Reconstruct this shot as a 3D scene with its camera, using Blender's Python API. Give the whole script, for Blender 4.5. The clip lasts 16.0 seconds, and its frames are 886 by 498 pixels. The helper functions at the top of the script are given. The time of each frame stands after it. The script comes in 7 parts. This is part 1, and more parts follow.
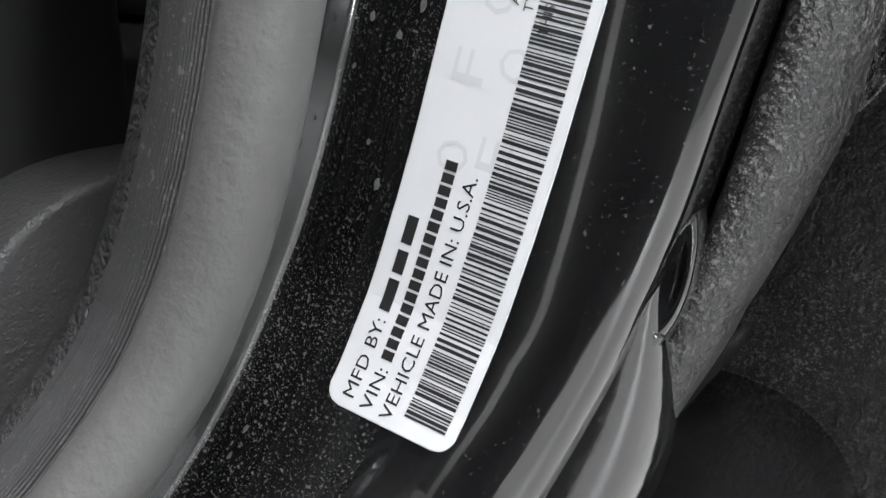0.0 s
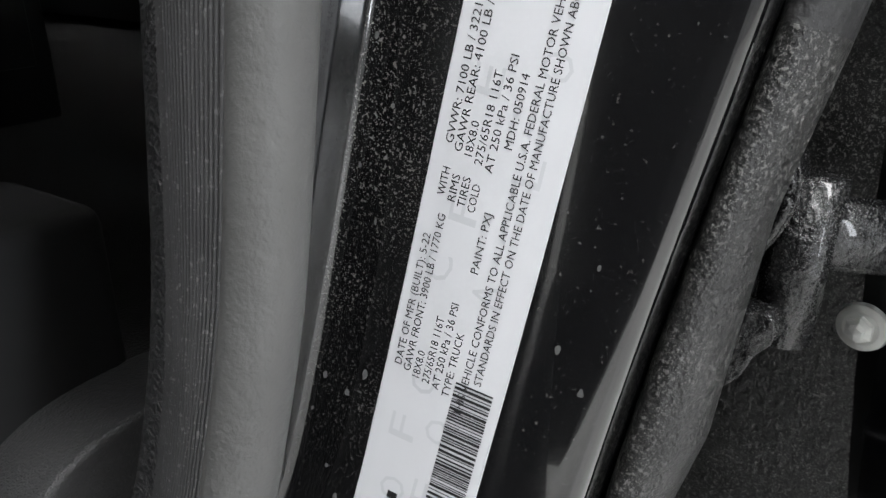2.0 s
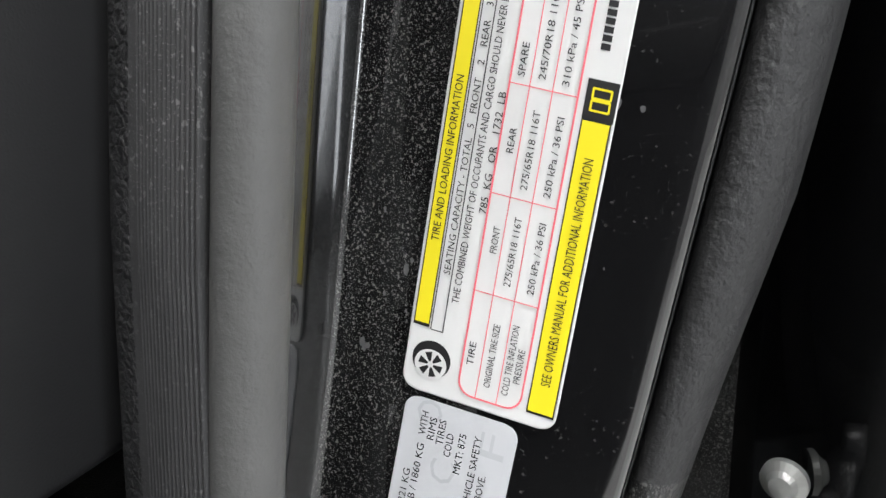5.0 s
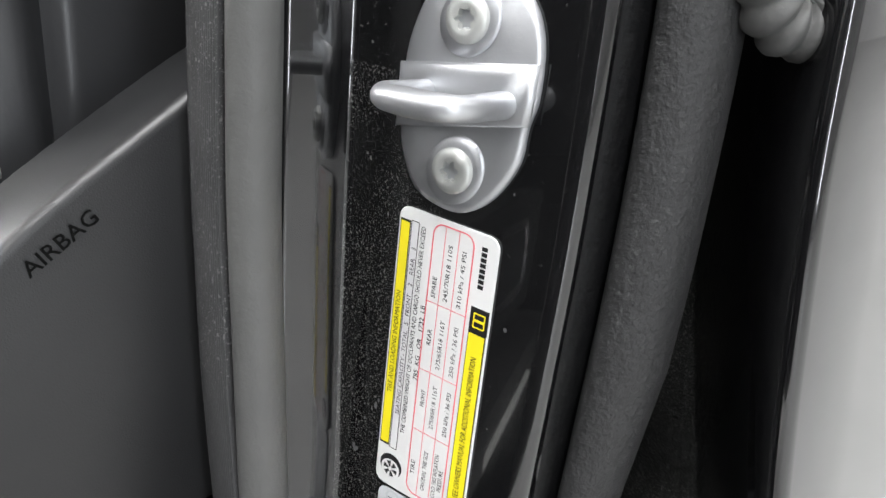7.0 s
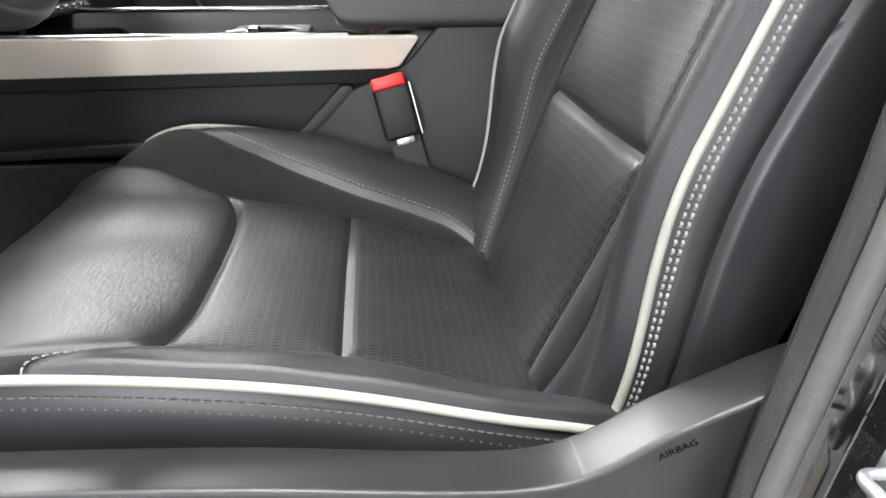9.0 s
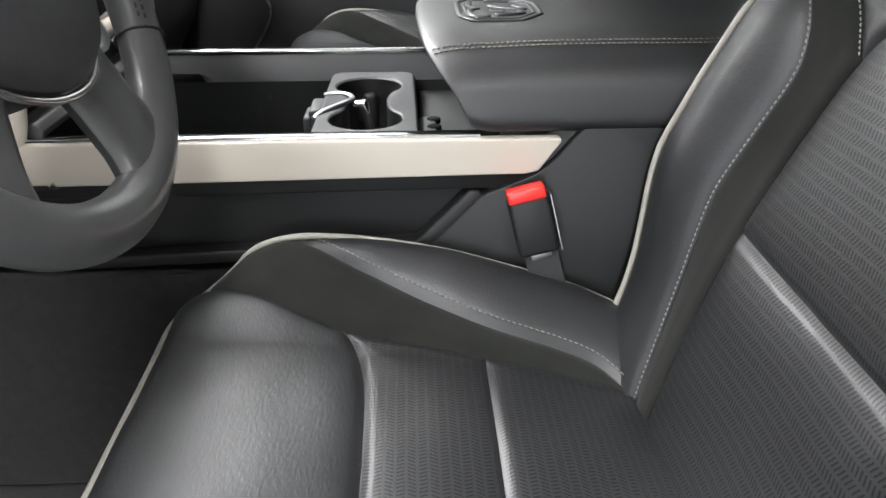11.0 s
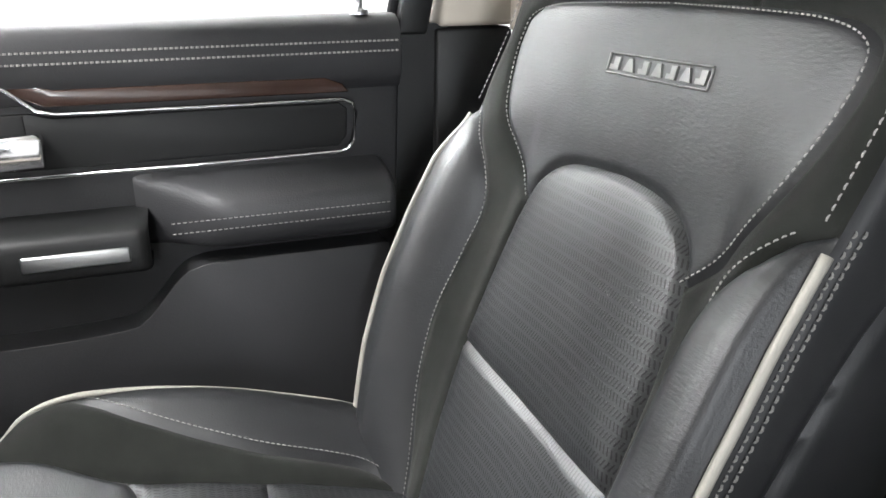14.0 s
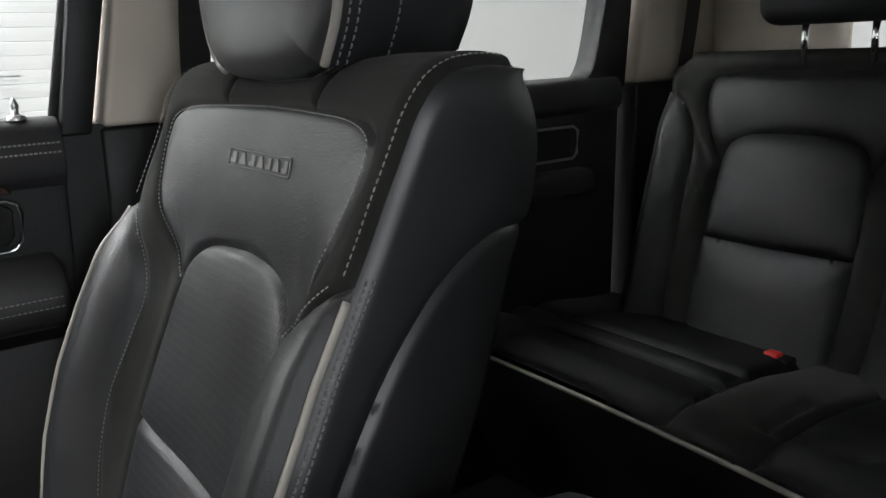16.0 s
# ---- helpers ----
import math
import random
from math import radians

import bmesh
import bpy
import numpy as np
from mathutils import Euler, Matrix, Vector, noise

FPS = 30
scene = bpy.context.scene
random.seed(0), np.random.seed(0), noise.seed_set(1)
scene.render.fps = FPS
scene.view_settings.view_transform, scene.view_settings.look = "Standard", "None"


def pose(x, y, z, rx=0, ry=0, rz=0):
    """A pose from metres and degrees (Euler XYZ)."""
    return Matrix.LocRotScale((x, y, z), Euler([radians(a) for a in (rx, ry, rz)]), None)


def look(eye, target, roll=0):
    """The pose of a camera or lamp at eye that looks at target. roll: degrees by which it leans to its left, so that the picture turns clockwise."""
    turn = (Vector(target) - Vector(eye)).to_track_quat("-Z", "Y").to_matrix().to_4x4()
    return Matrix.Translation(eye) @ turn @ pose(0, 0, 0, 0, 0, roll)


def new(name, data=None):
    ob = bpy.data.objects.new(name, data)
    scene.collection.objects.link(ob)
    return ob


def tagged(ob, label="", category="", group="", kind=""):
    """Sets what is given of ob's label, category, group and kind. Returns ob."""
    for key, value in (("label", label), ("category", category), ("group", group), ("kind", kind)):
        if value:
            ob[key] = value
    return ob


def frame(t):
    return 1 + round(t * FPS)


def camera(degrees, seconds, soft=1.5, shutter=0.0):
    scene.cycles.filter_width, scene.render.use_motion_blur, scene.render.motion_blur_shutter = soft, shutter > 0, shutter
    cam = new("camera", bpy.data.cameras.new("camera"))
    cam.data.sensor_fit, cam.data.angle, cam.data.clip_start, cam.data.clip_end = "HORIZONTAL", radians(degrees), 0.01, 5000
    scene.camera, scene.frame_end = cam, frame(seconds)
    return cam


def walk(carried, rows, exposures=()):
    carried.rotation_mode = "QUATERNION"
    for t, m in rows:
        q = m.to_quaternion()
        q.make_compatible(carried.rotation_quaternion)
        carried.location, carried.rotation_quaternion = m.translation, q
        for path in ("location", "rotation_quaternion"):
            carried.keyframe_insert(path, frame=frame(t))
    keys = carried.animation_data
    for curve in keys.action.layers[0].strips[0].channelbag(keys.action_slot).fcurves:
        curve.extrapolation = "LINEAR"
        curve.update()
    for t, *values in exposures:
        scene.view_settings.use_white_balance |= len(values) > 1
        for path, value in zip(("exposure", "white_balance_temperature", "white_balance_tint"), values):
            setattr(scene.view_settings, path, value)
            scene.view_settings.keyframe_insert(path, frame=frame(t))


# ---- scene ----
cam = camera(59.5, 16.0)
PATH = [
    (0, (0.027, -1.021, 0.884), (1.554, 0.091, 0.226), 0.9),
    (0.5, (0.028, -1.015, 0.887), (1.568, 0.08, 0.234), 0.5),
    (1, (0.024, -1.013, 0.889), (1.571, 0.069, 0.227), 0.3),
    (1.5, (0.02, -1.026, 0.914), (1.569, 0.05, 0.249), 0.1),
    (2, (0.028, -1.031, 0.965), (1.547, 0.013, 0.189), -0.4),
    (2.5, (0.031, -1.027, 0.978), (1.585, -0.012, 0.235), -0.5),
    (3, (0.032, -1.023, 0.976), (1.608, -0.023, 0.258), -0.8),
    (3.5, (0.029, -1.024, 0.978), (1.626, -0.04, 0.284), -0.8),
    (4, (0.024, -1.033, 1.025), (1.681, -0.108, 0.393), -1.0),
    (4.2, (0.024, -1.032, 1.045), (1.693, -0.142, 0.395), -0.6),
    (6.5, (0.028, -1.045, 1.07), (1.673, -0.135, 0.387), -2.9),
    (7, (0.034, -1.126, 1.136), (1.283, 0.237, 0.371), -6.2),
    (7.5, (0.003, -1.19, 1.229), (0.914, 0.419, 0.468), -6.1),
    (8, (-0.037, -1.249, 1.268), (0.477, 0.561, 0.59), -3.4),
    (8.2, (-0.049, -1.267, 1.281), (0.344, 0.574, 0.607), -2.6),
    (10.3, (-0.116, -1.259, 1.433), (-0.028, 0.542, 0.567), 0.6),
    (10.5, (-0.133, -1.206, 1.45), (-0.038, 0.586, 0.567), 0.8),
    (11, (-0.169, -1.073, 1.49), (-0.095, 0.709, 0.585), -0.1),
    (11.5, (-0.173, -0.936, 1.495), (-0.094, 0.847, 0.591), 0.0),
    (12, (-0.17, -0.732, 1.506), (-0.069, 1.052, 0.607), 0.4),
    (12.5, (-0.192, -0.538, 1.543), (-0.057, 1.246, 0.649), 0.5),
    (13, (-0.188, -0.386, 1.579), (0.057, 1.401, 0.714), -0.1),
    (13.5, (-0.18, -0.295, 1.597), (0.246, 1.49, 0.802), -0.5),
    (14, (-0.15, -0.251, 1.625), (0.469, 1.534, 0.968), -0.7),
    (14.5, (-0.126, -0.231, 1.648), (0.681, 1.518, 1.109), -1.2),
    (15, (-0.105, -0.233, 1.662), (0.867, 1.441, 1.158), -1.9),
    (15.5, (-0.087, -0.284, 1.665), (0.99, 1.329, 1.178), -2.1),
    (16, (-0.079, -0.405, 1.65), (1.068, 1.158, 1.155), -2.3),
]
EXPOSURES = [(0.0, 0.3), (1.0, 0.15), (2.0, 0.0), (4.0, -0.05), (6.5, -0.25), (7.0, -0.08), (7.5, -0.1), (8.2, 0.62), (10.3, 0.68), (12.0, 0.5), (13.0, 0.88), (13.5, 1.0), (14.0, 1.18), (14.4, 1.08), (15.0, 0.08), (16.0, -0.18)]
walk(cam, [(t, look(eye, target, roll)) for t, eye, target, roll in PATH], EXPOSURES)

# ---------------------------------------------------------------- light
world = bpy.data.worlds.new("world")
scene.world = world
world.use_nodes = True
world.node_tree.nodes["Background"].inputs[0].default_value = (0.80, 0.85, 0.9, 1)
world.node_tree.nodes["Background"].inputs[1].default_value = 0.05


def ceiling_lamp(x, y, sx, sy, watts):
    data = bpy.data.lights.new("ceiling_light", "AREA")
    data.shape, data.size, data.size_y, data.energy = "RECTANGLE", sx, sy, watts
    data.color = (1.0, 1.0, 1.01)
    lamp = new("ceiling_light", data)
    lamp.location = (x, y, 3.86)
    return lamp


# unseen overhead lamps, assumed; places and watts tuned to balance the light
for lx, south, middle, north in ((-4.0, 25, 65, 190), (-1.7, 50, 70, 210), (-0.1, 165, 25, 55)):
    ceiling_lamp(lx, -2.4, 0.5, 2.6, south)
    ceiling_lamp(lx, 0.2, 0.5, 1.6, middle)
    ceiling_lamp(lx, 2.5, 0.5, 1.8, north)
ceiling_lamp(3.4, 0.2, 0.5, 4.0, 75)
# extra lamp, added to brighten the reflection on the rear door skin
ceiling_lamp(3.4, -3.4, 0.5, 2.6, 130)
# added lamp strip, no such window is known, draws highlights on the paint edges
data = bpy.data.lights.new("edge_highlight_light", "AREA")
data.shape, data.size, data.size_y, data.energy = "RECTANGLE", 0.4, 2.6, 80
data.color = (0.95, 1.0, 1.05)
edge_highlight_light = new("edge_highlight_light", data)
edge_highlight_light.matrix_basis = pose(-1.0, -5.46, 1.75, 90, 0, 0)

# ---------------------------------------------------------------- materials


def mat(name, base, rough=0.5, metal=0.0, bump=None, vary=0.0, spec=0.5, coat=0.0, coat_rough=0.05, sheen=0.0, vary_scale=12.0, rough_vary=0.0):
    """bump: a list of (kind, scale per metre, height in mm)."""
    m = bpy.data.materials.new(name)
    m.use_nodes = True
    nt = m.node_tree
    b = nt.nodes["Principled BSDF"]
    b.inputs["Base Color"].default_value = (*base, 1)
    b.inputs["Roughness"].default_value = rough
    b.inputs["Metallic"].default_value = metal
    b.inputs["Specular IOR Level"].default_value = spec
    b.inputs["Coat Weight"].default_value = coat
    b.inputs["Coat Roughness"].default_value = coat_rough
    b.inputs["Sheen Weight"].default_value = sheen
    tc = nt.nodes.new("ShaderNodeTexCoord")
    if vary:
        n = nt.nodes.new("ShaderNodeTexNoise")
        n.inputs["Scale"].default_value = vary_scale
        n.inputs["Detail"].default_value = 3
        n.inputs["Roughness"].default_value = 0.5
        nt.links.new(tc.outputs["Object"], n.inputs["Vector"])
        ramp = nt.nodes.new("ShaderNodeMix")
        ramp.data_type = "RGBA"
        nt.links.new(n.outputs["Fac"], ramp.inputs[0])
        ramp.inputs[6].default_value = (*[c * (1 - vary) for c in base], 1)
        ramp.inputs[7].default_value = (*[min(1, c * (1 + vary)) for c in base], 1)
        nt.links.new(ramp.outputs[2], b.inputs["Base Color"])
        if rough_vary:
            mr = nt.nodes.new("ShaderNodeMapRange")
            mr.inputs[1].default_value, mr.inputs[2].default_value = 0.3, 0.7
            mr.inputs[3].default_value, mr.inputs[4].default_value = rough - rough_vary, rough + rough_vary
            nt.links.new(n.outputs["Fac"], mr.inputs[0])
            nt.links.new(mr.outputs[0], b.inputs["Roughness"])
    prev = None
    for kind, scale, mm in bump or []:
        if kind == "cells":
            t = nt.nodes.new("ShaderNodeTexVoronoi")
            t.feature = "DISTANCE_TO_EDGE"
            t.inputs["Scale"].default_value = scale
            out = t.outputs["Distance"]
        else:
            t = nt.nodes.new("ShaderNodeTexNoise")
            t.inputs["Scale"].default_value = scale
            t.inputs["Detail"].default_value = 4
            out = t.outputs["Fac"]
        nt.links.new(tc.outputs["Object"], t.inputs["Vector"])
        if kind == "stretch":
            mp = nt.nodes.new("ShaderNodeMapping")
            mp.inputs["Scale"].default_value = (1.4, 0.42, 1.4)
            mp.inputs["Rotation"].default_value = (0.15, 0, 0.12)
            nt.links.new(tc.outputs["Object"], mp.inputs["Vector"])
            nt.links.new(mp.outputs[0], t.inputs["Vector"])
        bp = nt.nodes.new("ShaderNodeBump")
        bp.inputs["Distance"].default_value = mm * 0.001
        bp.inputs["Strength"].default_value = 1.0
        nt.links.new(out, bp.inputs["Height"])
        if prev:
            nt.links.new(prev.outputs[0], bp.inputs["Normal"])
        prev = bp
    if prev:
        nt.links.new(prev.outputs[0], b.inputs["Normal"])
    return m


def add_perforation(m, pitch=0.0085):
    """Short slots laid in a herringbone, punched into the leather."""
    nt = m.node_tree
    b = nt.nodes["Principled BSDF"]
    tc = nt.nodes.new("ShaderNodeUVMap")
    sep = nt.nodes.new("ShaderNodeSeparateXYZ")
    nt.links.new(tc.outputs[0], sep.inputs[0])

    def math_node(op, a, bb=None, c=None):
        n = nt.nodes.new("ShaderNodeMath")
        n.operation = op
        for i, v in enumerate((a, bb, c)):
            if v is None:
                continue
            if isinstance(v, (int, float)):
                n.inputs[i].default_value = v
            else:
                nt.links.new(v, n.inputs[i])
        return n.outputs[0]

    u, v = sep.outputs[0], sep.outputs[1]
    cell_v = math_node("FLOOR", math_node("DIVIDE", v, pitch))
    flip = math_node("SUBTRACT", math_node("MULTIPLY", math_node("MODULO", math_node("ABSOLUTE", cell_v), 2.0), 2.0), 1.0)
    fv = math_node("SUBTRACT", math_node("FRACT", math_node("DIVIDE", v, pitch)), 0.5)
    us = math_node("DIVIDE", u, pitch * 0.46)
    fu = math_node("SUBTRACT", math_node("FRACT", math_node("ADD", us, math_node("MULTIPLY", math_node("MULTIPLY", fv, flip), 0.85))), 0.5)
    slot = math_node("MULTIPLY", math_node("LESS_THAN", math_node("ABSOLUTE", fu), 0.2), math_node("LESS_THAN", math_node("ABSOLUTE", fv), 0.36))
    bp = nt.nodes.new("ShaderNodeBump")
    bp.invert = True
    bp.inputs["Distance"].default_value = 0.0005
    bp.inputs["Strength"].default_value = 1.0
    nt.links.new(slot, bp.inputs["Height"])
    old = b.inputs["Normal"].links[0].from_socket
    nt.links.new(old, bp.inputs["Normal"])
    nt.links.new(bp.outputs[0], b.inputs["Normal"])
    mix = nt.nodes.new("ShaderNodeMix")
    mix.data_type = "RGBA"
    if b.inputs["Base Color"].links:
        nt.links.new(b.inputs["Base Color"].links[0].from_socket, mix.inputs[6])
    mix.inputs[7].default_value = (0.005, 0.005, 0.005, 1)
    nt.links.new(math_node("SUBTRACT", 0.68, math_node("MULTIPLY", slot, 0.30)), b.inputs["Specular IOR Level"])
    nt.links.new(math_node("MULTIPLY", slot, 0.75), mix.inputs[0])
    nt.links.new(mix.outputs[2], b.inputs["Base Color"])


def add_dust(m, amount=0.5, scale=420.0, colour=(0.45, 0.44, 0.42), fine=1500.0, haze=0.10, rare=0.62):
    """Grey dust specks and a thin film, with patches."""
    nt = m.node_tree
    b = nt.nodes["Principled BSDF"]
    tc = nt.nodes.new("ShaderNodeTexCoord")

    def noise_node(s, d=2.0):
        n = nt.nodes.new("ShaderNodeTexNoise")
        n.inputs["Scale"].default_value, n.inputs["Detail"].default_value = s, d
        nt.links.new(tc.outputs["Object"], n.inputs["Vector"])
        return n.outputs["Fac"]

    def rng(sock, lo, hi, a=0.0, bb=1.0):
        n = nt.nodes.new("ShaderNodeMapRange")
        for i, v in enumerate((lo, hi, a, bb)):
            n.inputs[i + 1].default_value = v
        nt.links.new(sock, n.inputs[0])
        return n.outputs[0]

    def mul(a, bb):
        n = nt.nodes.new("ShaderNodeMath")
        n.operation = "MULTIPLY"
        for i, v in enumerate((a, bb)):
            if isinstance(v, float):
                n.inputs[i].default_value = v
            else:
                nt.links.new(v, n.inputs[i])
        return n.outputs[0]

    def add(a, bb):
        n = nt.nodes.new("ShaderNodeMath")
        n.operation, n.use_clamp = "ADD", True
        nt.links.new(a, n.inputs[0])
        nt.links.new(bb, n.inputs[1])
        return n.outputs[0]

    patch = rng(noise_node(22.0, 4.0), 0.40, 0.64, 0.24, 1.0)
    specks = rng(noise_node(scale, 3.0), rare, rare + 0.06)
    small = rng(noise_node(fine, 2.0), rare + 0.01, rare + 0.07)
    film = rng(noise_node(60.0, 6.0), 0.35, 0.8, 0.0, haze)
    fac = mul(mul(add(add(specks, small), film), patch), float(amount))
    mix = nt.nodes.new("ShaderNodeMix")
    mix.data_type = "RGBA"
    base = b.inputs["Base Color"]
    if base.links:
        nt.links.new(base.links[0].from_socket, mix.inputs[6])
    else:
        mix.inputs[6].default_value = tuple(base.default_value)
    mix.inputs[7].default_value = (*colour, 1)
    nt.links.new(fac, mix.inputs[0])
    nt.links.new(mix.outputs[2], base)
    r = rng(fac, 0.0, 0.6, b.inputs["Roughness"].default_value, 0.9)
    nt.links.new(r, b.inputs["Roughness"])
    if b.inputs["Coat Weight"].default_value > 0:
        nt.links.new(rng(fac, 0.0, 0.4, b.inputs["Coat Weight"].default_value, 0.0), b.inputs["Coat Weight"])


GRAIN = [("stretch", 310, 0.30), ("cells", 700, 0.10)]
M_LEATHER = mat("black_leather", (0.017, 0.0177, 0.0192), 0.47, bump=GRAIN, vary=0.25, vary_scale=9, spec=0.68)
M_PERF = mat("perforated_leather", (0.017, 0.0177, 0.0192), 0.44, bump=GRAIN, vary=0.2, vary_scale=9, spec=0.68)
add_perforation(M_PERF)
M_ARM = mat("armrest_leather", (0.016, 0.0165, 0.0178), 0.45, bump=[("stretch", 420, 0.20), ("cells", 900, 0.06)], vary=0.25, vary_scale=9, spec=0.65)
M_WHEEL = mat("polished_wheel_leather", (0.055, 0.0555, 0.0565), 0.28, bump=[("noise", 420, 0.06)], vary=0.25, vary_scale=30, spec=0.7)
M_LEATHER_SMOOTH = mat("smooth_leather", (0.027, 0.0275, 0.029), 0.36, bump=[("noise", 500, 0.05)], vary=0.25, vary_scale=14, spec=0.55)
# duller copy of the black leather; stands in for shade on the rear bench
M_LEATHER_REAR_SHADE = mat("rear_leather_shaded", (0.016, 0.0165, 0.0175), 0.52, bump=GRAIN, vary=0.2, vary_scale=9, spec=0.4)
M_SHIELD = mat("satin_shield_plastic", (0.013, 0.0132, 0.0138), 0.40, bump=[("cells", 1100, 0.05)], vary=0.15, vary_scale=6, spec=0.55)
M_DEAD_BLACK = mat("dead_black", (0.003, 0.003, 0.003), 0.8, spec=0.1)
M_SUEDE = mat("dark_suede", (0.016, 0.0168, 0.015), 0.95, bump=[("noise", 1600, 0.25)], vary=0.35, vary_scale=28, spec=0.12, sheen=0.10)
M_PIPING = mat("grey_beige_piping", (0.36, 0.345, 0.305), 0.5, bump=[("noise", 1200, 0.08)], vary=0.08, vary_scale=40)
M_THREAD = mat("grey_thread", (0.26, 0.255, 0.24), 0.8, vary=0.15, vary_scale=200)
M_THREAD_DIM = mat("tan_grey_thread", (0.13, 0.122, 0.105), 0.8, vary=0.2, vary_scale=300)
M_PLASTIC = mat("black_grained_plastic", (0.0105, 0.0107, 0.011), 0.50, bump=[("cells", 1100, 0.07)], vary=0.15, vary_scale=6, spec=0.45)
M_PLASTIC_GREY = mat("grey_grained_plastic", (0.045, 0.046, 0.048), 0.5, bump=[("cells", 1100, 0.06)], vary=0.12, vary_scale=6)
M_DOOR = mat("black_door_trim", (0.022, 0.022, 0.0235), 0.5, bump=GRAIN, vary=0.15, vary_scale=7, spec=0.4)
M_SOFT = mat("soft_touch_trim", (0.033, 0.033, 0.035), 0.5, bump=GRAIN, vary=0.15, vary_scale=7)
M_PAINT = mat("black_body_paint", (0.0045, 0.0045, 0.005), 0.12, coat=1.0, coat_rough=0.02)
M_PAINT_DUST = mat("dusty_black_body_paint", (0.0045, 0.0045, 0.005), 0.14, coat=1.0, coat_rough=0.03)
add_dust(M_PAINT_DUST, 0.28, 1400.0, (0.40, 0.39, 0.37), 3000.0, 0.08, 0.60)
M_PAINT_WIPED = mat("wiped_black_body_paint", (0.0045, 0.0045, 0.005), 0.13, coat=1.0, coat_rough=0.03)
add_dust(M_PAINT_WIPED, 0.16, 900.0, (0.40, 0.39, 0.37), 2600.0, 0.04, 0.675)
M_PAINT_WAVY = mat("uneven_black_body_paint", (0.006, 0.006, 0.0065), 0.14, coat=1.0, coat_rough=0.04, bump=[("noise", 45, 0.7), ("noise", 160, 0.15)])
M_RUBBER = mat("grey_rubber_seal", (0.085, 0.085, 0.083), 0.55, bump=[("noise", 400, 0.28), ("noise", 1300, 0.10)], vary=0.18, vary_scale=60)
M_RUBBER_RIB = mat("ribbed_rubber_seal", (0.035, 0.035, 0.036), 0.6, bump=[("noise", 900, 0.1)], vary=0.2, vary_scale=60)
add_dust(M_RUBBER_RIB, 0.35, 700.0, (0.4, 0.4, 0.39), 2200.0)
M_SEALER = mat("dusty_seam_sealer", (0.010, 0.010, 0.010), 0.32, bump=[("noise", 330, 0.9), ("noise", 1000, 0.5)], vary=0.3, vary_scale=60)
add_dust(M_SEALER, 0.42, 1000.0, (0.36, 0.355, 0.34), 2400.0, 0.10, 0.58)
M_DULL = mat("dull_black_flange", (0.018, 0.018, 0.0185), 0.55, bump=[("noise", 300, 0.6), ("noise", 900, 0.3)], vary=0.3, vary_scale=40)
add_dust(M_DULL, 0.12, 500.0, (0.3, 0.3, 0.29), 1800.0, 0.10)
M_HINGE = mat("wet_black_hinge_paint", (0.010, 0.010, 0.0105), 0.22, bump=[("noise", 260, 1.6), ("noise", 800, 0.5)], vary=0.4, vary_scale=80, coat=0.4)
add_dust(M_HINGE, 0.18, 900.0, (0.3, 0.3, 0.29), 2200.0, 0.08)
M_TRIM_GRAIN = mat("coarse_grained_pillar_trim", (0.028, 0.028, 0.029), 0.5, bump=[("noise", 380, 1.3), ("cells", 520, 0.6)], vary=0.15, vary_scale=9)
M_FOOT = mat("grained_sill_trim", (0.055, 0.055, 0.056), 0.5, bump=[("noise", 650, 0.5), ("cells", 900, 0.3)], vary=0.15, vary_scale=9)
M_CHROME = mat("chrome", (0.80, 0.80, 0.81), 0.12, 1.0)
M_SATIN = mat("satin_silver", (0.62, 0.63, 0.64), 0.32, 1.0, bump=[("noise", 900, 0.02)])
M_BEIGE = mat("champagne_trim", (0.60, 0.545, 0.47), 0.38, bump=[("noise", 1500, 0.02)], vary=0.05, vary_scale=5)
M_BEIGE_PILLAR = mat("light_beige_pillar_trim", (0.58, 0.525, 0.45), 0.6, bump=[("cells", 1000, 0.05)], vary=0.06, vary_scale=5)
M_STEEL = mat("striker_steel", (0.55, 0.56, 0.58), 0.42, 0.85, bump=[("noise", 700, 0.05)], vary=0.08, vary_scale=70)
M_BOLT = mat("pale_bolt_steel", (0.55, 0.56, 0.54), 0.45, 0.6, vary=0.12, vary_scale=120)
M_CARPET = mat("black_carpet", (0.030, 0.029, 0.029), 0.95, bump=[("noise", 700, 1.2)], vary=0.35, vary_scale=90, spec=0.1, sheen=0.15)
# near-black for dark parts; in hollows and recess backs it stands in for shade
M_DARK = mat("near_black_and_hollow_shade", (0.012, 0.012, 0.0125), 0.6, vary=0.2, vary_scale=20)
M_RED = mat("red_button", (0.75, 0.03, 0.025), 0.35, bump=[("noise", 400, 0.03)])
M_WEB = mat("black_webbing", (0.035, 0.035, 0.037), 0.6, bump=[("noise", 900, 0.15)])
M_GLASS = bpy.data.materials.new("window_glass")
M_GLASS.use_nodes = True
_b = M_GLASS.node_tree.nodes["Principled BSDF"]
_b.inputs["Transmission Weight"].default_value, _b.inputs["Roughness"].default_value, _b.inputs["IOR"].default_value = 1.0, 0.0, 1.02
_b.inputs["Base Color"].default_value = (0.93, 0.96, 0.95, 1)
# darkened copy of the glass, added to keep light off the rear bench
M_GLASS_BLOCK = M_GLASS.copy()
M_GLASS_BLOCK.name = "light_blocking_glass"
M_GLASS_BLOCK.node_tree.nodes["Principled BSDF"].inputs["Base Color"].default_value = (0.5, 0.52, 0.52, 1)
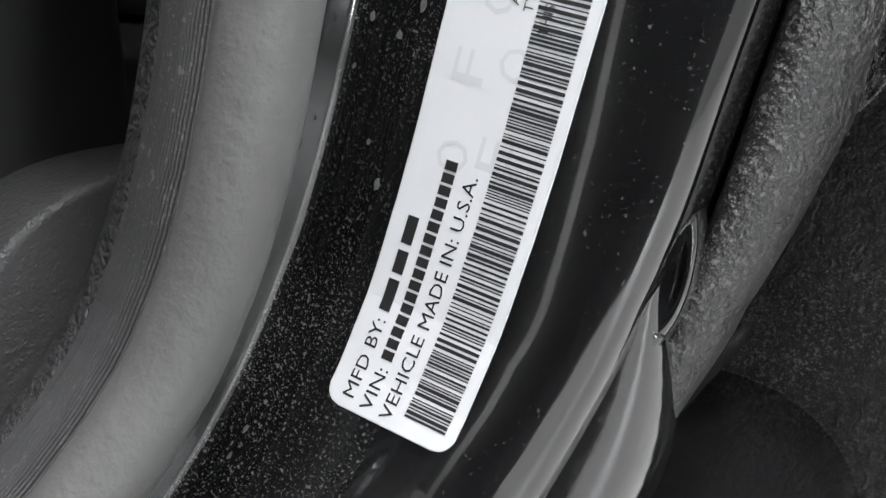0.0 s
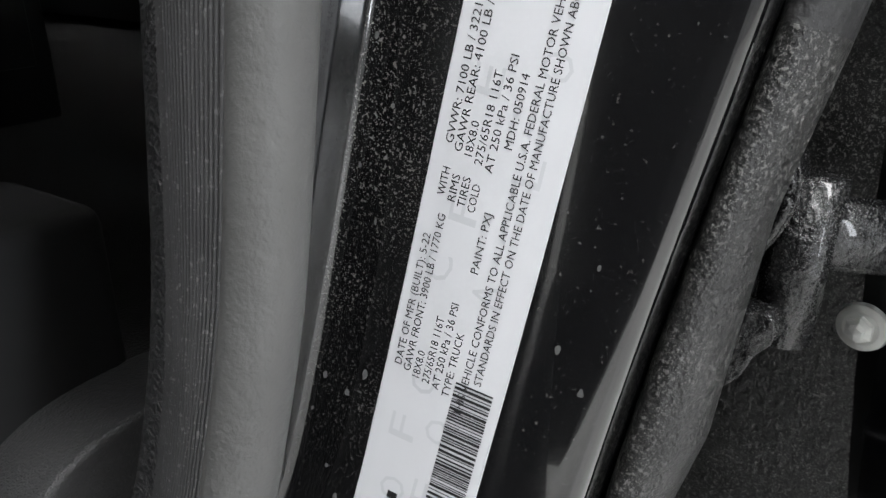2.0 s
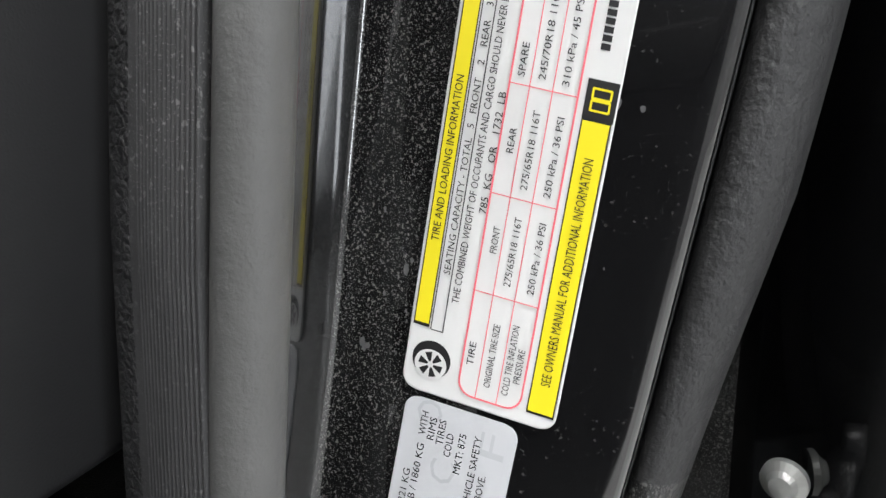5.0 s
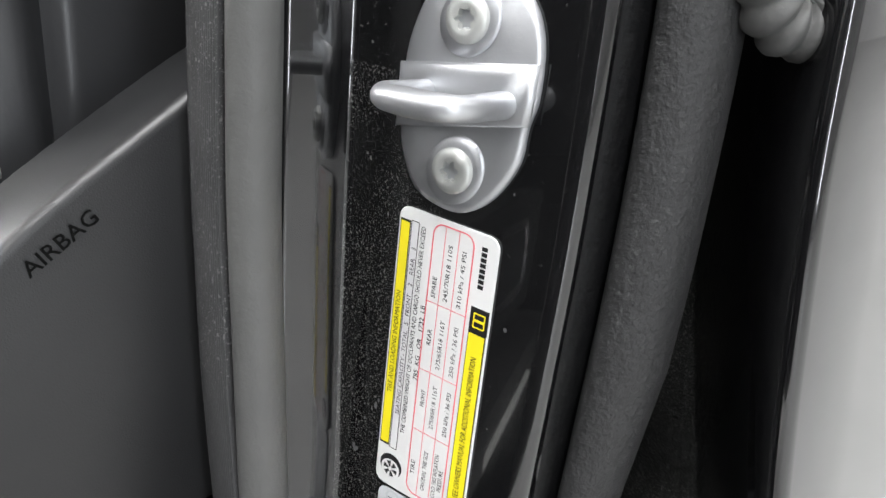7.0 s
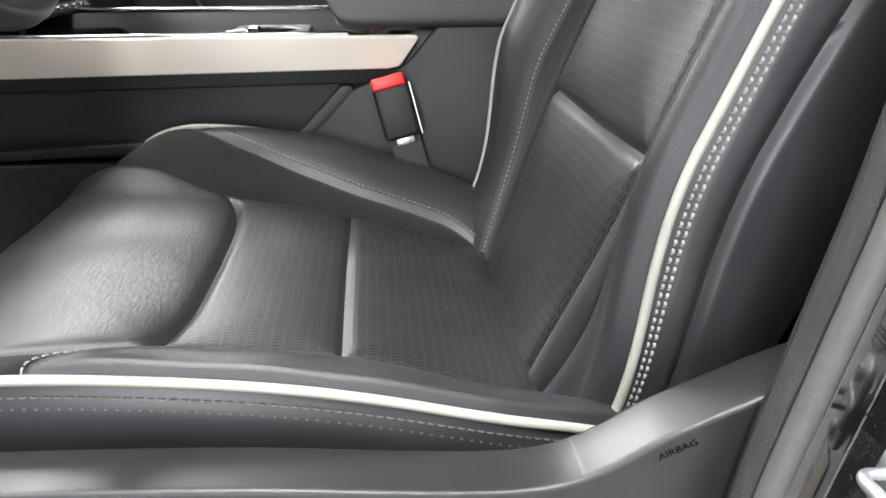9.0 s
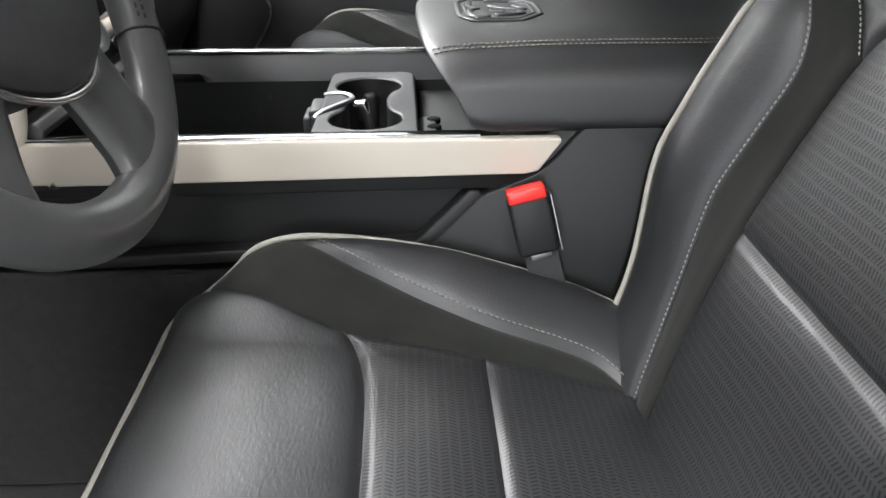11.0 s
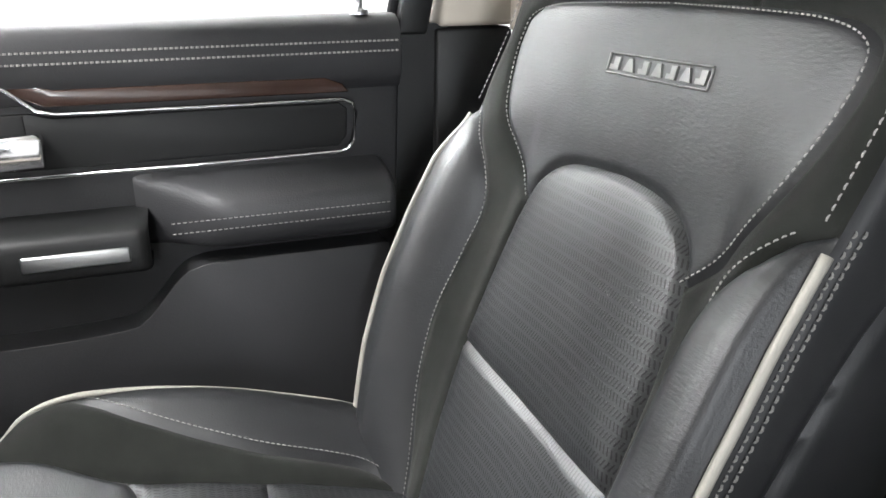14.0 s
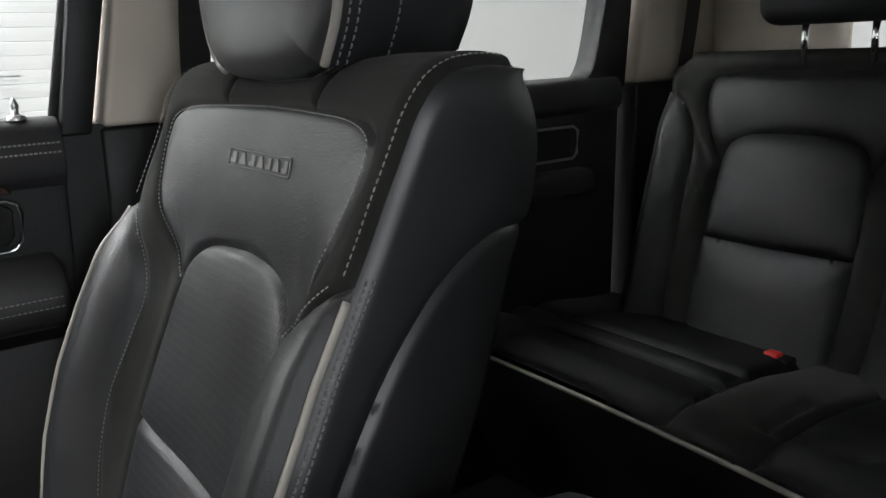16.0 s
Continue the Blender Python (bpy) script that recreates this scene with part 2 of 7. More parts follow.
M_WALL_LOW_BOUNCE = mat("low_bounce_wall", (0.30, 0.30, 0.30), 0.8, bump=[("noise", 60, 0.3)], vary=0.05, vary_scale=2)
M_WALL_FAR = mat("off_white_painted_wall", (0.50, 0.50, 0.495), 0.8, bump=[("noise", 60, 0.3)], vary=0.03, vary_scale=2)
M_WALL = mat("white_painted_wall", (0.68, 0.68, 0.675), 0.8, bump=[("noise", 60, 0.3)], vary=0.03, vary_scale=2)
M_FLOOR = mat("concrete_floor", (0.50, 0.50, 0.49), 0.35, bump=[("noise", 40, 0.3)], vary=0.10, vary_scale=3)
M_HEADLINER = mat("pale_headliner", (0.70, 0.68, 0.64), 0.9, bump=[("noise", 900, 0.3)], vary=0.05, vary_scale=10)
M_LABEL = mat("white_label_film", (0.56, 0.57, 0.59), 0.4, bump=[("noise", 300, 0.02)], vary=0.03, vary_scale=60)
M_LABEL_W = mat("bright_label_film", (0.72, 0.72, 0.71), 0.35, bump=[("noise", 300, 0.02)], vary=0.02, vary_scale=60)
M_LABEL_DK = mat("black_label_film", (0.02, 0.02, 0.021), 0.35)
M_WATERMARK = mat("pale_grey_watermark", (0.49, 0.505, 0.525), 0.4)
M_INK = mat("black_ink", (0.012, 0.012, 0.013), 0.5)
M_YELLOW = mat("yellow_ink", (0.85, 0.72, 0.02), 0.4)
M_PINK = mat("red_pink_ink", (0.85, 0.16, 0.20), 0.4)
M_WHITE_INK = mat("white_ink", (0.75, 0.75, 0.74), 0.5)
M_WOOD = mat("dark_brown_wood_trim", (0.045, 0.022, 0.016), 0.25, coat=0.6, bump=[("stretch", 60, 0.02)], vary=0.35, vary_scale=20)
M_SCREEN = mat("gloss_black_panel", (0.006, 0.006, 0.007), 0.08, coat=0.5)
M_BLUE = mat("blue_dial_face", (0.02, 0.08, 0.16), 0.15)
M_EMBOSS = mat("silver_print", (0.19, 0.19, 0.185), 0.4, 0.3)

# ---------------------------------------------------------------- mesh helpers


def part(name, data, material, parent=None, label=""):
    """Links a bmesh or a mesh as one object under a thing or a part."""
    if isinstance(data, bmesh.types.BMesh):
        me = bpy.data.meshes.new(name)
        data.to_mesh(me)
        data.free()
    else:
        me = data
    if not me.materials:
        me.materials.append(material)
    ob = new(name, me)
    if parent is not None:
        ob.parent = parent
        ob.matrix_parent_inverse = parent.matrix_basis.inverted()
    if label:
        ob["label"] = label
    return ob


def thing(name, label, category, group="", kind="", at=(0, 0, 0)):
    ob = new(name)
    ob.empty_display_size = 0.05
    ob.location = at
    return tagged(ob, label, category, group, kind)


def smooth(bm):
    for f in bm.faces:
        f.smooth = True
    return bm


def mesh(verts, faces, shade=True, uv=None):
    me = bpy.data.meshes.new("m")
    me.from_pydata([tuple(map(float, v)) for v in verts], [], [tuple(map(int, f)) for f in faces])
    if uv is not None:
        layer = me.uv_layers.new(name="UVMap")
        idx = np.empty(len(me.loops), dtype=np.int32)
        me.loops.foreach_get("vertex_index", idx)
        layer.data.foreach_set("uv", np.asarray(uv, dtype=np.float32)[idx].ravel())
    if shade:
        me.polygons.foreach_set("use_smooth", [True] * len(me.polygons))
    me.update()
    return me


def rbox(cx, cy, cz, sx, sy, sz, bevel=0.004, seg=3, turn=None):
    bm = bmesh.new()
    bmesh.ops.create_cube(bm, size=1)
    bmesh.ops.scale(bm, vec=(sx, sy, sz), verts=bm.verts)
    if bevel:
        bmesh.ops.bevel(bm, geom=bm.edges[:], offset=min(bevel, 0.49 * min(sx, sy, sz)), segments=seg, profile=0.5, affect="EDGES")
    if turn is not None:
        bmesh.ops.transform(bm, matrix=turn, verts=bm.verts)
    bmesh.ops.translate(bm, vec=(cx, cy, cz), verts=bm.verts)
    if bevel:
        smooth(bm)
    return bm


def prism(outline, axis, lo, hi, bevel=0.0, seg=2):
    """A closed 2D outline pushed along an axis. axis 'y': outline is (x, z); 'z': (x, y); 'x': (y, z)."""
    bm = bmesh.new()

    def put(a, b, c):
        return {"y": (a, c, b), "z": (a, b, c), "x": (c, a, b)}[axis]

    bottom = [bm.verts.new(put(a, b, lo)) for a, b in outline]
    face = bm.faces.new(bottom)
    out = bmesh.ops.extrude_face_region(bm, geom=[face])
    vs = [e for e in out["geom"] if isinstance(e, bmesh.types.BMVert)]
    d = {"y": (0, hi - lo, 0), "z": (0, 0, hi - lo), "x": (hi - lo, 0, 0)}[axis]
    bmesh.ops.translate(bm, vec=d, verts=vs)
    bmesh.ops.recalc_face_normals(bm, faces=bm.faces)
    if bevel:
        bmesh.ops.bevel(bm, geom=bm.edges[:], offset=bevel, segments=seg, profile=0.5, affect="EDGES", clamp_overlap=True)
        smooth(bm)
    return bm


def spline(points, n):
    """A smooth curve through the points (Catmull-Rom), n samples."""
    p = np.asarray(points, float)
    if len(p) == 2:
        return p[0] + np.linspace(0, 1, n)[:, None] * (p[1] - p[0])
    q = np.vstack([2 * p[0] - p[1], p, 2 * p[-1] - p[-2]])
    t = np.linspace(0, len(p) - 1 - 1e-9, n)
    i = t.astype(int)
    f = (t - i)[:, None]
    a, b, c, d = q[i], q[i + 1], q[i + 2], q[i + 3]
    return 0.5 * (2 * b + (c - a) * f + (2 * a - 5 * b + 4 * c - d) * f ** 2 + (3 * b - a - 3 * c + d) * f ** 3)


def tube(points, radius, sides=10, closed=False, squash=1.0, up=(0, 0, 1)):
    """A round cord along the points. radius: a number or one for each point."""
    p = np.asarray(points, float)
    n = len(p)
    r = np.broadcast_to(np.asarray(radius, float), (n,))
    if closed:
        d = np.roll(p, -1, 0) - np.roll(p, 1, 0)
    else:
        d = np.gradient(p, axis=0)
    d /= np.linalg.norm(d, axis=1)[:, None] + 1e-12
    up = np.asarray(up, float)
    a = np.cross(d, up)
    bad = np.linalg.norm(a, axis=1) < 1e-3
    a[bad] = np.cross(d[bad], (1, 0.2, 0))
    a /= np.linalg.norm(a, axis=1)[:, None]
    b = np.cross(a, d)
    th = np.linspace(0, 2 * np.pi, sides, endpoint=False)
    v = p[:, None, :] + r[:, None, None] * (np.cos(th)[None, :, None] * a[:, None, :] + squash * np.sin(th)[None, :, None] * b[:, None, :])
    v = v.reshape(-1, 3)
    faces = []
    for i in range(n if closed else n - 1):
        j = (i + 1) % n
        for k in range(sides):
            l = (k + 1) % sides
            faces.append((i * sides + k, i * sides + l, j * sides + l, j * sides + k))
    if not closed:
        faces.append(tuple(range(sides))[::-1])
        faces.append(tuple((n - 1) * sides + k for k in range(sides)))
    return mesh(v, faces)


def lathe(profile, sides=32, m=None):
    """Turns (radius, height) pairs about z."""
    th = np.linspace(0, 2 * np.pi, sides, endpoint=False)
    v, faces = [], []
    for r, h in profile:
        v += [(r * math.cos(a), r * math.sin(a), h) for a in th]
    for i in range(len(profile) - 1):
        for k in range(sides):
            l = (k + 1) % sides
            faces.append((i * sides + k, i * sides + l, (i + 1) * sides + l, (i + 1) * sides + k))
    me = mesh(v, faces)
    if m is not None:
        me.transform(m)
    return me


def sheet(grid, uv=None, shade=True):
    """Quads over an array of points (rows, columns, 3)."""
    g = np.asarray(grid, float)
    r, c = g.shape[:2]
    i = np.arange(r * c).reshape(r, c)
    f = np.stack([i[:-1, :-1], i[:-1, 1:], i[1:, 1:], i[1:, :-1]], -1).reshape(-1, 4)
    return mesh(g.reshape(-1, 3), f, shade, uv)


def near_seam(q, seams):
    """Distance from the points q (n, 2) to the nearest seam, and that nearest point."""
    best = np.full(len(q), 9.0)
    foot = q.copy()
    for s in seams:
        s = np.asarray(s, float)
        for a, b in zip(s[:-1], s[1:]):
            ab = b - a
            t = np.clip(((q - a) @ ab) / (ab @ ab + 1e-12), 0, 1)
            f = a + t[:, None] * ab
            d = np.hypot(*(q - f).T)
            m = d < best
            best[m], foot[m] = d[m], f[m]
    return best, foot


def inside(q, poly):
    x, y = q[:, 0], q[:, 1]
    r = np.zeros(len(q), bool)
    p = np.asarray(poly, float)
    for (x0, y0), (x1, y1) in zip(p, np.roll(p, -1, 0)):
        c = (y0 > y) != (y1 > y)
        r ^= c & (x < (x1 - x0) * (y - y0) / (y1 - y0 + 1e-15) + x0)
    return r


def upholstery(us, vs, place, seams, polygons, puff):
    """Cuts one stretched cover into sewn panels: a mesh for each polygon index, -1 being what is left.
    place(q, lift) gives points in space for the flat places q; puff(d, region) gives the lift."""
    U, V = np.meshgrid(us, vs)
    q = np.stack([U.ravel(), V.ravel()], 1)
    h = 0.5 * ((us[1] - us[0]) + (vs[1] - vs[0]))
    d, foot = near_seam(q, seams)
    edge = (np.isclose(q[:, 0], us[0]) | np.isclose(q[:, 0], us[-1]) | np.isclose(q[:, 1], vs[0]) | np.isclose(q[:, 1], vs[-1]))
    snap = (d < 0.52 * h) & ~edge
    q[snap], d[snap] = foot[snap], 0
    region = np.full(len(q), -1)
    for k, poly in enumerate(polygons):
        region[inside(q, poly)] = k
    i = np.arange(len(q)).reshape(len(vs), len(us))
    f = np.stack([i[:-1, :-1], i[:-1, 1:], i[1:, 1:], i[1:, :-1]], -1).reshape(-1, 4)
    mid = q[f].mean(1)
    fr = np.full(len(f), -1)
    for k, poly in enumerate(polygons):
        fr[inside(mid, poly)] = k
    low, high = np.full(len(q), 99), np.full(len(q), -99)
    for c in range(4):
        np.minimum.at(low, f[:, c], fr)
        np.maximum.at(high, f[:, c], fr)
    d, foot = near_seam(q, seams)
    snap = (low != high) & (d < 1.5 * h) & ~edge
    q[snap], d[snap] = foot[snap], 0
    p = place(q, puff(d, region, q))
    g = np.asarray(p).reshape(len(vs), len(us), 3)
    run = np.concatenate([np.zeros((len(vs), 1)), np.cumsum(np.linalg.norm(np.diff(g, axis=1), axis=2), axis=1)], 1)
    flat = np.stack([(run - run[:, len(us) // 2:len(us) // 2 + 1]).ravel(), q[:, 1]], 1)  # the cover laid flat
    out = {}
    for k in sorted(set(fr)):
        ff = f[fr == k]
        used, inv = np.unique(ff, return_inverse=True)
        out[k] = mesh(p[used], inv.reshape(-1, 4), True, flat[used])
    return out


def dashes(points, normals, length=0.0034, gap=0.0018, width=0.0011, height=0.0007):
    """Sewing stitches laid along a line on a surface; one mesh."""
    p = np.asarray(points, float)
    nn = np.asarray(normals, float)
    s = np.concatenate([[0], np.cumsum(np.linalg.norm(np.diff(p, axis=0), axis=1))])
    v, faces = [], []
    t = 0.0
    while t + length < s[-1]:
        a = np.array([np.interp(t, s, p[:, k]) for k in range(3)])
        b = np.array([np.interp(t + length, s, p[:, k]) for k in range(3)])
        n = np.array([np.interp(t, s, nn[:, k]) for k in range(3)])
        n /= np.linalg.norm(n) + 1e-12
        d = b - a
        w = np.cross(d, n)
        w *= width * 0.5 / (np.linalg.norm(w) + 1e-12)
        k = len(v)
        m = 0.5 * (a + b)
        v += [a - w, a + w, b + w, b - w, m - w + n * height, m + w + n * height, a - n * 0.0006, b - n * 0.0006]
        faces += [(k, k + 1, k + 5, k + 4), (k + 4, k + 5, k + 2, k + 3), (k, k + 4, k + 3, k + 7, k + 6), (k + 1, k + 6, k + 7, k + 2, k + 5)]
        t += length + gap
    return mesh(v, faces, False)


def islands(me):
    """The separate pieces of a mesh, the largest first."""
    bm = bmesh.new()
    bm.from_mesh(me)
    bm.faces.ensure_lookup_table()
    seen, groups = set(), []
    for f in bm.faces:
        if f.index in seen:
            continue
        todo, g = [f], []
        seen.add(f.index)
        while todo:
            a = todo.pop()
            g.append(a)
            for e in a.edges:
                for b in e.link_faces:
                    if b.index not in seen:
                        seen.add(b.index)
                        todo.append(b)
        groups.append(g)
    groups.sort(key=len, reverse=True)
    layer = bm.loops.layers.uv.active
    out = []
    for g in groups:
        if len(g) < 12:
            continue
        ids, uv = {}, []
        verts, faces = [], []
        for f in g:
            row = []
            for lp in f.loops:
                if lp.vert.index not in ids:
                    ids[lp.vert.index] = len(verts)
                    verts.append(tuple(lp.vert.co))
                    uv.append(tuple(lp[layer].uv))
                row.append(ids[lp.vert.index])
            faces.append(row)
        out.append(mesh(verts, faces, True, uv))
    bm.free()
    return out

# ---------------------------------------------------------------- front seats
# seat axes: x to the rear of the truck, y to its right, z up; y = 0 is the seat's middle
BACK_S = np.array([0.98, 1.03, 1.10, 1.20, 1.30, 1.40, 1.49, 1.545, 1.58, 1.61, 1.64])
BACK_X = np.array([0.030, 0.046, 0.072, 0.112, 0.154, 0.194, 0.219, 0.234, 0.254, 0.290, 0.338])
BACK_Z = np.array([0.98, 1.03, 1.10, 1.20, 1.30, 1.40, 1.49, 1.543, 1.569, 1.578, 1.572])
BACK_W = np.array([0.235, 0.240, 0.250, 0.259, 0.258, 0.252, 0.253, 0.259, 0.259, 0.254, 0.246])
REAR_X = np.array([0.165, 0.180, 0.202, 0.242, 0.290, 0.328, 0.352, 0.354, 0.351, 0.348, 0.342])
REAR_Z = np.array([0.98, 1.03, 1.10, 1.20, 1.30, 1.40, 1.46, 1.505, 1.530, 1.552, 1.566])


def soft_interp(x, xs, ys):
    """Interpolation rounded at the knots."""
    e = 0.012
    return (np.interp(x - e, xs, ys) + np.interp(x, xs, ys) + np.interp(x + e, xs, ys)) / 3


def step(x):
    x = np.clip(x, 0, 1)
    return x * x * (3 - 2 * x)


EDGE_Y = 0.276
WORN = 1.0  # how far the outboard bolster still stands forward
FAR = 1.0  # the same for the inboard bolster, set to fit the camera's view
SLUMP = 0.0  # how far the outboard bolsters are pressed in


def back_place(q, lift):
    y, s = q[:, 0], q[:, 1]
    lift = lift * step((EDGE_Y - np.abs(y)) / 0.010 + 0.05)
    x, z = soft_interp(s, BACK_S, BACK_X), soft_interp(s, BACK_S, BACK_Z)
    x2, z2 = soft_interp(s + 0.004, BACK_S, BACK_X), soft_interp(s + 0.004, BACK_S, BACK_Z)
    tx, tz = x2 - x, z2 - z
    l = np.hypot(tx, tz) + 1e-9
    nx, nz = -tz / l, tx / l
    w = soft_interp(s, BACK_S, BACK_W)
    a = np.abs(y) / 0.276
    high = step((s - 1.36) / 0.12)
    fwd = 0.050 * ((1 - high) * step((a - 0.58) / 0.28) + high * step((a - 0.40) / 0.60)) * np.interp(s, [0.98, 1.06, 1.14, 1.22, 1.29, 1.35, 1.40, 1.45, 1.50, 1.55, 1.6], [0.2, 0.62, 0.9, 1, 0.95, 0.83, 0.66, 0.44, 0.25, 0.12, 0.0])
    fwd = np.where(y < 0, fwd * WORN - (1 - WORN) * (0.008 + 0.045 * step((1.22 - s) / 0.18)) * step((a - 0.5) / 0.42), fwd * (1.0 if FAR == 1.0 else FAR * step((s - 1.07) / 0.17)))
    fwd = fwd - 0.005 * step((a - 0.92) / 0.08) - 0.006 * step((0.45 - a) / 0.45)
    yy = y / 0.276 * w * np.where(y < 0, 1 - 1.1 * SLUMP * step((a - 0.52) / 0.48), 1.0)
    o = lift + fwd
    return np.stack([x + nx * o, yy, z + nz * o], 1)


def mirror_lines(lines):
    out = []
    for l in lines:
        l = np.asarray(l, float)
        out += [l, l * (-1, 1)]
    return out


def both(poly):
    """A closed outline from its right half, which runs from the middle line to the middle line."""
    p = np.asarray(poly, float)
    return np.vstack([p, (p * (-1, 1))[::-1]])


INSERT = spline([(0.118, 0.98), (0.135, 1.06), (0.145, 1.13), (0.150, 1.2), (0.148, 1.27), (0.142, 1.33)], 16)
ARCH = spline([(0.142, 1.33), (0.130, 1.368), (0.105, 1.388), (0.065, 1.398), (0.0, 1.402)], 18)
SEAM_Z = np.array([(0.150, 1.2), (0.0, 1.196)])
LOGO = spline([(0.140, 1.350), (0.174, 1.379), (0.213, 1.420), (0.236, 1.47), (0.240, 1.502), (0.229, 1.524), (0.185, 1.536), (0.08, 1.542), (0.0, 1.545)], 36)
BOLSTER = spline([(0.2762, 1.420), (0.255, 1.409), (0.229, 1.384), (0.206, 1.357), (0.194, 1.322), (0.196, 1.27), (0.199, 1.2), (0.192, 1.12), (0.172, 1.04), (0.150, 0.98)], 40)
BACK_SEAMS = mirror_lines([INSERT, ARCH, SEAM_Z, LOGO, BOLSTER, [(0.105, 1.542), (0.112, 1.60), (0.112, 1.64)]])
BACK_POLYS = [
    both(np.vstack([[(0, 0.97)], INSERT[INSERT[:, 1] < 1.2], [(0.150, 1.2), (0.0, 1.196)]])),
    both(np.vstack([[(0, 1.196), (0.150, 1.2)], INSERT[INSERT[:, 1] > 1.2], ARCH])),
    both(np.vstack([ARCH[::-1][:-3], LOGO])),
    np.vstack([BOLSTER, [(0.28, 0.97), (0.28, 1.420)]]),
    np.vstack([BOLSTER, [(0.28, 0.97), (0.28, 1.420)]]) * (-1, 1),
]


def back_puff(d, region, q):
    g = -0.0042 * np.exp(-(d / 0.0042) ** 2) + 0.0058 * (1 - np.exp(-d / 0.022))
    bol = (region == 3) | (region == 4)
    g = g + np.where(bol, 0.014 * (1 - np.exp(-d / 0.020)), 0)
    g = g + np.where(region == 1, 0.002 * (1 - np.exp(-d / 0.015)), 0)
    return g


def line_on(place_fn, line, lift):
    """Points and outward normals of a flat line laid on a cover."""
    q = np.asarray(line, float)
    p = place_fn(q, np.full(len(q), lift))
    p2 = place_fn(q, np.full(len(q), lift + 0.004))
    n = p2 - p
    return p, n / (np.linalg.norm(n, axis=1)[:, None] + 1e-12)


def shifted(line, off):
    """A flat line moved sideways."""
    l = np.asarray(line, float)
    t = np.gradient(l, axis=0)
    t /= np.linalg.norm(t, axis=1)[:, None] + 1e-12
    return l + off * np.stack([-t[:, 1], t[:, 0]], 1)


CUSH_X = np.array([-0.425, -0.405, -0.37, -0.30, -0.22, -0.14, -0.08, 0.0, 0.075, 0.12])
CUSH_Z = np.array([1.066, 1.078, 1.086, 1.086, 1.079, 1.070, 1.058, 1.033, 1.005, 0.985])
RISE_R = np.array([0.0, 0.008, 0.026, 0.054, 0.056, 0.050, 0.044, 0.042, 0.036, 0.030])
RISE_L = np.array([0.0, 0.005, 0.009, 0.012, 0.013, 0.012, 0.012, 0.016, 0.024, 0.028])


def cush_place(q, lift):
    y, x = q[:, 0], q[:, 1]
    lift = lift * step((0.27 - np.abs(y)) / 0.010 + 0.05) * step((x + 0.412) / 0.010 + 0.05)
    z = soft_interp(x, CUSH_X, CUSH_Z)
    rise = np.where(y > 0, soft_interp(x, CUSH_X, RISE_R), soft_interp(x, CUSH_X, RISE_L))
    a = np.abs(y) / 0.27
    z = z + rise * step((a - 0.52) / 0.40) - 0.003 * step((a - 0.93) / 0.09)
    corner = step((a - 0.72) / 0.28) * step((-0.30 - x) / 0.10)
    xx = x + 0.035 * corner ** 2
    z = z - 0.005 * step((-0.392 - x) / 0.02) + lift
    w = np.interp(x, [-0.41, -0.3, 0.0, 0.1], [1.0, 1.0, 0.98, 0.93])
    w = w * np.where(y < 0, 1 - SLUMP * step((a - 0.55) / 0.45), 1.0)
    return np.stack([xx, y * w, z], 1)


C_IN = spline([(0.240, -0.405), (0.204, -0.325), (0.171, -0.24), (0.161, -0.15), (0.157, -0.07), (0.158, 0.02), (0.156, 0.11)], 30)
C_FRONT = spline([(0.174, -0.249), (0.166, -0.233), (0.140, -0.222), (0.09, -0.2145), (0.0, -0.2125)], 24)
C_MID = np.array([(0.158, -0.103), (0.0, -0.104)])
C_REAR = np.array([(0.157, 0.066), (0.0, 0.066)])
C_BOL = spline([(0.2702, -0.292), (0.252, -0.268), (0.224, -0.222), (0.200, -0.15), (0.188, -0.09), (0.184, -0.03), (0.178, 0.012), (0.159, 0.042)], 34)
C_BOL_OUT = spline([(0.2702, -0.296), (0.246, -0.289), (0.212, -0.264), (0.178, -0.236)], 18)  # outboard the leather meets the insert, drawn so to fit the camera's view
C_SEAMS = mirror_lines([C_IN, C_FRONT, C_MID, C_REAR]) + [C_BOL, C_BOL_OUT * (-1, 1)]
inner = C_IN
C_POLYS = [
    both(np.vstack([[(0, -0.43)], [(0.27, -0.43)], inner[inner[:, 1] < -0.249], C_FRONT])),
    both(np.vstack([[(0, -0.2125)], C_FRONT[::-1][:-1], inner[(inner[:, 1] > -0.249) & (inner[:, 1] < -0.103)], [(0.158, -0.103), (0, -0.104)]])),
    both(np.vstack([[(0, -0.104), (0.158, -0.103)], inner[(inner[:, 1] > -0.103) & (inner[:, 1] < 0.066)], [(0.157, 0.066), (0, 0.066)]])),
    both(np.array([(0, 0.066), (0.157, 0.066), (0.155, 0.13), (0, 0.13)])),
    np.vstack([C_BOL, inner[inner[:, 1] > 0.042], [(0.15, 0.13), (0.28, 0.13), (0.28, -0.300)]]),
    np.vstack([C_BOL_OUT, inner[inner[:, 1] > -0.234], [(0.15, 0.13), (0.28, 0.13), (0.28, -0.296)]]) * (-1, 1),
]


def cush_puff(d, region, q):
    g = -0.0032 * np.exp(-(d / 0.0040) ** 2) + 0.0052 * (1 - np.exp(-d / 0.026))
    bol = (region == 4) | (region == 5)
    g = g + np.where(bol, 0.006 * (1 - np.exp(-d / 0.015)), 0)
    g = g + np.where(region == 0, 0.007 * (1 - np.exp(-d / 0.012)), 0)
    wob = np.array([noise.noise(Vector((a * 14, b * 14, 3.1))) for a, b in q]) * 0.0022
    return g + wob


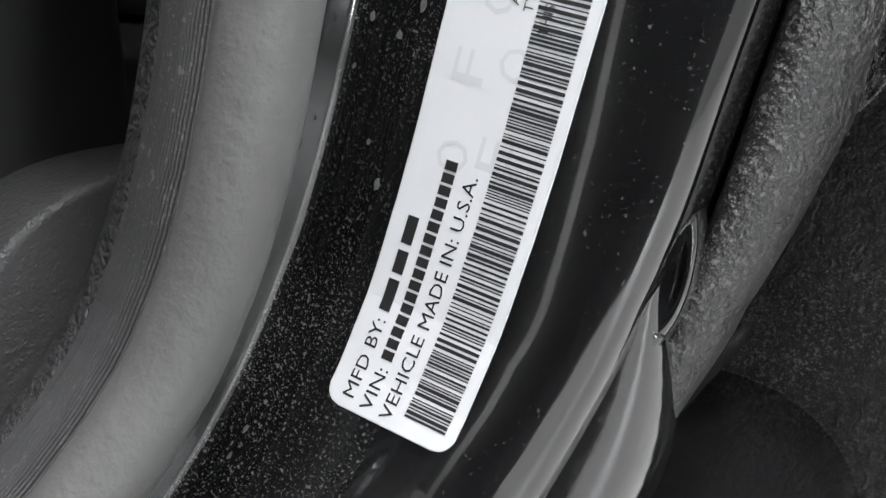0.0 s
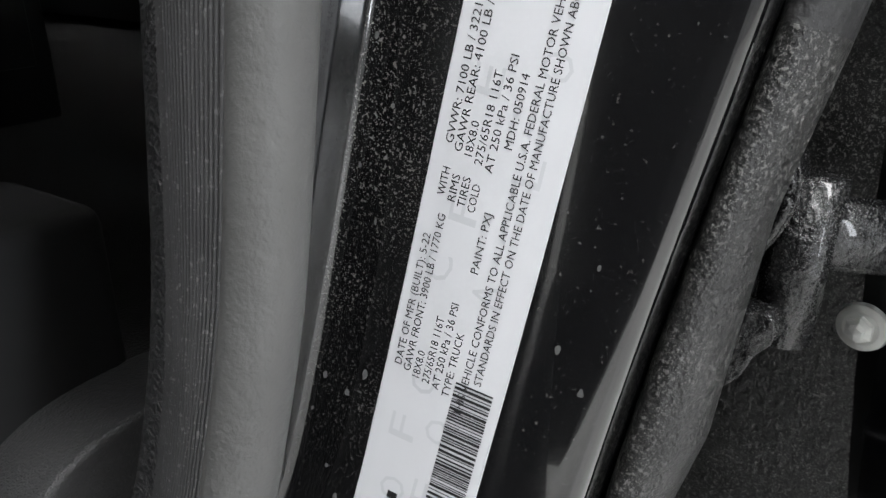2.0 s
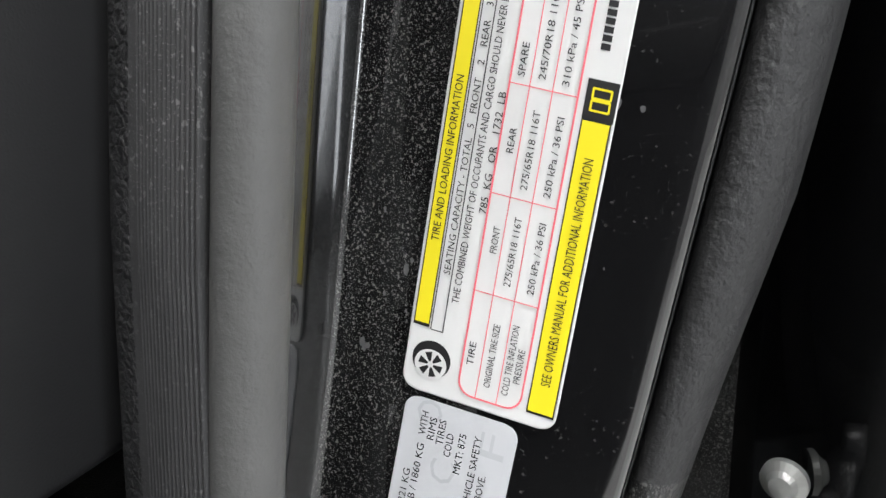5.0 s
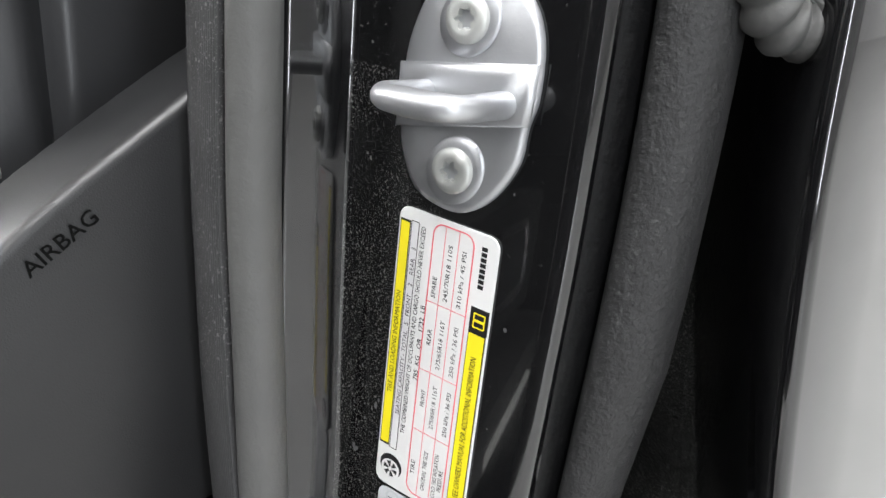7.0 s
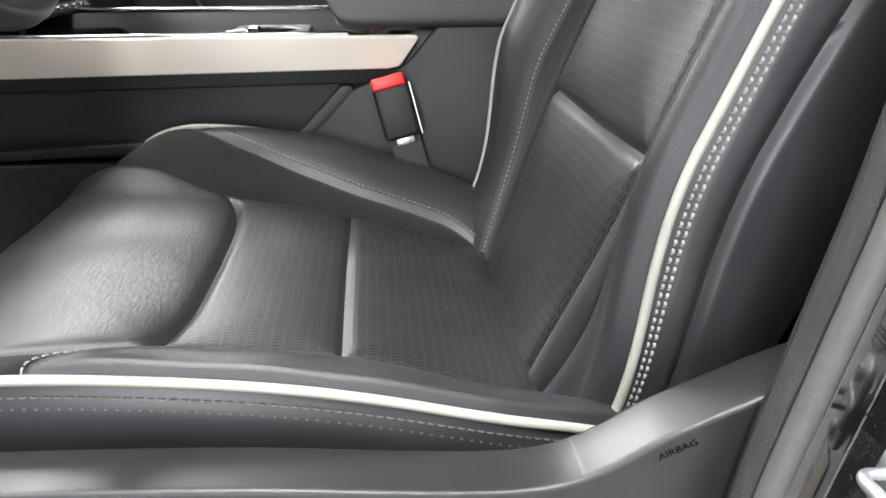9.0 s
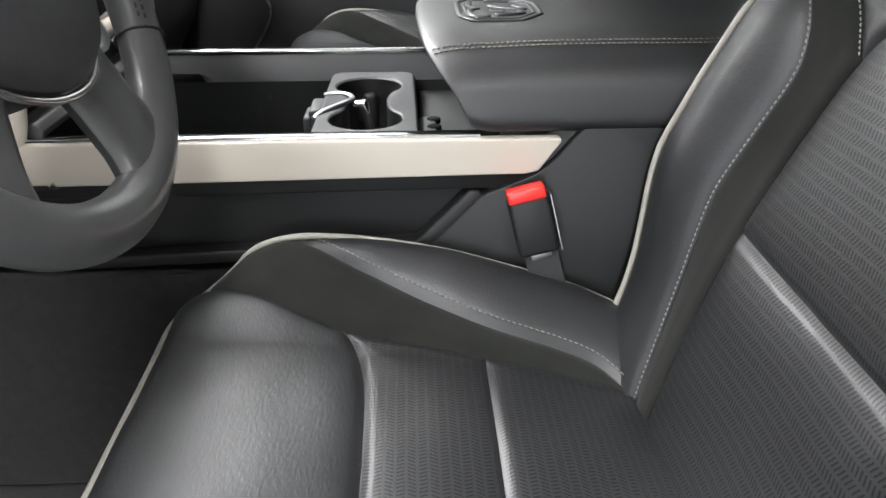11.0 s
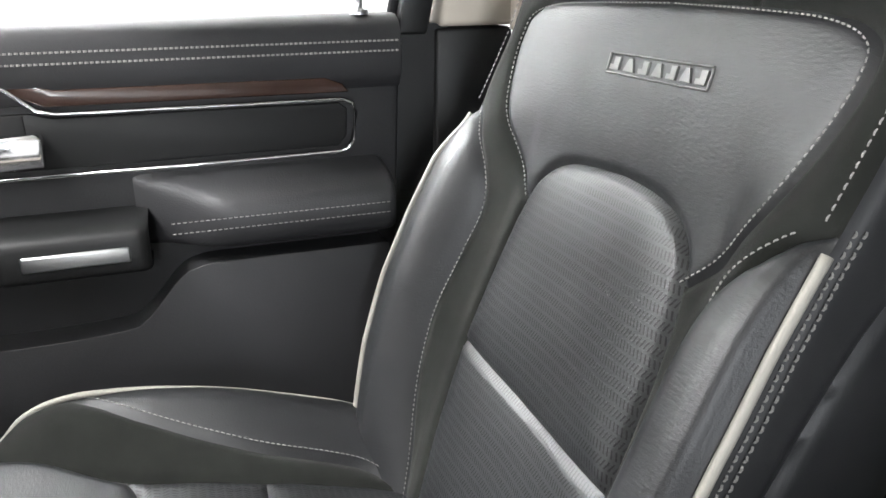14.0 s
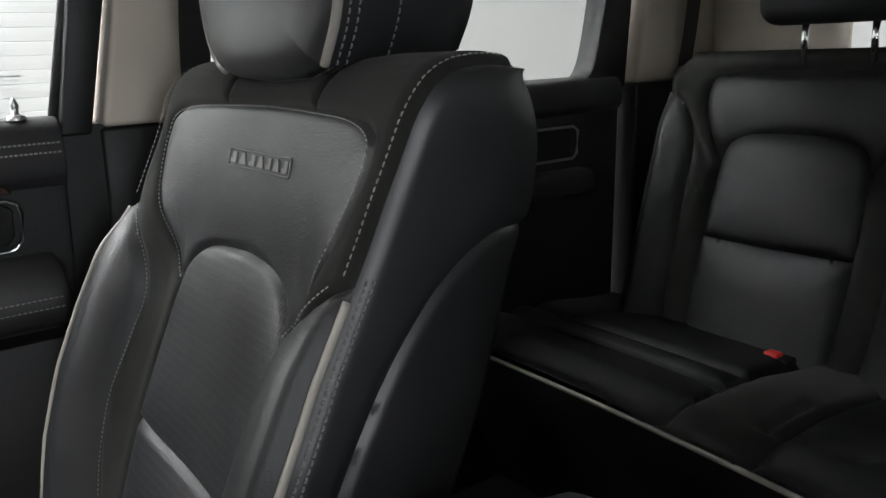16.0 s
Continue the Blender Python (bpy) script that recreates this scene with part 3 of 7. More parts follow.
def front_seat(label):
    seat = thing("front_seat", label, "car seat", "front seats")
    step_mm = 0.003
    # backrest
    ys = np.arange(-EDGE_Y, EDGE_Y + 1e-6, EDGE_Y * 2 / 184)
    ss = np.arange(0.98, 1.6401, step_mm)
    out = upholstery(ys, ss, back_place, BACK_SEAMS, BACK_POLYS, back_puff)
    pieces = islands(out[-1])
    back = part("backrest", pieces[0], M_SUEDE, seat, "dark suede backrest surround")
    for piece in pieces[1:]:
        part("suede_panel", piece, M_SUEDE, back)
    part("lower_panel", out[0], M_PERF, back, "perforated black leather")
    part("insert_panel", out[1], M_PERF, back, "perforated black leather")
    part("logo_panel", out[2], M_LEATHER, back, "black grained leather shoulder panel")
    part("bolster", out[3], M_LEATHER, back, "black leather bolster")
    part("bolster", out[4], M_LEATHER, back, "black leather bolster")
    # sides of the backrest, with a slanting seam
    for sgn in (1, -1):
        def side_place(q, lift):
            w, s = q[:, 0] / 0.16, q[:, 1]
            e = back_place(np.stack([np.full(len(s), sgn * EDGE_Y), s], 1), np.zeros(len(s)))
            r = np.stack([soft_interp(s, BACK_S, REAR_X), sgn * ((1 - 1.1 * SLUMP if sgn < 0 else 1.0) * soft_interp(s, BACK_S, BACK_W) - (0.012 if SLUMP == 0 else 0.002)), soft_interp(s, BACK_S, REAR_Z)], 1)
            p = e + w[:, None] * (r - e)
            p[:, 1] += sgn * (0.010 * np.sin(np.pi * np.clip(w, 0, 1)) + lift * step(w / 0.10))
            return p

        seam = spline([(0.161, 1.462), (0.12, 1.452), (0.085, 1.42), (0.058, 1.36), (0.045, 1.28), (0.044, 1.14), (0.05, 0.98)], 24)
        low = np.vstack([seam, [(0.17, 0.97), (0.17, 1.462)]])
        so = upholstery(np.linspace(0, 0.16, 41), np.arange(0.98, 1.6401, 0.006), side_place, [seam], [low],
                        lambda d, region, q: -0.005 * np.exp(-(d / 0.006) ** 2) + np.where(region == 0, -0.002, 0.003) * (1 - np.exp(-d / 0.015)))
        side = part("side_panel", so[-1], M_LEATHER_SMOOTH, back, "smooth black leather side panel")
        part("lower_side_panel", so[0], M_LEATHER_SMOOTH, back)
        # piping and double stitching down the bolster's edge
        line = np.stack([np.full(60, sgn * (EDGE_Y - 0.0015)), np.linspace(1.04, 1.408, 60)], 1)
        p, n = line_on(back_place, line, 0.006)
        ease = step((1.408 - line[:, 1]) / 0.06)[:, None]
        p = p + (np.array((-0.0015, -0.0025, 0.0)) if sgn < 0 else np.array((-0.0060, 0.0036, 0.0)) + ease * np.array((-0.0125, 0.0, 0.003)))
        part("piping", tube(p, 0.0036, 8), M_PIPING, back, "pale grey-beige piping")
        for off in (0.0070, 0.0118):
            ql = np.stack([np.full(90, off), np.linspace(1.04, 1.425, 90)], 1)
            sp = side_place(ql, np.full(90, 0.0035))
            part("stitching", dashes(sp, np.tile((0, sgn, 0), (90, 1)), 0.0044, 0.0018, 0.0022, 0.0009), M_THREAD, back)
        ql = np.stack([np.full(60, sgn * (EDGE_Y - 0.006)), np.linspace(1.425, 1.63, 60)], 1)
        p, n = line_on(back_place, ql, 0.011)
        part("stitching", dashes(p, n, 0.0040, 0.0022, 0.0013, 0.0007), M_THREAD, back)
        for ln, off in ((LOGO, 0.004), (BOLSTER[4:] if sgn > 0 or SLUMP == 0 else BOLSTER[4:18], -0.005)):
            l = shifted(ln, off) * (sgn, 1)
            p, n = line_on(back_place, l, 0.0025 if ln is LOGO else 0.004)
            part("stitching", dashes(spline(p, 150), spline(n, 150), 0.0032, 0.0022, 0.0012, 0.0007), M_THREAD, back)
    # back of the backrest
    rows = []
    for s in np.linspace(0.98, 1.64, 24):
        w = np.interp(s, BACK_S, BACK_W) - 0.012
        rows.append([(np.interp(s, BACK_S, REAR_X) + 0.018 * (1 - (a / w) ** 4), a, np.interp(s, BACK_S, REAR_Z)) for a in np.linspace(-w, w, 17)])
    part("rear_shell", sheet(rows), M_PLASTIC, back)
    # badge: a thin frame with raised blocks
    L, Hh = 0.140, 0.0165

    def outline_mesh(flat):
        bmx = bmesh.new()
        q = np.asarray(flat, float)
        q = np.stack([-0.018 - q[:, 0] * 1.1, 1.487 + q[:, 1]], 1)
        lo = [bmx.verts.new(v) for v in back_place(q, np.full(len(q), 0.0048))]
        hi = [bmx.verts.new(v) for v in back_place(q, np.full(len(q), 0.0070))]
        bmx.faces.new(hi)
        for j in range(len(q)):
            bmx.faces.new((lo[j], lo[(j + 1) % len(q)], hi[(j + 1) % len(q)], hi[j]))
        bmesh.ops.recalc_face_normals(bmx, faces=bmx.faces)
        return bmx

    fl = [(-L / 2, -Hh / 2), (L / 2, -Hh / 2), (L / 2, Hh / 2), (-L / 2, Hh / 2), (-L / 2, -Hh / 2)]
    loop = np.vstack([p0 + np.linspace(0, 1, 14)[:-1, None] * (p1 - p0) for p0, p1 in zip(np.array(fl[:-1]), np.array(fl[1:]))])
    q = np.stack([-0.018 - loop[:, 0] * 1.1, 1.487 + loop[:, 1]], 1)
    badge = part("badge", tube(back_place(q, np.full(len(q), 0.0062)), 0.0009, 6, True), M_EMBOSS, back, "small silver embossed trim badge")
    for k in range(7):
        c, h = -L / 2 + L * (k + 0.5) / 7, 0.0052
        if k % 2:
            block = [(c - 0.0075, -h), (c + 0.0075, -h), (c + 0.0025, h), (c - 0.0025, h)]
        else:
            block = [(c - 0.0068, -h), (c + 0.0060, -h), (c + 0.0060, h), (c - 0.0018, h), (c - 0.0018, -0.0012), (c - 0.0068, -0.0012)]
        part("badge_block", outline_mesh(block), M_EMBOSS, badge)
    # cushion
    ys = np.arange(-0.27, 0.2701, 0.54 / 180)
    xs = np.arange(-0.412, 0.1201, step_mm)
    out = upholstery(ys, xs, cush_place, C_SEAMS, C_POLYS, cush_puff)
    pieces = islands(out[-1])
    cush = part("cushion", pieces[0], M_SUEDE, seat, "dark suede cushion border")
    for piece in pieces[1:]:
        part("suede_panel", piece, M_SUEDE, cush)
    for k, nm, mm in ((0, "front_panel", M_LEATHER), (1, "middle_panel", M_PERF), (2, "rear_panel", M_PERF), (3, "tail_panel", M_LEATHER), (4, "bolster", M_LEATHER), (5, "bolster", M_LEATHER)):
        part(nm, out[k], mm, cush)
    # edge line of the cushion, for piping and skirt
    ed = [(-0.27, x) for x in np.linspace(0.11, -0.395, 60)] + [(y, -0.4115) for y in np.linspace(-0.255, 0.255, 60)] + [(0.27, x) for x in np.linspace(-0.395, 0.11, 60)]
    p = cush_place(np.array(ed), np.zeros(len(ed)))
    k = np.ones(7) / 7
    ps = np.stack([np.convolve(np.pad(p[:, c], 3, mode="edge"), k, "valid") for c in range(3)], 1)
    out_xy = ps - np.array((-0.15, 0.0, 0.0))
    out_xy[:, 2] = 0
    out_xy /= np.linalg.norm(out_xy, axis=1)[:, None]
    part("piping", tube(ps + out_xy * 0.0015 + np.stack([0 * ps[:, 0], 0 * ps[:, 0], 0.0022 + step((ps[:, 1] - 0.20) / 0.05) * 0.003], 1), 0.0036, 8), M_PIPING, cush, "pale grey-beige piping")
    ctr = np.array((-0.15, 0.0, 0))
    rows = []
    for drop, out_ in ((0.0, 0.0), (0.010, 0.004), (0.022, 0.006), (0.04, 0.004), (0.075, -0.006), (0.13, -0.022)):
        d = ps[:, :2] - ctr[:2]
        d /= np.linalg.norm(d, axis=1)[:, None]
        r = ps.copy()
        r[:, :2] += d * out_
        r[:, 2] -= drop
        rows.append(r)
    part("skirt", sheet(rows), M_LEATHER_SMOOTH, cush, "smooth black leather skirt")
    for j, dz in ((1, 0.002), (1, -0.006)):
        r = rows[j].copy()
        r[:, 2] += dz
        d = r[:, :2] - ctr[:2]
        d = np.concatenate([d / np.linalg.norm(d, axis=1)[:, None], np.zeros((len(d), 1))], 1)
        part("stitching", dashes(r + d * 0.0006, d, 0.0045, 0.0022, 0.0013, 0.0007), M_THREAD_DIM, cush)
    for sgn in (1, -1):
        l = shifted(C_BOL if sgn > 0 else C_BOL_OUT, -0.005) * (sgn, 1)
        p, n = line_on(cush_place, l, 0.0058)
        part("stitching", dashes(spline(p, 160), spline(n, 160), 0.0042, 0.0018, 0.0014, 0.0008), M_THREAD, cush)
    # plastic side shield
    sh = prism(np.vstack([spline([(-0.42, 1.064), (-0.30, 1.062), (-0.16, 1.056), (-0.05, 1.046), (0.013, 1.044), (0.05, 1.054), (0.085, 1.074), (0.125, 1.092), (0.165, 1.108), (0.20, 1.118)], 40), [(0.23, 1.10), (0.23, 0.965), (-0.38, 0.955)]]), "y", -0.287, -0.244, 0.015, 5)
    shield = part("side_shield", sh, M_SHIELD, seat, "dark grey grained plastic side shield")
    frame_out = spline([(-0.30, 1.036), (-0.20, 1.034), (-0.11, 1.030), (-0.03, 1.0215), (-0.006, 1.017), (-0.001, 1.006), (-0.006, 0.988), (-0.03, 0.978), (-0.15, 0.976), (-0.29, 0.978), (-0.308, 0.99), (-0.310, 1.02), (-0.30, 1.036)], 70)[:-1]
    part("switch_bezel", tube(np.array([(x, -0.2865, z) for x, z in frame_out]), 0.0048, 8, True), M_CHROME, shield, "chrome switch surround")
    part("base", rbox(-0.13, 0, 0.93, 0.42, 0.42, 0.10, 0.02), M_PLASTIC, seat)
    for yy in (-0.19, 0.19):
        part("seat_rail", rbox(-0.13, yy, 0.825, 0.55, 0.05, 0.135, 0.006), M_DARK, seat)
    # headrest
    pr = spline([(-0.108, 0.002), (-0.127, 0.045), (-0.133, 0.11), (-0.118, 0.17), (-0.07, 0.195), (0.0, 0.2), (0.07, 0.195), (0.118, 0.17), (0.133, 0.11), (0.125, 0.055), (0.100, 0.012), (0.06, -0.006), (0.0, -0.011), (-0.07, -0.008)], 72)
    rows = []
    for dx, sc in ((0.0, 0.0), (0.0, 0.35), (0.001, 0.7), (0.004, 0.9), (0.010, 0.985), (0.016, 1.0), (0.055, 1.0), (0.085, 0.985), (0.1, 0.9), (0.105, 0.6), (0.106, 0.0)):
        rows.append([(0.222 + (dx * 1.1 if dx < 0.017 else 0.0176 + (dx - 0.016) * 1.75) + 0.25 * 0.3 * (z0 * sc), 0.002 + 1.13 * y0 * sc, 1.572 + 0.095 + (z0 - 0.095) * sc) for y0, z0 in pr])
    rows = np.array(rows)
    rows = np.concatenate([rows, rows[:, :1]], 1)
    hr = part("headrest", sheet(rows), M_LEATHER_SMOOTH, seat, "black leather headrest with pale piping")
    for sgn in (-1, 1):
        side = np.array([p for p in rows[5][:-1] if sgn * p[1] > 0.085])
        side = side[np.argsort(side[:, 2])]
        part("piping", tube(side + (-0.004, sgn * 0.0015, 0), 0.0042, 8), M_PIPING, hr, "pale grey-beige piping")
    for j, off in ((5, 0.008), (5, 0.017), (6, -0.012)):
        r = rows[j] + (off, 0, 0)
        c = r - r.mean(0)
        c[:, 0] = 0
        c /= np.linalg.norm(c, axis=1)[:, None]
        part("stitching", dashes(r + c * 0.0005, c, 0.005, 0.0025, 0.0018, 0.0009), M_THREAD, hr)
    for yy in (-0.065, 0.065):
        part("headrest_guide", rbox(0.285, yy, 1.590, 0.03, 0.038, 0.014, 0.004), M_DARK, seat)
        part("headrest_post", tube([(0.285, yy, 1.55), (0.287, yy, 1.62)], 0.006, 12), M_CHROME, seat, "chrome headrest post")
    return seat


passenger_seat = front_seat("black leather and suede front passenger seat with silver badge")
passenger_seat.matrix_basis = pose(0.0, 0.30, 0.068)
WORN, FAR, SLUMP = 0.25, 0.72, 0.17
driver_seat = front_seat("black leather and suede driver's seat with worn outboard bolster")
driver_seat.matrix_basis = pose(0, -0.62, 0)

# ---------------------------------------------------------------- workshop round the truck
tagged(part("floor", rbox(0, -1, 0.05, 14, 9.2, 0.1, 0), M_FLOOR), "pale polished concrete workshop floor", "floor", kind="structure")
# unseen wall, made grey so that less light bounces into the cab
tagged(part("wall_south", rbox(0, -5.6, 2, 14, 0.2, 4, 0), M_WALL_LOW_BOUNCE), "unseen workshop wall, greyed to cut bounce light", "wall", kind="structure")
for nm, b in (("wall_west", (-6.6, -1, 2, 0.2, 9, 4)), ("wall_east", (6.6, -1, 2, 0.2, 9, 4)), ("wall_north", (0, 3.6, 2, 14, 0.2, 4))):
    tagged(part(nm, rbox(*b, 0), M_WALL_FAR if nm == "wall_north" else M_WALL), "plain white painted workshop wall", "wall", kind="structure")
tagged(part("ceiling", rbox(0, -1, 4.0, 14, 9.4, 0.2, 0), M_WALL), "white workshop ceiling", "ceiling", kind="structure")
# panel and frame built round the added lamp strip on the unseen wall
strip_panel = part("lamp_strip_panel", rbox(-1.0, -5.485, 1.75, 0.40, 0.03, 2.66, 0), M_WATERMARK)
tagged(strip_panel, "pale panel and frame behind an added lamp strip", "window", kind="structure")
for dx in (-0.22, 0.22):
    part("window_frame", rbox(-1.0 + dx, -5.47, 1.75, 0.05, 0.06, 2.74, 0.006), M_WALL, strip_panel)
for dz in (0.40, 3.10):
    part("window_frame", rbox(-1.0, -5.47, dz, 0.49, 0.06, 0.05, 0.006), M_WALL, strip_panel)
shutter = thing("roller_door", "white ribbed roller door in the workshop wall", "roller door")
for k in range(52):
    z = 0.14 + k * 0.06
    part("slat", prism([(3.50, z), (3.4975, z + 0.003), (3.4965, z + 0.03), (3.4975, z + 0.057), (3.50, z + 0.06)], "x", 0.24, 1.75), M_WALL_FAR, shutter)
for x in (0.20, 1.79):
    part("guide_rail", rbox(x, 3.47, 1.70, 0.08, 0.06, 3.2, 0.004), M_WALL_FAR, shutter)

# ---------------------------------------------------------------- truck shell
tagged(part("truck_floor", rbox(0.19, -0.06, 0.775, 2.98, 1.56, 0.05, 0), M_CARPET), "black carpeted truck floor", "floor", kind="structure")
tagged(part("roof", rbox(0.62, -0.085, 1.985, 2.06, 1.77, 0.05, 0.02), M_HEADLINER), "pale fabric headliner under the roof", "roof", kind="structure")
tagged(part("roof_skin", rbox(0.62, -0.085, 2.024, 2.08, 1.80, 0.02, 0.008), M_PAINT), "glossy black cab roof skin", "roof", kind="structure")
tagged(part("underbody", rbox(0.15, -0.13, 0.42, 2.7, 1.10, 0.64, 0.02), M_DARK), "dark cab underbody on stands", "underbody", kind="structure")
tagged(part("sill_trim", rbox(-0.40, -0.93, 0.70, 1.5, 0.16, 0.14, 0.04, 6), M_PAINT_WAVY), "glossy black painted door sill", "sill", kind="structure")
tagged(part("cowl_wall", rbox(-1.25, -0.13, 1.05, 0.06, 1.66, 0.75, 0), M_DARK), "dark bulkhead behind the dashboard", "bulkhead", kind="structure")
tagged(part("rear_wall", rbox(1.62, -0.13, 1.12, 0.06, 1.7, 0.90, 0), M_PLASTIC), "black cab rear wall", "wall", kind="structure")
for y in (-0.885, 0.69):
    tagged(part("roof_rail", rbox(0.62, y, 1.93, 2.0, 0.10, 0.09, 0.02), M_HEADLINER), "pale trimmed roof rail", "rail", kind="structure")

# ---------------------------------------------------------------- door pillar on the driver's side
PZ = np.array([0.66, 0.70, 0.73, 0.755, 0.78, 0.80, 0.82, 0.85, 0.90, 0.97, 1.06, 1.11, 1.20, 1.40, 1.60])
PX = np.array([-0.16, -0.07, -0.005, 0.042, 0.082, 0.105, 0.118, 0.126, 0.136, 0.1495, 0.1680, 0.178, 0.196, 0.236, 0.276])
PY = np.array([-0.905, -0.912, -0.917, -0.921, -0.926, -0.930, -0.934, -0.940, -0.9475, -0.957, -0.9655, -0.970, -0.975, -0.970, -0.935])
PE = np.array([0.028, 0.028, 0.028, 0.028, 0.028, 0.032, 0.0370, 0.0420, 0.0432, 0.0472, 0.0505, 0.0508, 0.0515, 0.050, 0.045])
A_AXIS = np.array((0.168, -0.966, -0.195))
PB = np.array([-0.0080, -0.0083, -0.0088, -0.0094, -0.0102, -0.0112, -0.0126, -0.0110, -0.0126, -0.0220, -0.0310, -0.0325, -0.033, -0.033, -0.033])
PF = np.array([-0.014, -0.014, -0.014, -0.014, -0.0146, -0.0156, -0.0174, -0.0157, -0.0158, -0.0172, -0.0216, -0.0226, -0.0230, -0.0230, -0.0230])


def pillar_at(z):
    """A point of the pillar's middle line and its outward normal (forwards)."""
    z = np.asarray(z, float)
    p = np.stack([soft_interp(z, PZ, PX), soft_interp(z, PZ, PY), z], -1)
    q = np.stack([soft_interp(z + 0.01, PZ, PX), soft_interp(z + 0.01, PZ, PY), z + 0.01], -1)
    r = np.stack([soft_interp(z - 0.01, PZ, PX), soft_interp(z - 0.01, PZ, PY), z - 0.01], -1)
    t = q - r
    t /= np.linalg.norm(t, axis=-1)[..., None]
    n = np.cross(t, np.broadcast_to(A_AXIS, t.shape))
    n /= np.linalg.norm(n, axis=-1)[..., None]
    n = np.where(n[..., :1] > 0, -n, n)
    return p, n


def on_pillar(a, z, n=0.0):
    """a: metres outboard of the labels' edge; n: metres proud of the panel."""
    p, nn = pillar_at(z)
    return p + np.asarray(a)[..., None] * A_AXIS + np.asarray(n)[..., None] * nn


ZS = np.concatenate([np.linspace(0.66, 0.90, 49), np.linspace(0.905, 1.58, 60)])


def strip(name, section, material, parent, label="", lo=0.0, hi=9.0):
    """A pillar-long strip. section: (a, n) pairs; a may hang on the outer edge as ('e', offset), on the seal as ('b', offset), on the ribs as ('r', share) or ('t', offset), or on the inner fold as ('f', offset)."""
    zs = ZS[(ZS >= lo) & (ZS <= hi)]
    seal_a, e, fold = soft_interp(zs, PZ, PB), soft_interp(zs, PZ, PE), soft_interp(zs, PZ, PF)
    grow = np.interp(zs, [0.78, 0.82, 0.845, 0.88, 0.92, 0.97], [4.5, 2.8, 1.7, 1.4, 1.15, 1.0])  # the edge rounds out towards the foot
    rib_0 = seal_a + np.interp(zs, [0.82, 0.90, 0.95, 1.00], [-0.0022, -0.0022, -0.0028, -0.0055])
    rib_w = np.interp(zs, [0.80, 0.88, 0.91, 0.95], [0.0115, 0.0122, 0.0145, 0.0162])
    rows = []
    for a, n in section:
        depth = np.full(len(zs), float(n))
        if isinstance(a, tuple) and a[0] == "g":
            depth = -0.0010 + (n + 0.0010) * (1 + 0.35 * (grow - 1))
        spread = np.interp(zs, [0.80, 0.84, 0.88, 0.93, 0.98, 1.03], [0.15, 0.60, 0.85, 0.66, 0.76, 1.0])
        aa = {"e": e + a[-1], "b": seal_a + a[-1], "f": fold + a[-1], "r": rib_0 - rib_w * a[-1], "t": rib_0 - rib_w + a[-1], "g": e - 0.0004 + (a[-1] + 0.0004) * grow, "w": e - 0.0004 + 0.0036 * grow + (a[-1] - 0.0032) * spread}[a[0]] if isinstance(a, tuple) else np.full(len(zs), a)
        rows.append(on_pillar(aa, zs, depth))
    return part(name, sheet(rows, shade=name != "ribbed_lip"), material, parent, label)


pillar = thing("door_pillar", "glossy black door pillar with dusty paint and rubber seal", "door pillar")
panel = strip("panel", [(("f", -0.0007), 0.0015), (("f", 0.0), 0.0005), (("f", 0.0012), 0.0)] + [(a, 0.0) for a in np.linspace(-0.0118, 0.012, 6)], M_PAINT_DUST, pillar, "dusty black painted pillar face", hi=1.1003)
strip("panel", [(("f", -0.0007), 0.0015), (("f", 0.0), 0.0005), (("f", 0.0012), 0.0)] + [(a, 0.0) for a in np.linspace(-0.0118, 0.012, 6)], M_PAINT_WIPED, pillar, "wiped black painted pillar face", lo=1.0990)
strip("panel", [(a, 0.0) for a in np.linspace(0.012, 0.024, 4)] + [(("e", -0.0040), 0.0), (("e", -0.0020), -0.0002), (("e", -0.0004), -0.0010)], M_PAINT_WIPED, pillar, "wiped black painted pillar face")
strip("rolled_edge", [(("g", -0.0004), -0.0010), (("g", 0.0002), -0.0016), (("g", 0.0008), -0.0024), (("g", 0.0013), -0.0035), (("g", 0.0017), -0.0052), (("g", 0.0020), -0.0078), (("g", 0.0024), -0.0120), (("g", 0.0034), -0.0240)], M_PAINT, pillar)
strip("side_wall", [(("f", -0.0007), 0.0015), (("f", -0.0012), 0.0030), (("f", -0.0062), 0.0185), (("f", -0.0067), 0.0196), (("f", -0.0076), 0.0206), (("f", -0.0090), 0.0210), (("f", -0.022), 0.0210)], M_PAINT, pillar, "mirror-black painted step")
th = np.linspace(-0.55 * np.pi, 1.15 * np.pi, 26)
seal = strip("seal_bulb", [(("b", 0.0008 + 0.0070 * math.cos(t)), 0.0300 + 0.0078 * math.sin(t)) for t in th], M_RUBBER, pillar, "matt grey rubber seal bulb")
ribs = []
for k in range(15):
    a = k / 14.6
    n = 0.0372 - 0.0049 * (k / 14) ** 1.6
    ribs += [(("r", a), n - 0.0001), (("r", a + 0.017), n), (("r", a + 0.034), n - 0.0001), (("r", a + 0.043), n - 0.0005), (("r", a + 0.060), n - 0.0005)]
ribs += [(("t", -0.0018), 0.0315), (("t", -0.0030), 0.027), (("t", -0.0030), 0.018)]
strip("ribbed_lip", [(("r", -0.03), 0.030), (("r", -0.012), 0.0366)] + ribs, M_RUBBER_RIB, pillar, "ribbed black rubber seal lip")
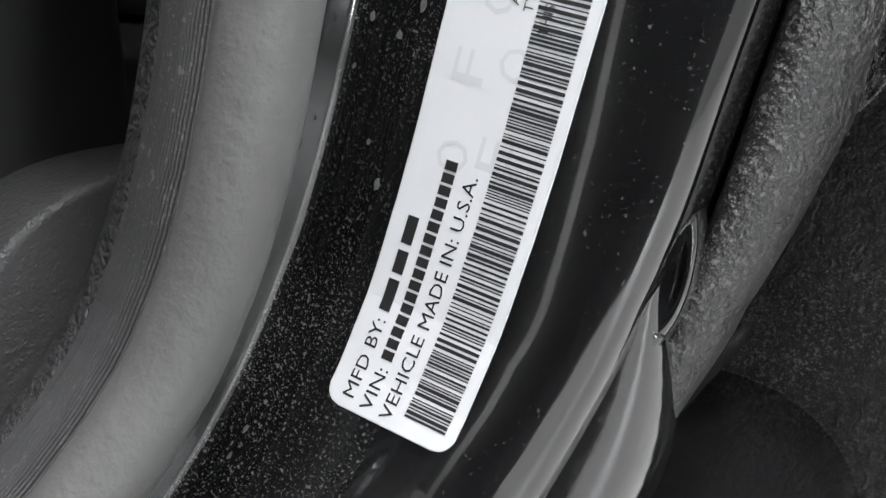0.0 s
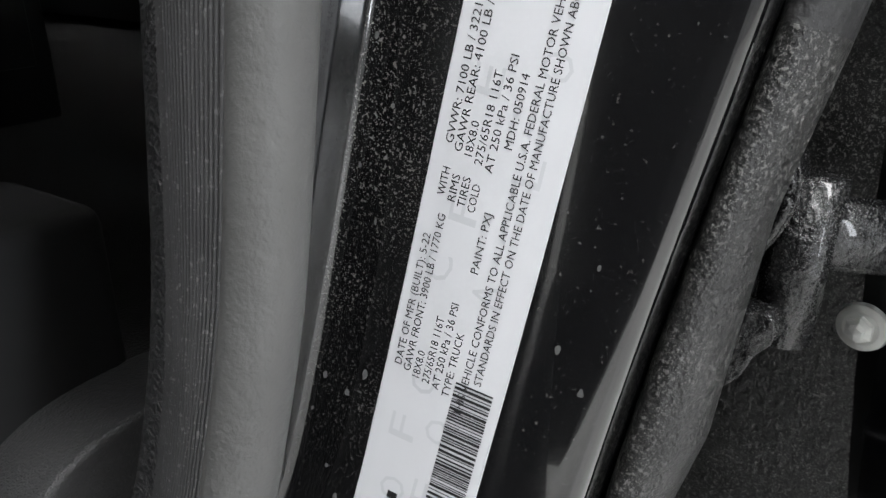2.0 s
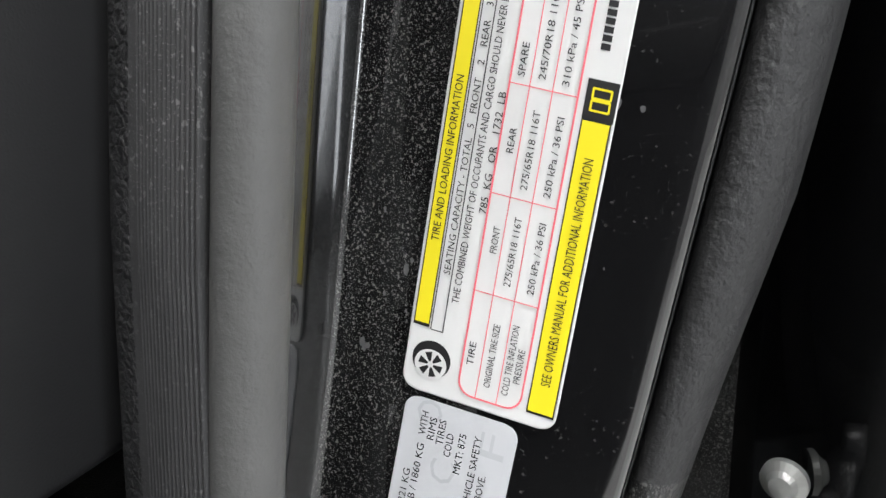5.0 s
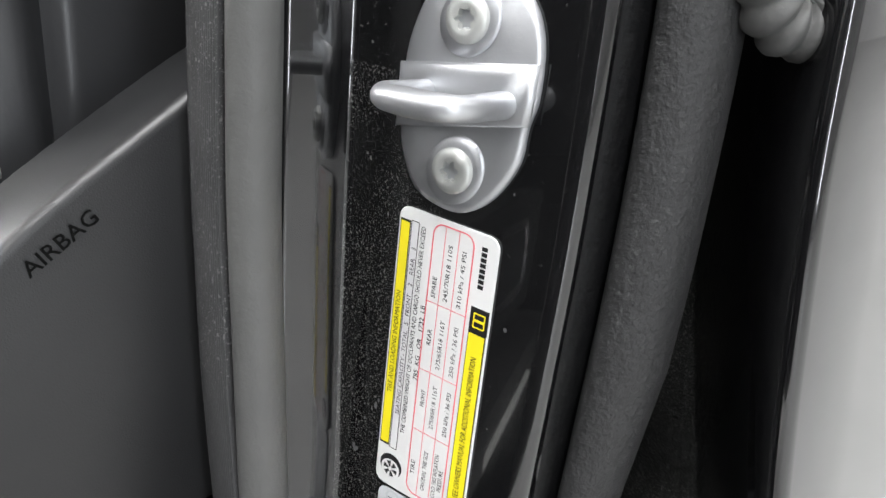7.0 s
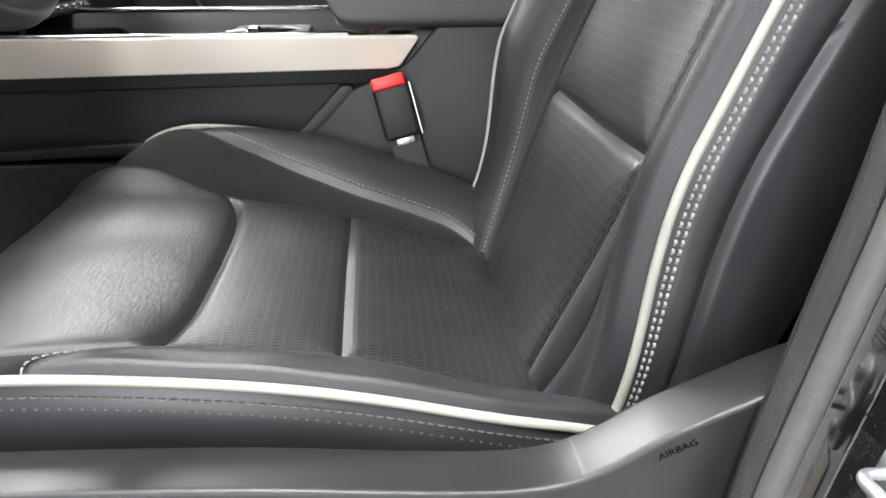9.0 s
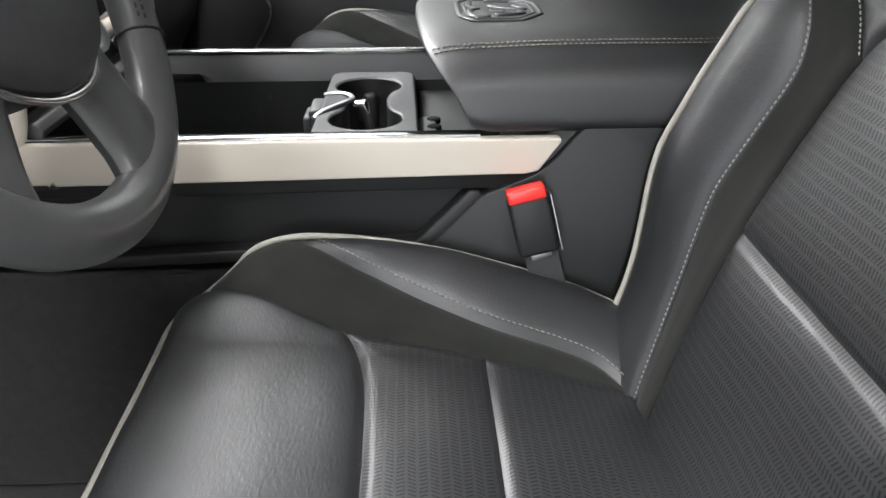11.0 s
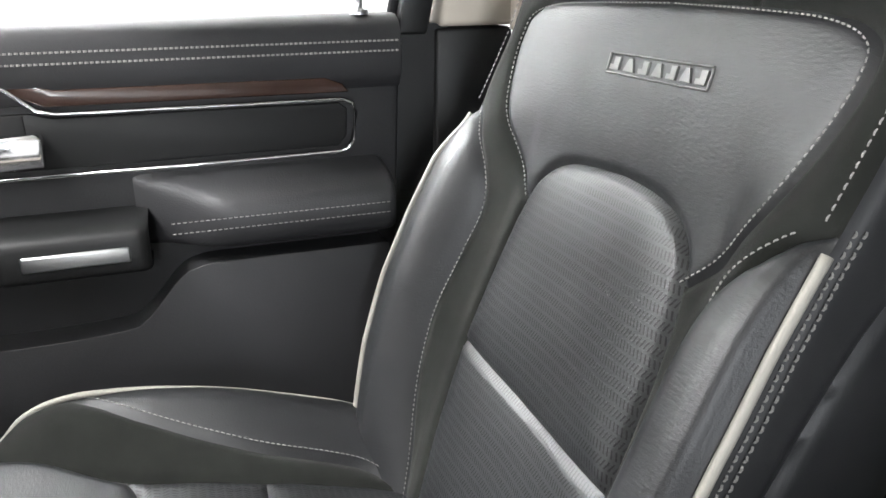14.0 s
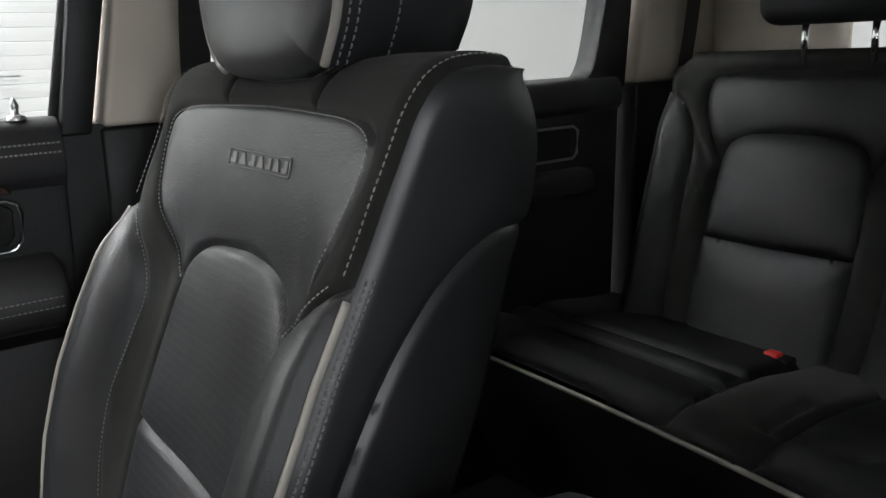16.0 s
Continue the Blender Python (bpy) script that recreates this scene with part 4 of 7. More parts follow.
strip("inner_trim", [(("t", -0.0010), 0.024), (("t", -0.006), 0.0262), (("t", -0.012), 0.024), (("t", -0.018), 0.016), (("t", -0.022), 0.004), (("t", -0.026), -0.02), (("t", -0.034), -0.06), (("t", -0.041), -0.12)], M_TRIM_GRAIN, pillar, "coarse grained black plastic trim")
BAND = [(("w", 0.0036), -0.0230), (("w", 0.0048), -0.0200), (("w", 0.0066), -0.0190), (("w", 0.0100), -0.0196), (("w", 0.0145), -0.0215), (("w", 0.0190), -0.0255), (("w", 0.0222), -0.0315), (("w", 0.0228), -0.038), (("w", 0.0205), -0.048), (("w", 0.0120), -0.060), (("e", -0.008), -0.075)]
strip("sealer_band", BAND, M_SEALER, pillar, "dusty rough seam sealer", lo=0.80, hi=0.968)
strip("dull_band", BAND, M_DULL, pillar, "dull black painted flange", lo=0.955)
part("hinge_face", prism([(0.255, 0.70), (0.250, 0.95), (0.272, 1.10), (0.33, 1.35), (0.41, 1.58), (0.50, 1.58), (0.50, 0.70)], "y", -1.03, -0.90), M_SEALER, pillar)
# foot of the pillar: polished paint turning out to the sill, with a weld loop
flare_z = np.linspace(0.70, 0.858, 40)
flare_e, flare_k = soft_interp(flare_z, PZ, PE) + 0.0016, step((0.858 - flare_z) / 0.045)
rows = []
for da, dn in ((0.0, 0.0), (0.003, -0.0006), (0.007, -0.002), (0.012, -0.005), (0.016, -0.010), (0.019, -0.018), (0.020, -0.032), (0.018, -0.055)):
    rows.append(on_pillar(flare_e + da * flare_k, flare_z, -0.0075 + dn * flare_k))
part("foot_flare", sheet(rows), M_PAINT_WAVY, pillar, "polished black pillar foot")


def at_foot(da, z, n):
    """da outboard of the plain edge line."""
    return on_pillar(np.asarray(0.0452 + da), np.asarray(z), np.asarray(n))


# leaf-shaped weld dimple: a raised rim round a shallow dish
LEAF_C, LEAF_L, LEAF_W = (0.0, 0.8490), 0.0088, 0.0030
ang = np.linspace(0, 2 * np.pi, 40, endpoint=False)


def leaf_ring(k, n):
    return [at_foot(LEAF_C[0] + k * LEAF_W * math.sin(t) * (1 - 0.25 * math.cos(t)), LEAF_C[1] + k * LEAF_L * math.cos(t), n) for t in list(ang) + [0.0]]


part("weld_dimple", sheet([leaf_ring(k, n) for k, n in ((1.5, -0.0180), (1.32, -0.0128), (1.16, -0.0112), (1.0, -0.0108), (0.86, -0.0114), (0.68, -0.0124), (0.4, -0.0130), (0.02, -0.0132))]), M_PAINT, pillar, "polished black weld dimple")
part("weld_rib", tube(spline([at_foot(0.0008, 0.8410, -0.0125), at_foot(-0.0006, 0.8340, -0.0120), at_foot(-0.0022, 0.8270, -0.0118), at_foot(-0.0050, 0.8190, -0.0120)], 24), np.interp(np.linspace(0, 1, 24), [0, 0.3, 1], [0.0026, 0.0022, 0.0008]), 14), M_PAINT, pillar, "polished black weld rib")
# flange of the sill behind the pillar, and a plain steel bracket below it
part("sill_flange", tube(spline([(0.330, -0.992, 0.870), (0.306, -0.984, 0.832), (0.286, -0.977, 0.803), (0.250, -0.966, 0.783), (0.205, -0.960, 0.772), (0.150, -0.958, 0.752)], 40), 0.0052, 12, squash=0.5), M_PAINT_WAVY, pillar, "black painted sill flange")
part("sill_bracket", rbox(0.246, -0.990, 0.720, 0.088, 0.016, 0.006, 0.0016, 2, Euler((0.35, math.radians(-48), 0)).to_matrix().to_4x4()), M_STEEL, pillar, "grey steel bracket")
tagged(part("rocker_panel", rbox(0.78, -0.985, 0.56, 1.30, 0.11, 0.20, 0.03, 4), M_PAINT_WAVY), "glossy black body sill under the rear door", "sill", kind="structure")
tagged(part("far_rocker", rbox(0.20, 0.76, 0.77, 2.9, 0.13, 0.14, 0.01), M_PLASTIC), "black sill trim under the far doors", "sill", kind="structure")
# foot trim inside the door
foot = prism(spline([(0.060, 0.72), (0.076, 0.790), (0.086, 0.820), (0.100, 0.835), (0.125, 0.842), (0.170, 0.838), (0.26, 0.815), (0.40, 0.79), (0.60, 0.785)], 34).tolist() + [(0.60, 0.60), (0.02, 0.60)], "y", -0.862, -0.832, 0.010, 4)
tagged(part("foot_trim", foot, M_FOOT), "grained grey plastic trim at the pillar's foot", "trim", kind="structure")

# rear door, shut, with its hinge and cable boot
rdoor = thing("rear_door", "glossy black rear door, shut beside the pillar", "car door")
edge = spline([(0.270, 0.60), (0.228, 0.80), (0.214, 0.95), (0.219, 1.05), (0.236, 1.12), (0.260, 1.20), (0.310, 1.38), (0.355, 1.58)], 40)
rows = []
for dx, y in ((0.07, -0.985), (0.035, -1.015), (0.006, -1.047), (0.0008, -1.0540), (0.0, -1.0565), (0.0012, -1.0585), (0.005, -1.0595), (0.05, -1.0597), (0.3, -1.059), (0.7, -1.054), (1.15, -1.048)):
    rows.append([(x + dx, y + 0.06 * max(0, z - 1.25) ** 1.0 * 1.5 + 0.02 * max(0, 0.8 - z), z) for x, z in edge])
part("skin", sheet(rows), M_PAINT, rdoor, "glossy black painted door skin")
part("inner_frame", rbox(0.80, -0.985, 1.05, 1.0, 0.05, 0.9, 0.01), M_PLASTIC, rdoor)
# never in view; its dark glass only blocks light
part("window_glass", prism([(0.36, 1.50), (1.28, 1.50), (1.32, 1.93), (0.44, 1.93)], "y", -0.93, -0.926), M_GLASS_BLOCK, rdoor, "unseen rear side window, darkened to block light")
leaf = part("hinge", prism(spline([(-0.9955, 0.934), (-1.0005, 0.930), (-1.0015, 0.922), (-0.9995, 0.914), (-0.9955, 0.906), (-0.9945, 0.895), (-0.9910, 0.895), (-0.9880, 0.900), (-0.9890, 0.908), (-0.9895, 0.918), (-0.9900, 0.928), (-0.9955, 0.934)], 44)[:-1], "x", 0.203, 0.214, 0.0030, 3), M_HINGE, rdoor, "black painted hinge leaf")
part("leaf_rim", tube([(0.203, y, z) for y, z in spline([(-0.9955, 0.930), (-0.9990, 0.927), (-0.9995, 0.921), (-0.9975, 0.914), (-0.9935, 0.906), (-0.9925, 0.899)], 26)], 0.0014, 8), M_HINGE, leaf)
part("knuckle", tube([(0.212, -1.0015, 0.884), (0.214, -1.0030, 0.925)], 0.0072, 16), M_HINGE, leaf)
part("arm", tube(spline([(0.214, -1.002, 0.911), (0.220, -1.010, 0.910), (0.232, -1.022, 0.907), (0.245, -1.034, 0.904)], 20), 0.0062, 12, squash=1.5), M_HINGE, leaf)
part("lower_leaf", prism(spline([(-0.987, 0.892), (-0.994, 0.8935), (-1.0005, 0.8945), (-1.0020, 0.888), (-0.9985, 0.883), (-0.9955, 0.876), (-0.9880, 0.869), (-0.9845, 0.878), (-0.987, 0.892)], 36)[:-1], "x", 0.200, 0.216, 0.003, 3), M_HINGE, leaf)
bx = Matrix.Translation((0.232, -1.0175, 0.8825)) @ Euler((0, math.radians(-90), math.radians(-12))).to_matrix().to_4x4()
part("washer", lathe([(0.0, 0.002), (0.0045, 0.002), (0.0062, 0.0014), (0.0066, 0.0), (0.0, 0.0)], 32, bx), M_BOLT, leaf, "pale grey washer")
part("bolt", lathe([(0.0, 0.0065), (0.0019, 0.006), (0.0022, 0.0042), (0.0036, 0.0036), (0.0036, 0.0014), (0.0, 0.0014)], 6, bx), M_BOLT, leaf, "pale grey bolt head")
bx2 = Matrix.Translation((0.230, -1.0285, 0.9360)) @ Euler((0, math.radians(-90), math.radians(-12))).to_matrix().to_4x4()
part("bolt", lathe([(0.0, 0.006), (0.0032, 0.0054), (0.0044, 0.0036), (0.0066, 0.002), (0.0066, 0.0)], 24, bx2), M_BOLT, leaf)
for bolt_part in leaf.children:
    if bolt_part.name.split(".")[0] in ("bolt", "washer"):
        bolt_part.data.polygons.foreach_set("use_smooth", [False] * len(bolt_part.data.polygons))
leaf.location = (0.0, -0.003, -0.013)
boot = thing("cable_boot", "ribbed dark grey rubber cable boot bent between door and pillar", "cable boot")
path = spline([(0.222, -1.052, 1.186), (0.222, -1.050, 1.172), (0.223, -1.046, 1.156), (0.224, -1.0420, 1.140), (0.226, -1.0395, 1.124), (0.230, -1.0405, 1.109), (0.237, -1.0450, 1.103), (0.245, -1.0490, 1.107), (0.252, -1.051, 1.116)], 168)
rr = 0.0060 + 0.0021 * np.abs(np.sin(np.linspace(0, 168, 168) * np.pi / 11.0)) ** 0.8
part("bellows", tube(path, rr, 22, up=(1, 0.3, 0)), M_RUBBER, boot)
part("collar", tube([(0.222, -1.052, 1.180), (0.218, -1.050, 1.193), (0.214, -1.042, 1.210), (0.210, -1.034, 1.24)], (0.0085, 0.0130, 0.0145, 0.0145), 20, up=(1, 0.3, 0)), M_RUBBER_RIB, boot)

# the open driver's door, unseen, swung out ahead of the opening; darkens pillar reflections
fdoor = thing("driver_door", "black driver's door standing wide open", "car door")
swing = Matrix.Translation((-1.02, -0.99, 0.0)) @ Euler((0, 0, math.radians(-68))).to_matrix().to_4x4()
for nm, pts, y0, y1, mm, lb in (("inner_trim", [(0.02, 0.50), (1.02, 0.54), (1.12, 1.0), (1.16, 1.56), (0.02, 1.56)], 0.0, 0.07, M_SOFT, "black grained inner trim"), ("skin", [(0.0, 0.44), (1.03, 0.48), (1.14, 1.0), (1.18, 1.57), (0.0, 1.57)], -0.06, 0.0, M_PAINT, "glossy black door skin"),
                               ("arm_pad", [(0.25, 1.26), (0.95, 1.26), (0.98, 1.34), (0.25, 1.34)], 0.07, 0.13, M_SOFT, ""), ("window_frame", [(0.02, 1.57), (1.18, 1.57), (1.24, 1.93), (0.48, 1.93), (0.46, 1.90), (1.19, 1.90), (1.13, 1.60), (0.08, 1.60)], -0.01, 0.02, M_PLASTIC, "")):
    part(nm, prism(pts, "y", y0, y1, 0.008 if nm != "window_frame" else 0.0), mm, fdoor, lb)
fdoor.matrix_basis = swing

# ---------------------------------------------------------------- striker
strk = thing("door_striker", "bare steel door striker plate with two screws", "door striker")
SC_Z, SC_A = 1.0945, 0.0165


def on_striker(u, v, n):
    """u outboard, v up, n proud, about the middle of the plate."""
    return on_pillar(np.asarray(SC_A + 1.22 * u), np.asarray(SC_Z + 1.06 * v + 0.2 * (SC_A + 1.22 * u)), np.asarray(n))


def striker_mesh(outline, n0, n1, bev=0.0012):
    bm = bmesh.new()
    c = np.mean(outline, 0)
    rings = []
    for nn, k in ((n0, 1.0), (n1 - bev, 1.0), (n1, 1 - bev / 0.018), (n1, 0.6), (n1, 0.2)):
        rings.append([bm.verts.new(on_striker(*(c + (np.array(p) - c) * k), nn)) for p in outline])
    for r0, r1 in zip(rings[:-1], rings[1:]):
        for k in range(len(outline)):
            l = (k + 1) % len(outline)
            bm.faces.new((r0[k], r0[l], r1[l], r1[k]))
    bm.faces.new(rings[-1])
    bmesh.ops.recalc_face_normals(bm, faces=bm.faces)
    return smooth(bm)


out = spline([(-0.0165, -0.006), (-0.0165, 0.006), (-0.0150, 0.016), (-0.0105, 0.0255), (-0.003, 0.0285), (0.005, 0.0275), (0.0125, 0.0225), (0.0165, 0.013), (0.0170, 0.0), (0.0155, -0.007), (0.0145, -0.016), (0.0095, -0.0245), (0.003, -0.0285), (-0.004, -0.0275), (-0.011, -0.023), (-0.0150, -0.014), (-0.0165, -0.006)], 56)[:-1]
part("plate", striker_mesh(out, 0.0, 0.0030), M_STEEL, strk, "satin steel plate")
mid = [(-0.0166, -0.0075), (-0.0166, 0.0085), (0.0172, 0.0075), (0.0166, -0.0065)]
part("ridge", striker_mesh(np.array(mid), 0.0028, 0.0052, 0.0015), M_STEEL, strk)
for v in (0.0178, -0.0178):
    pad = np.array([(0.0075 * math.cos(t), v + 0.0088 * math.sin(t)) for t in np.linspace(0, 2 * np.pi, 28, endpoint=False)])
    part("screw_boss", striker_mesh(pad, 0.0025, 0.0040, 0.0012), M_STEEL, strk)
    p, n = pillar_at(SC_Z + v)
    c = on_striker(0.0, v, 0.0040)
    m = Matrix.Translation(c) @ Vector(n).to_track_quat("Z", "Y").to_matrix().to_4x4()
    screw = lathe([(0.0062, -0.001), (0.0062, 0.0008), (0.0055, 0.0018), (0.0040, 0.0022), (0.0034, 0.0021)], 36, m)
    part("screw", screw, M_BOLT, strk, "pale zinc screw head")
    bm = bmesh.new()
    top = [bm.verts.new(m @ Vector((r * math.cos(t), r * math.sin(t), 0.0021))) for t, r in [(2 * math.pi * k / 36, 0.0034) for k in range(36)]]
    rim = [bm.verts.new(m @ Vector(((0.0021 + 0.0009 * (0.5 + 0.5 * math.cos(6 * t))) * math.cos(t), (0.0021 + 0.0009 * (0.5 + 0.5 * math.cos(6 * t))) * math.sin(t), 0.0020))) for t in [2 * math.pi * k / 36 for k in range(36)]]
    low = [bm.verts.new(m @ Vector(((0.0021 + 0.0009 * (0.5 + 0.5 * math.cos(6 * t))) * 0.92 * math.cos(t), (0.0021 + 0.0009 * (0.5 + 0.5 * math.cos(6 * t))) * 0.92 * math.sin(t), -0.001))) for t in [2 * math.pi * k / 36 for k in range(36)]]
    for a, b in ((top, rim), (rim, low)):
        for k in range(36):
            l = (k + 1) % 36
            bm.faces.new((a[k], a[l], b[l], b[k]))
    bm.faces.new(low)
    part("screw_socket", bm, M_BOLT, strk)
loop = [(-0.0085, 0.0015, 0.004), (-0.0085, 0.0015, 0.014), (-0.0085, 0.0015, 0.022), (-0.0060, 0.0010, 0.0265), (0.0, 0.0, 0.0275), (0.0075, -0.0010, 0.0270), (0.0105, -0.0015, 0.022), (0.0110, -0.0015, 0.012), (0.0110, -0.0015, 0.004)]
part("loop", tube(spline([on_striker(*p) for p in loop], 50), np.interp(np.linspace(0, 1, 50), [0, 0.3, 0.5, 0.7, 1], [0.0030, 0.0030, 0.0036, 0.0032, 0.0036]), 14), M_STEEL, strk, "rounded steel striker loop")

# ---------------------------------------------------------------- labels and writing


def letters(text, u0, v0, length, height, put, material, parent, bold=0.0, name="lettering"):
    """Writing from (u0, v0) along u, fitted to a length and a capital height, laid by put(u, v)."""
    cu = bpy.data.curves.new("t", "FONT")
    cu.body, cu.size, cu.offset, cu.resolution_u = text, 1.0, bold, 2
    ob = new("t", cu)
    me = bpy.data.meshes.new_from_object(ob.evaluated_get(bpy.context.evaluated_depsgraph_get()))
    bpy.data.objects.remove(ob)
    bpy.data.curves.remove(cu)
    co = np.empty(len(me.vertices) * 3, dtype=np.float32)
    me.vertices.foreach_get("co", co)
    co = co.reshape(-1, 3)
    w = co[:, 0].max() - co[:, 0].min()
    u = u0 + (co[:, 0] - co[:, 0].min()) / w * length
    v = v0 + co[:, 1] / 0.69 * height
    me.vertices.foreach_set("co", np.asarray(put(u, v), dtype=np.float32).ravel())
    me.materials.clear()
    me.update()
    return part(name, me, material, parent)


def patch(u0, u1, v0, v1, put, material, parent, name="print", k=10, label="", radius=0.0):
    """A thin printed or film rectangle, rounded if a radius is given."""
    if radius:
        us = np.linspace(u0, u1, k + 1)
        grid = []
        for u in us:
            lo, hi = v0, v1
            d = max(u0 + radius - u, u - (u1 - radius), 0)
            inset = radius - math.sqrt(max(0, radius ** 2 - d ** 2)) if d > 0 else 0
            grid.append([(u, lo + inset + (hi - lo - 2 * inset) * t) for t in np.linspace(0, 1, 5)])
        g = np.array(grid)
    else:
        us = np.linspace(u0, u1, k + 1)
        g = np.array([[(u, v) for v in np.linspace(v0, v1, 3)] for u in us])
    p = put(g[..., 0].ravel(), g[..., 1].ravel()).reshape(*g.shape[:2], 3)
    return part(name, sheet(p, shade=False), material, parent, label)


def ring_line(pts, width, put, material, parent, name="printed_line"):
    """A printed line through flat points."""
    q = np.asarray(pts, float)
    t = np.gradient(q, axis=0)
    t /= np.linalg.norm(t, axis=1)[:, None] + 1e-12
    s = np.stack([-t[:, 1], t[:, 0]], 1) * width / 2
    a, b = q - s, q + s
    return part(name, sheet([put(a[:, 0], a[:, 1]), put(b[:, 0], b[:, 1])], shade=False), material, parent)


def dense(a, b, n=24):
    return np.asarray(a) + np.linspace(0, 1, n)[:, None] * (np.asarray(b) - np.asarray(a))




def on_shield(u, v):
    return np.stack([0.083 + 0.914 * np.asarray(u) - 0.406 * np.asarray(v), np.full(np.shape(u), -0.9078), 1.060 + 0.406 * np.asarray(u) + 0.914 * np.asarray(v)], -1)


# flat letters; their black stands in for the shading of embossed ones
letters("AIRBAG", 0.0, 0.0, 0.024, 0.0045, on_shield, M_DEAD_BLACK, driver_seat, 0.01, "emboss_shade_lettering")

# certification label: u runs up the pillar from its lower end, v from its outer edge inwards
CERT_Z0, CERT_L, CERT_W = 0.8135, 0.1600, 0.0247


def cert(u, v, lift=0.0):
    return on_pillar(0.0002 + CERT_W - np.asarray(v), CERT_Z0 + np.asarray(u), np.full(np.shape(u), 0.0004 + lift))


def cert_ink(u, v):
    return cert(u, v, 0.00012)


label_a = thing("certification_label", "white printed certification label stuck on black paint", "label")
us = np.concatenate([np.linspace(0, 0.003, 9), np.linspace(0.006, CERT_L - 0.006, 60), np.linspace(CERT_L - 0.003, CERT_L, 9)])
g = []
for u in us:
    d = max(0.003 - u, u - (CERT_L - 0.003), 0)
    i = 0.003 - math.sqrt(max(0, 0.003 ** 2 - d ** 2))
    g.append([(u, i + (CERT_W - 2 * i) * t) for t in np.linspace(0, 1, 5)])
g = np.array(g)
part("film", sheet(cert(g[..., 0].ravel(), g[..., 1].ravel()).reshape(*g.shape[:2], 3), shade=False), M_LABEL, label_a, "white label film")
part("film_edge", tube(cert(np.concatenate([g[:, 0, 0], g[::-1, -1, 0]]), np.concatenate([g[:, 0, 1], g[::-1, -1, 1]]), -0.0002), 0.00025, 5, True), M_LABEL, label_a)


def cert_text(s, u, a, length, cap=0.0016, bold=0.0):
    u = u - (0.0040 if u < 0.05 else 0.0037)
    letters(s, u, CERT_W - a - cap / 2, length, cap, cert_ink, M_INK, label_a, bold)


def cert_bar(u, a, length, cap=0.0016):
    u = u - 0.0040
    patch(u, u + length, CERT_W - a - cap / 2, CERT_W - a + cap / 2, cert_ink, M_INK, label_a, "printed_bar", 6)


# pale watermark letters under the print
for k, (u, a, ch) in enumerate([(0.042, 0.0075, "O"), (0.056, 0.0065, "F"), (0.067, 0.0085, "C"), (0.044, 0.0145, "E"), (0.058, 0.0140, "O"), (0.090, 0.006, "C"), (0.088, 0.0165, "A"), (0.102, 0.0085, "F"), (0.112, 0.0185, "L"), (0.125, 0.0075, "E"), (0.130, 0.0190, "O"), (0.143, 0.0105, "C"), (0.152, 0.0200, "F"), (0.155, 0.0055, "O")]):
    letters(ch, u, CERT_W - a - 0.0028, 0.0052, 0.0056, lambda uu, vv: cert(uu, vv, 0.00006), M_WATERMARK, label_a, 0.0, "watermark")
cert_text("MFD BY:", 0.0058, 0.0040, 0.0135, 0.0023)
cert_bar(0.0208, 0.0040, 0.0055, 0.0021)
cert_bar(0.0274, 0.0040, 0.0040, 0.0021)
cert_bar(0.0326, 0.0040, 0.0048, 0.0021)
cert_text("VIN:", 0.0050, 0.0079, 0.0070, 0.0023)
for k in range(17):
    cert_bar(0.0135 + k * 0.00205, 0.0079, 0.0016, 0.0022)
cert_text("VEHICLE MADE IN: U.S.A.", 0.0050, 0.0119, 0.0415, 0.0023)
rng = random.Random(7)
u = 0.0028
while u < 0.0725:
    w = rng.choice((0.00022, 0.00022, 0.0004, 0.0006))
    patch(u, u + w, CERT_W - 0.0229, CERT_W - 0.0150, cert_ink, M_INK, label_a, "barcode_bar", 2)
    u += w + rng.choice((0.00022, 0.00022, 0.0004, 0.0005))
LINES = [("DATE OF MFR (BUILT): 5-22", 0.0748, 0.0024, 0.0270), ("GAWR FRONT: 3900 LB / 1770 KG", 0.0742, 0.0045, 0.0320), ("18X8.0", 0.0736, 0.0067, 0.0056), ("275/65R18 116T", 0.0732, 0.0089, 0.0140), ("AT 250 kPa / 36 PSI", 0.0728, 0.0111, 0.0180), ("TYPE: TRUCK", 0.0722, 0.0135, 0.0135),
         ("WITH", 0.1095, 0.0034, 0.0052), ("RIMS", 0.1090, 0.0056, 0.0050), ("TIRES", 0.1085, 0.0077, 0.0056), ("COLD", 0.1082, 0.0098, 0.0052), ("PAINT: PXJ", 0.0976, 0.0132, 0.0115),
         ("GVWR: 7100 LB / 3221 KG", 0.1190, 0.0028, 0.0285), ("GAWR REAR: 4100 LB / 1860 KG", 0.1180, 0.0048, 0.0360), ("18X8.0", 0.1178, 0.0069, 0.0062), ("275/65R18 116T", 0.1168, 0.0091, 0.0165), ("AT 250 kPa / 36 PSI", 0.1160, 0.0113, 0.0205), ("MDH: 050914", 0.1210, 0.0139, 0.0130),
         ("WITH", 0.1560, 0.0046, 0.0052), ("RIMS", 0.1555, 0.0066, 0.0050), ("TIRES", 0.1550, 0.0087, 0.0056), ("COLD", 0.1530, 0.0108, 0.0052), ("MKT: 875", 0.1500, 0.0135, 0.0090),
         ("THIS VEHICLE CONFORMS TO ALL APPLICABLE U.S.A. FEDERAL MOTOR VEHICLE SAFETY", 0.0695, 0.0168, 0.0900), ("STANDARDS IN EFFECT ON THE DATE OF MANUFACTURE SHOWN ABOVE.", 0.0770, 0.0192, 0.0745)]
for s, u, a, ln in LINES:
    cert_text(s, u, a, ln, 0.00155)

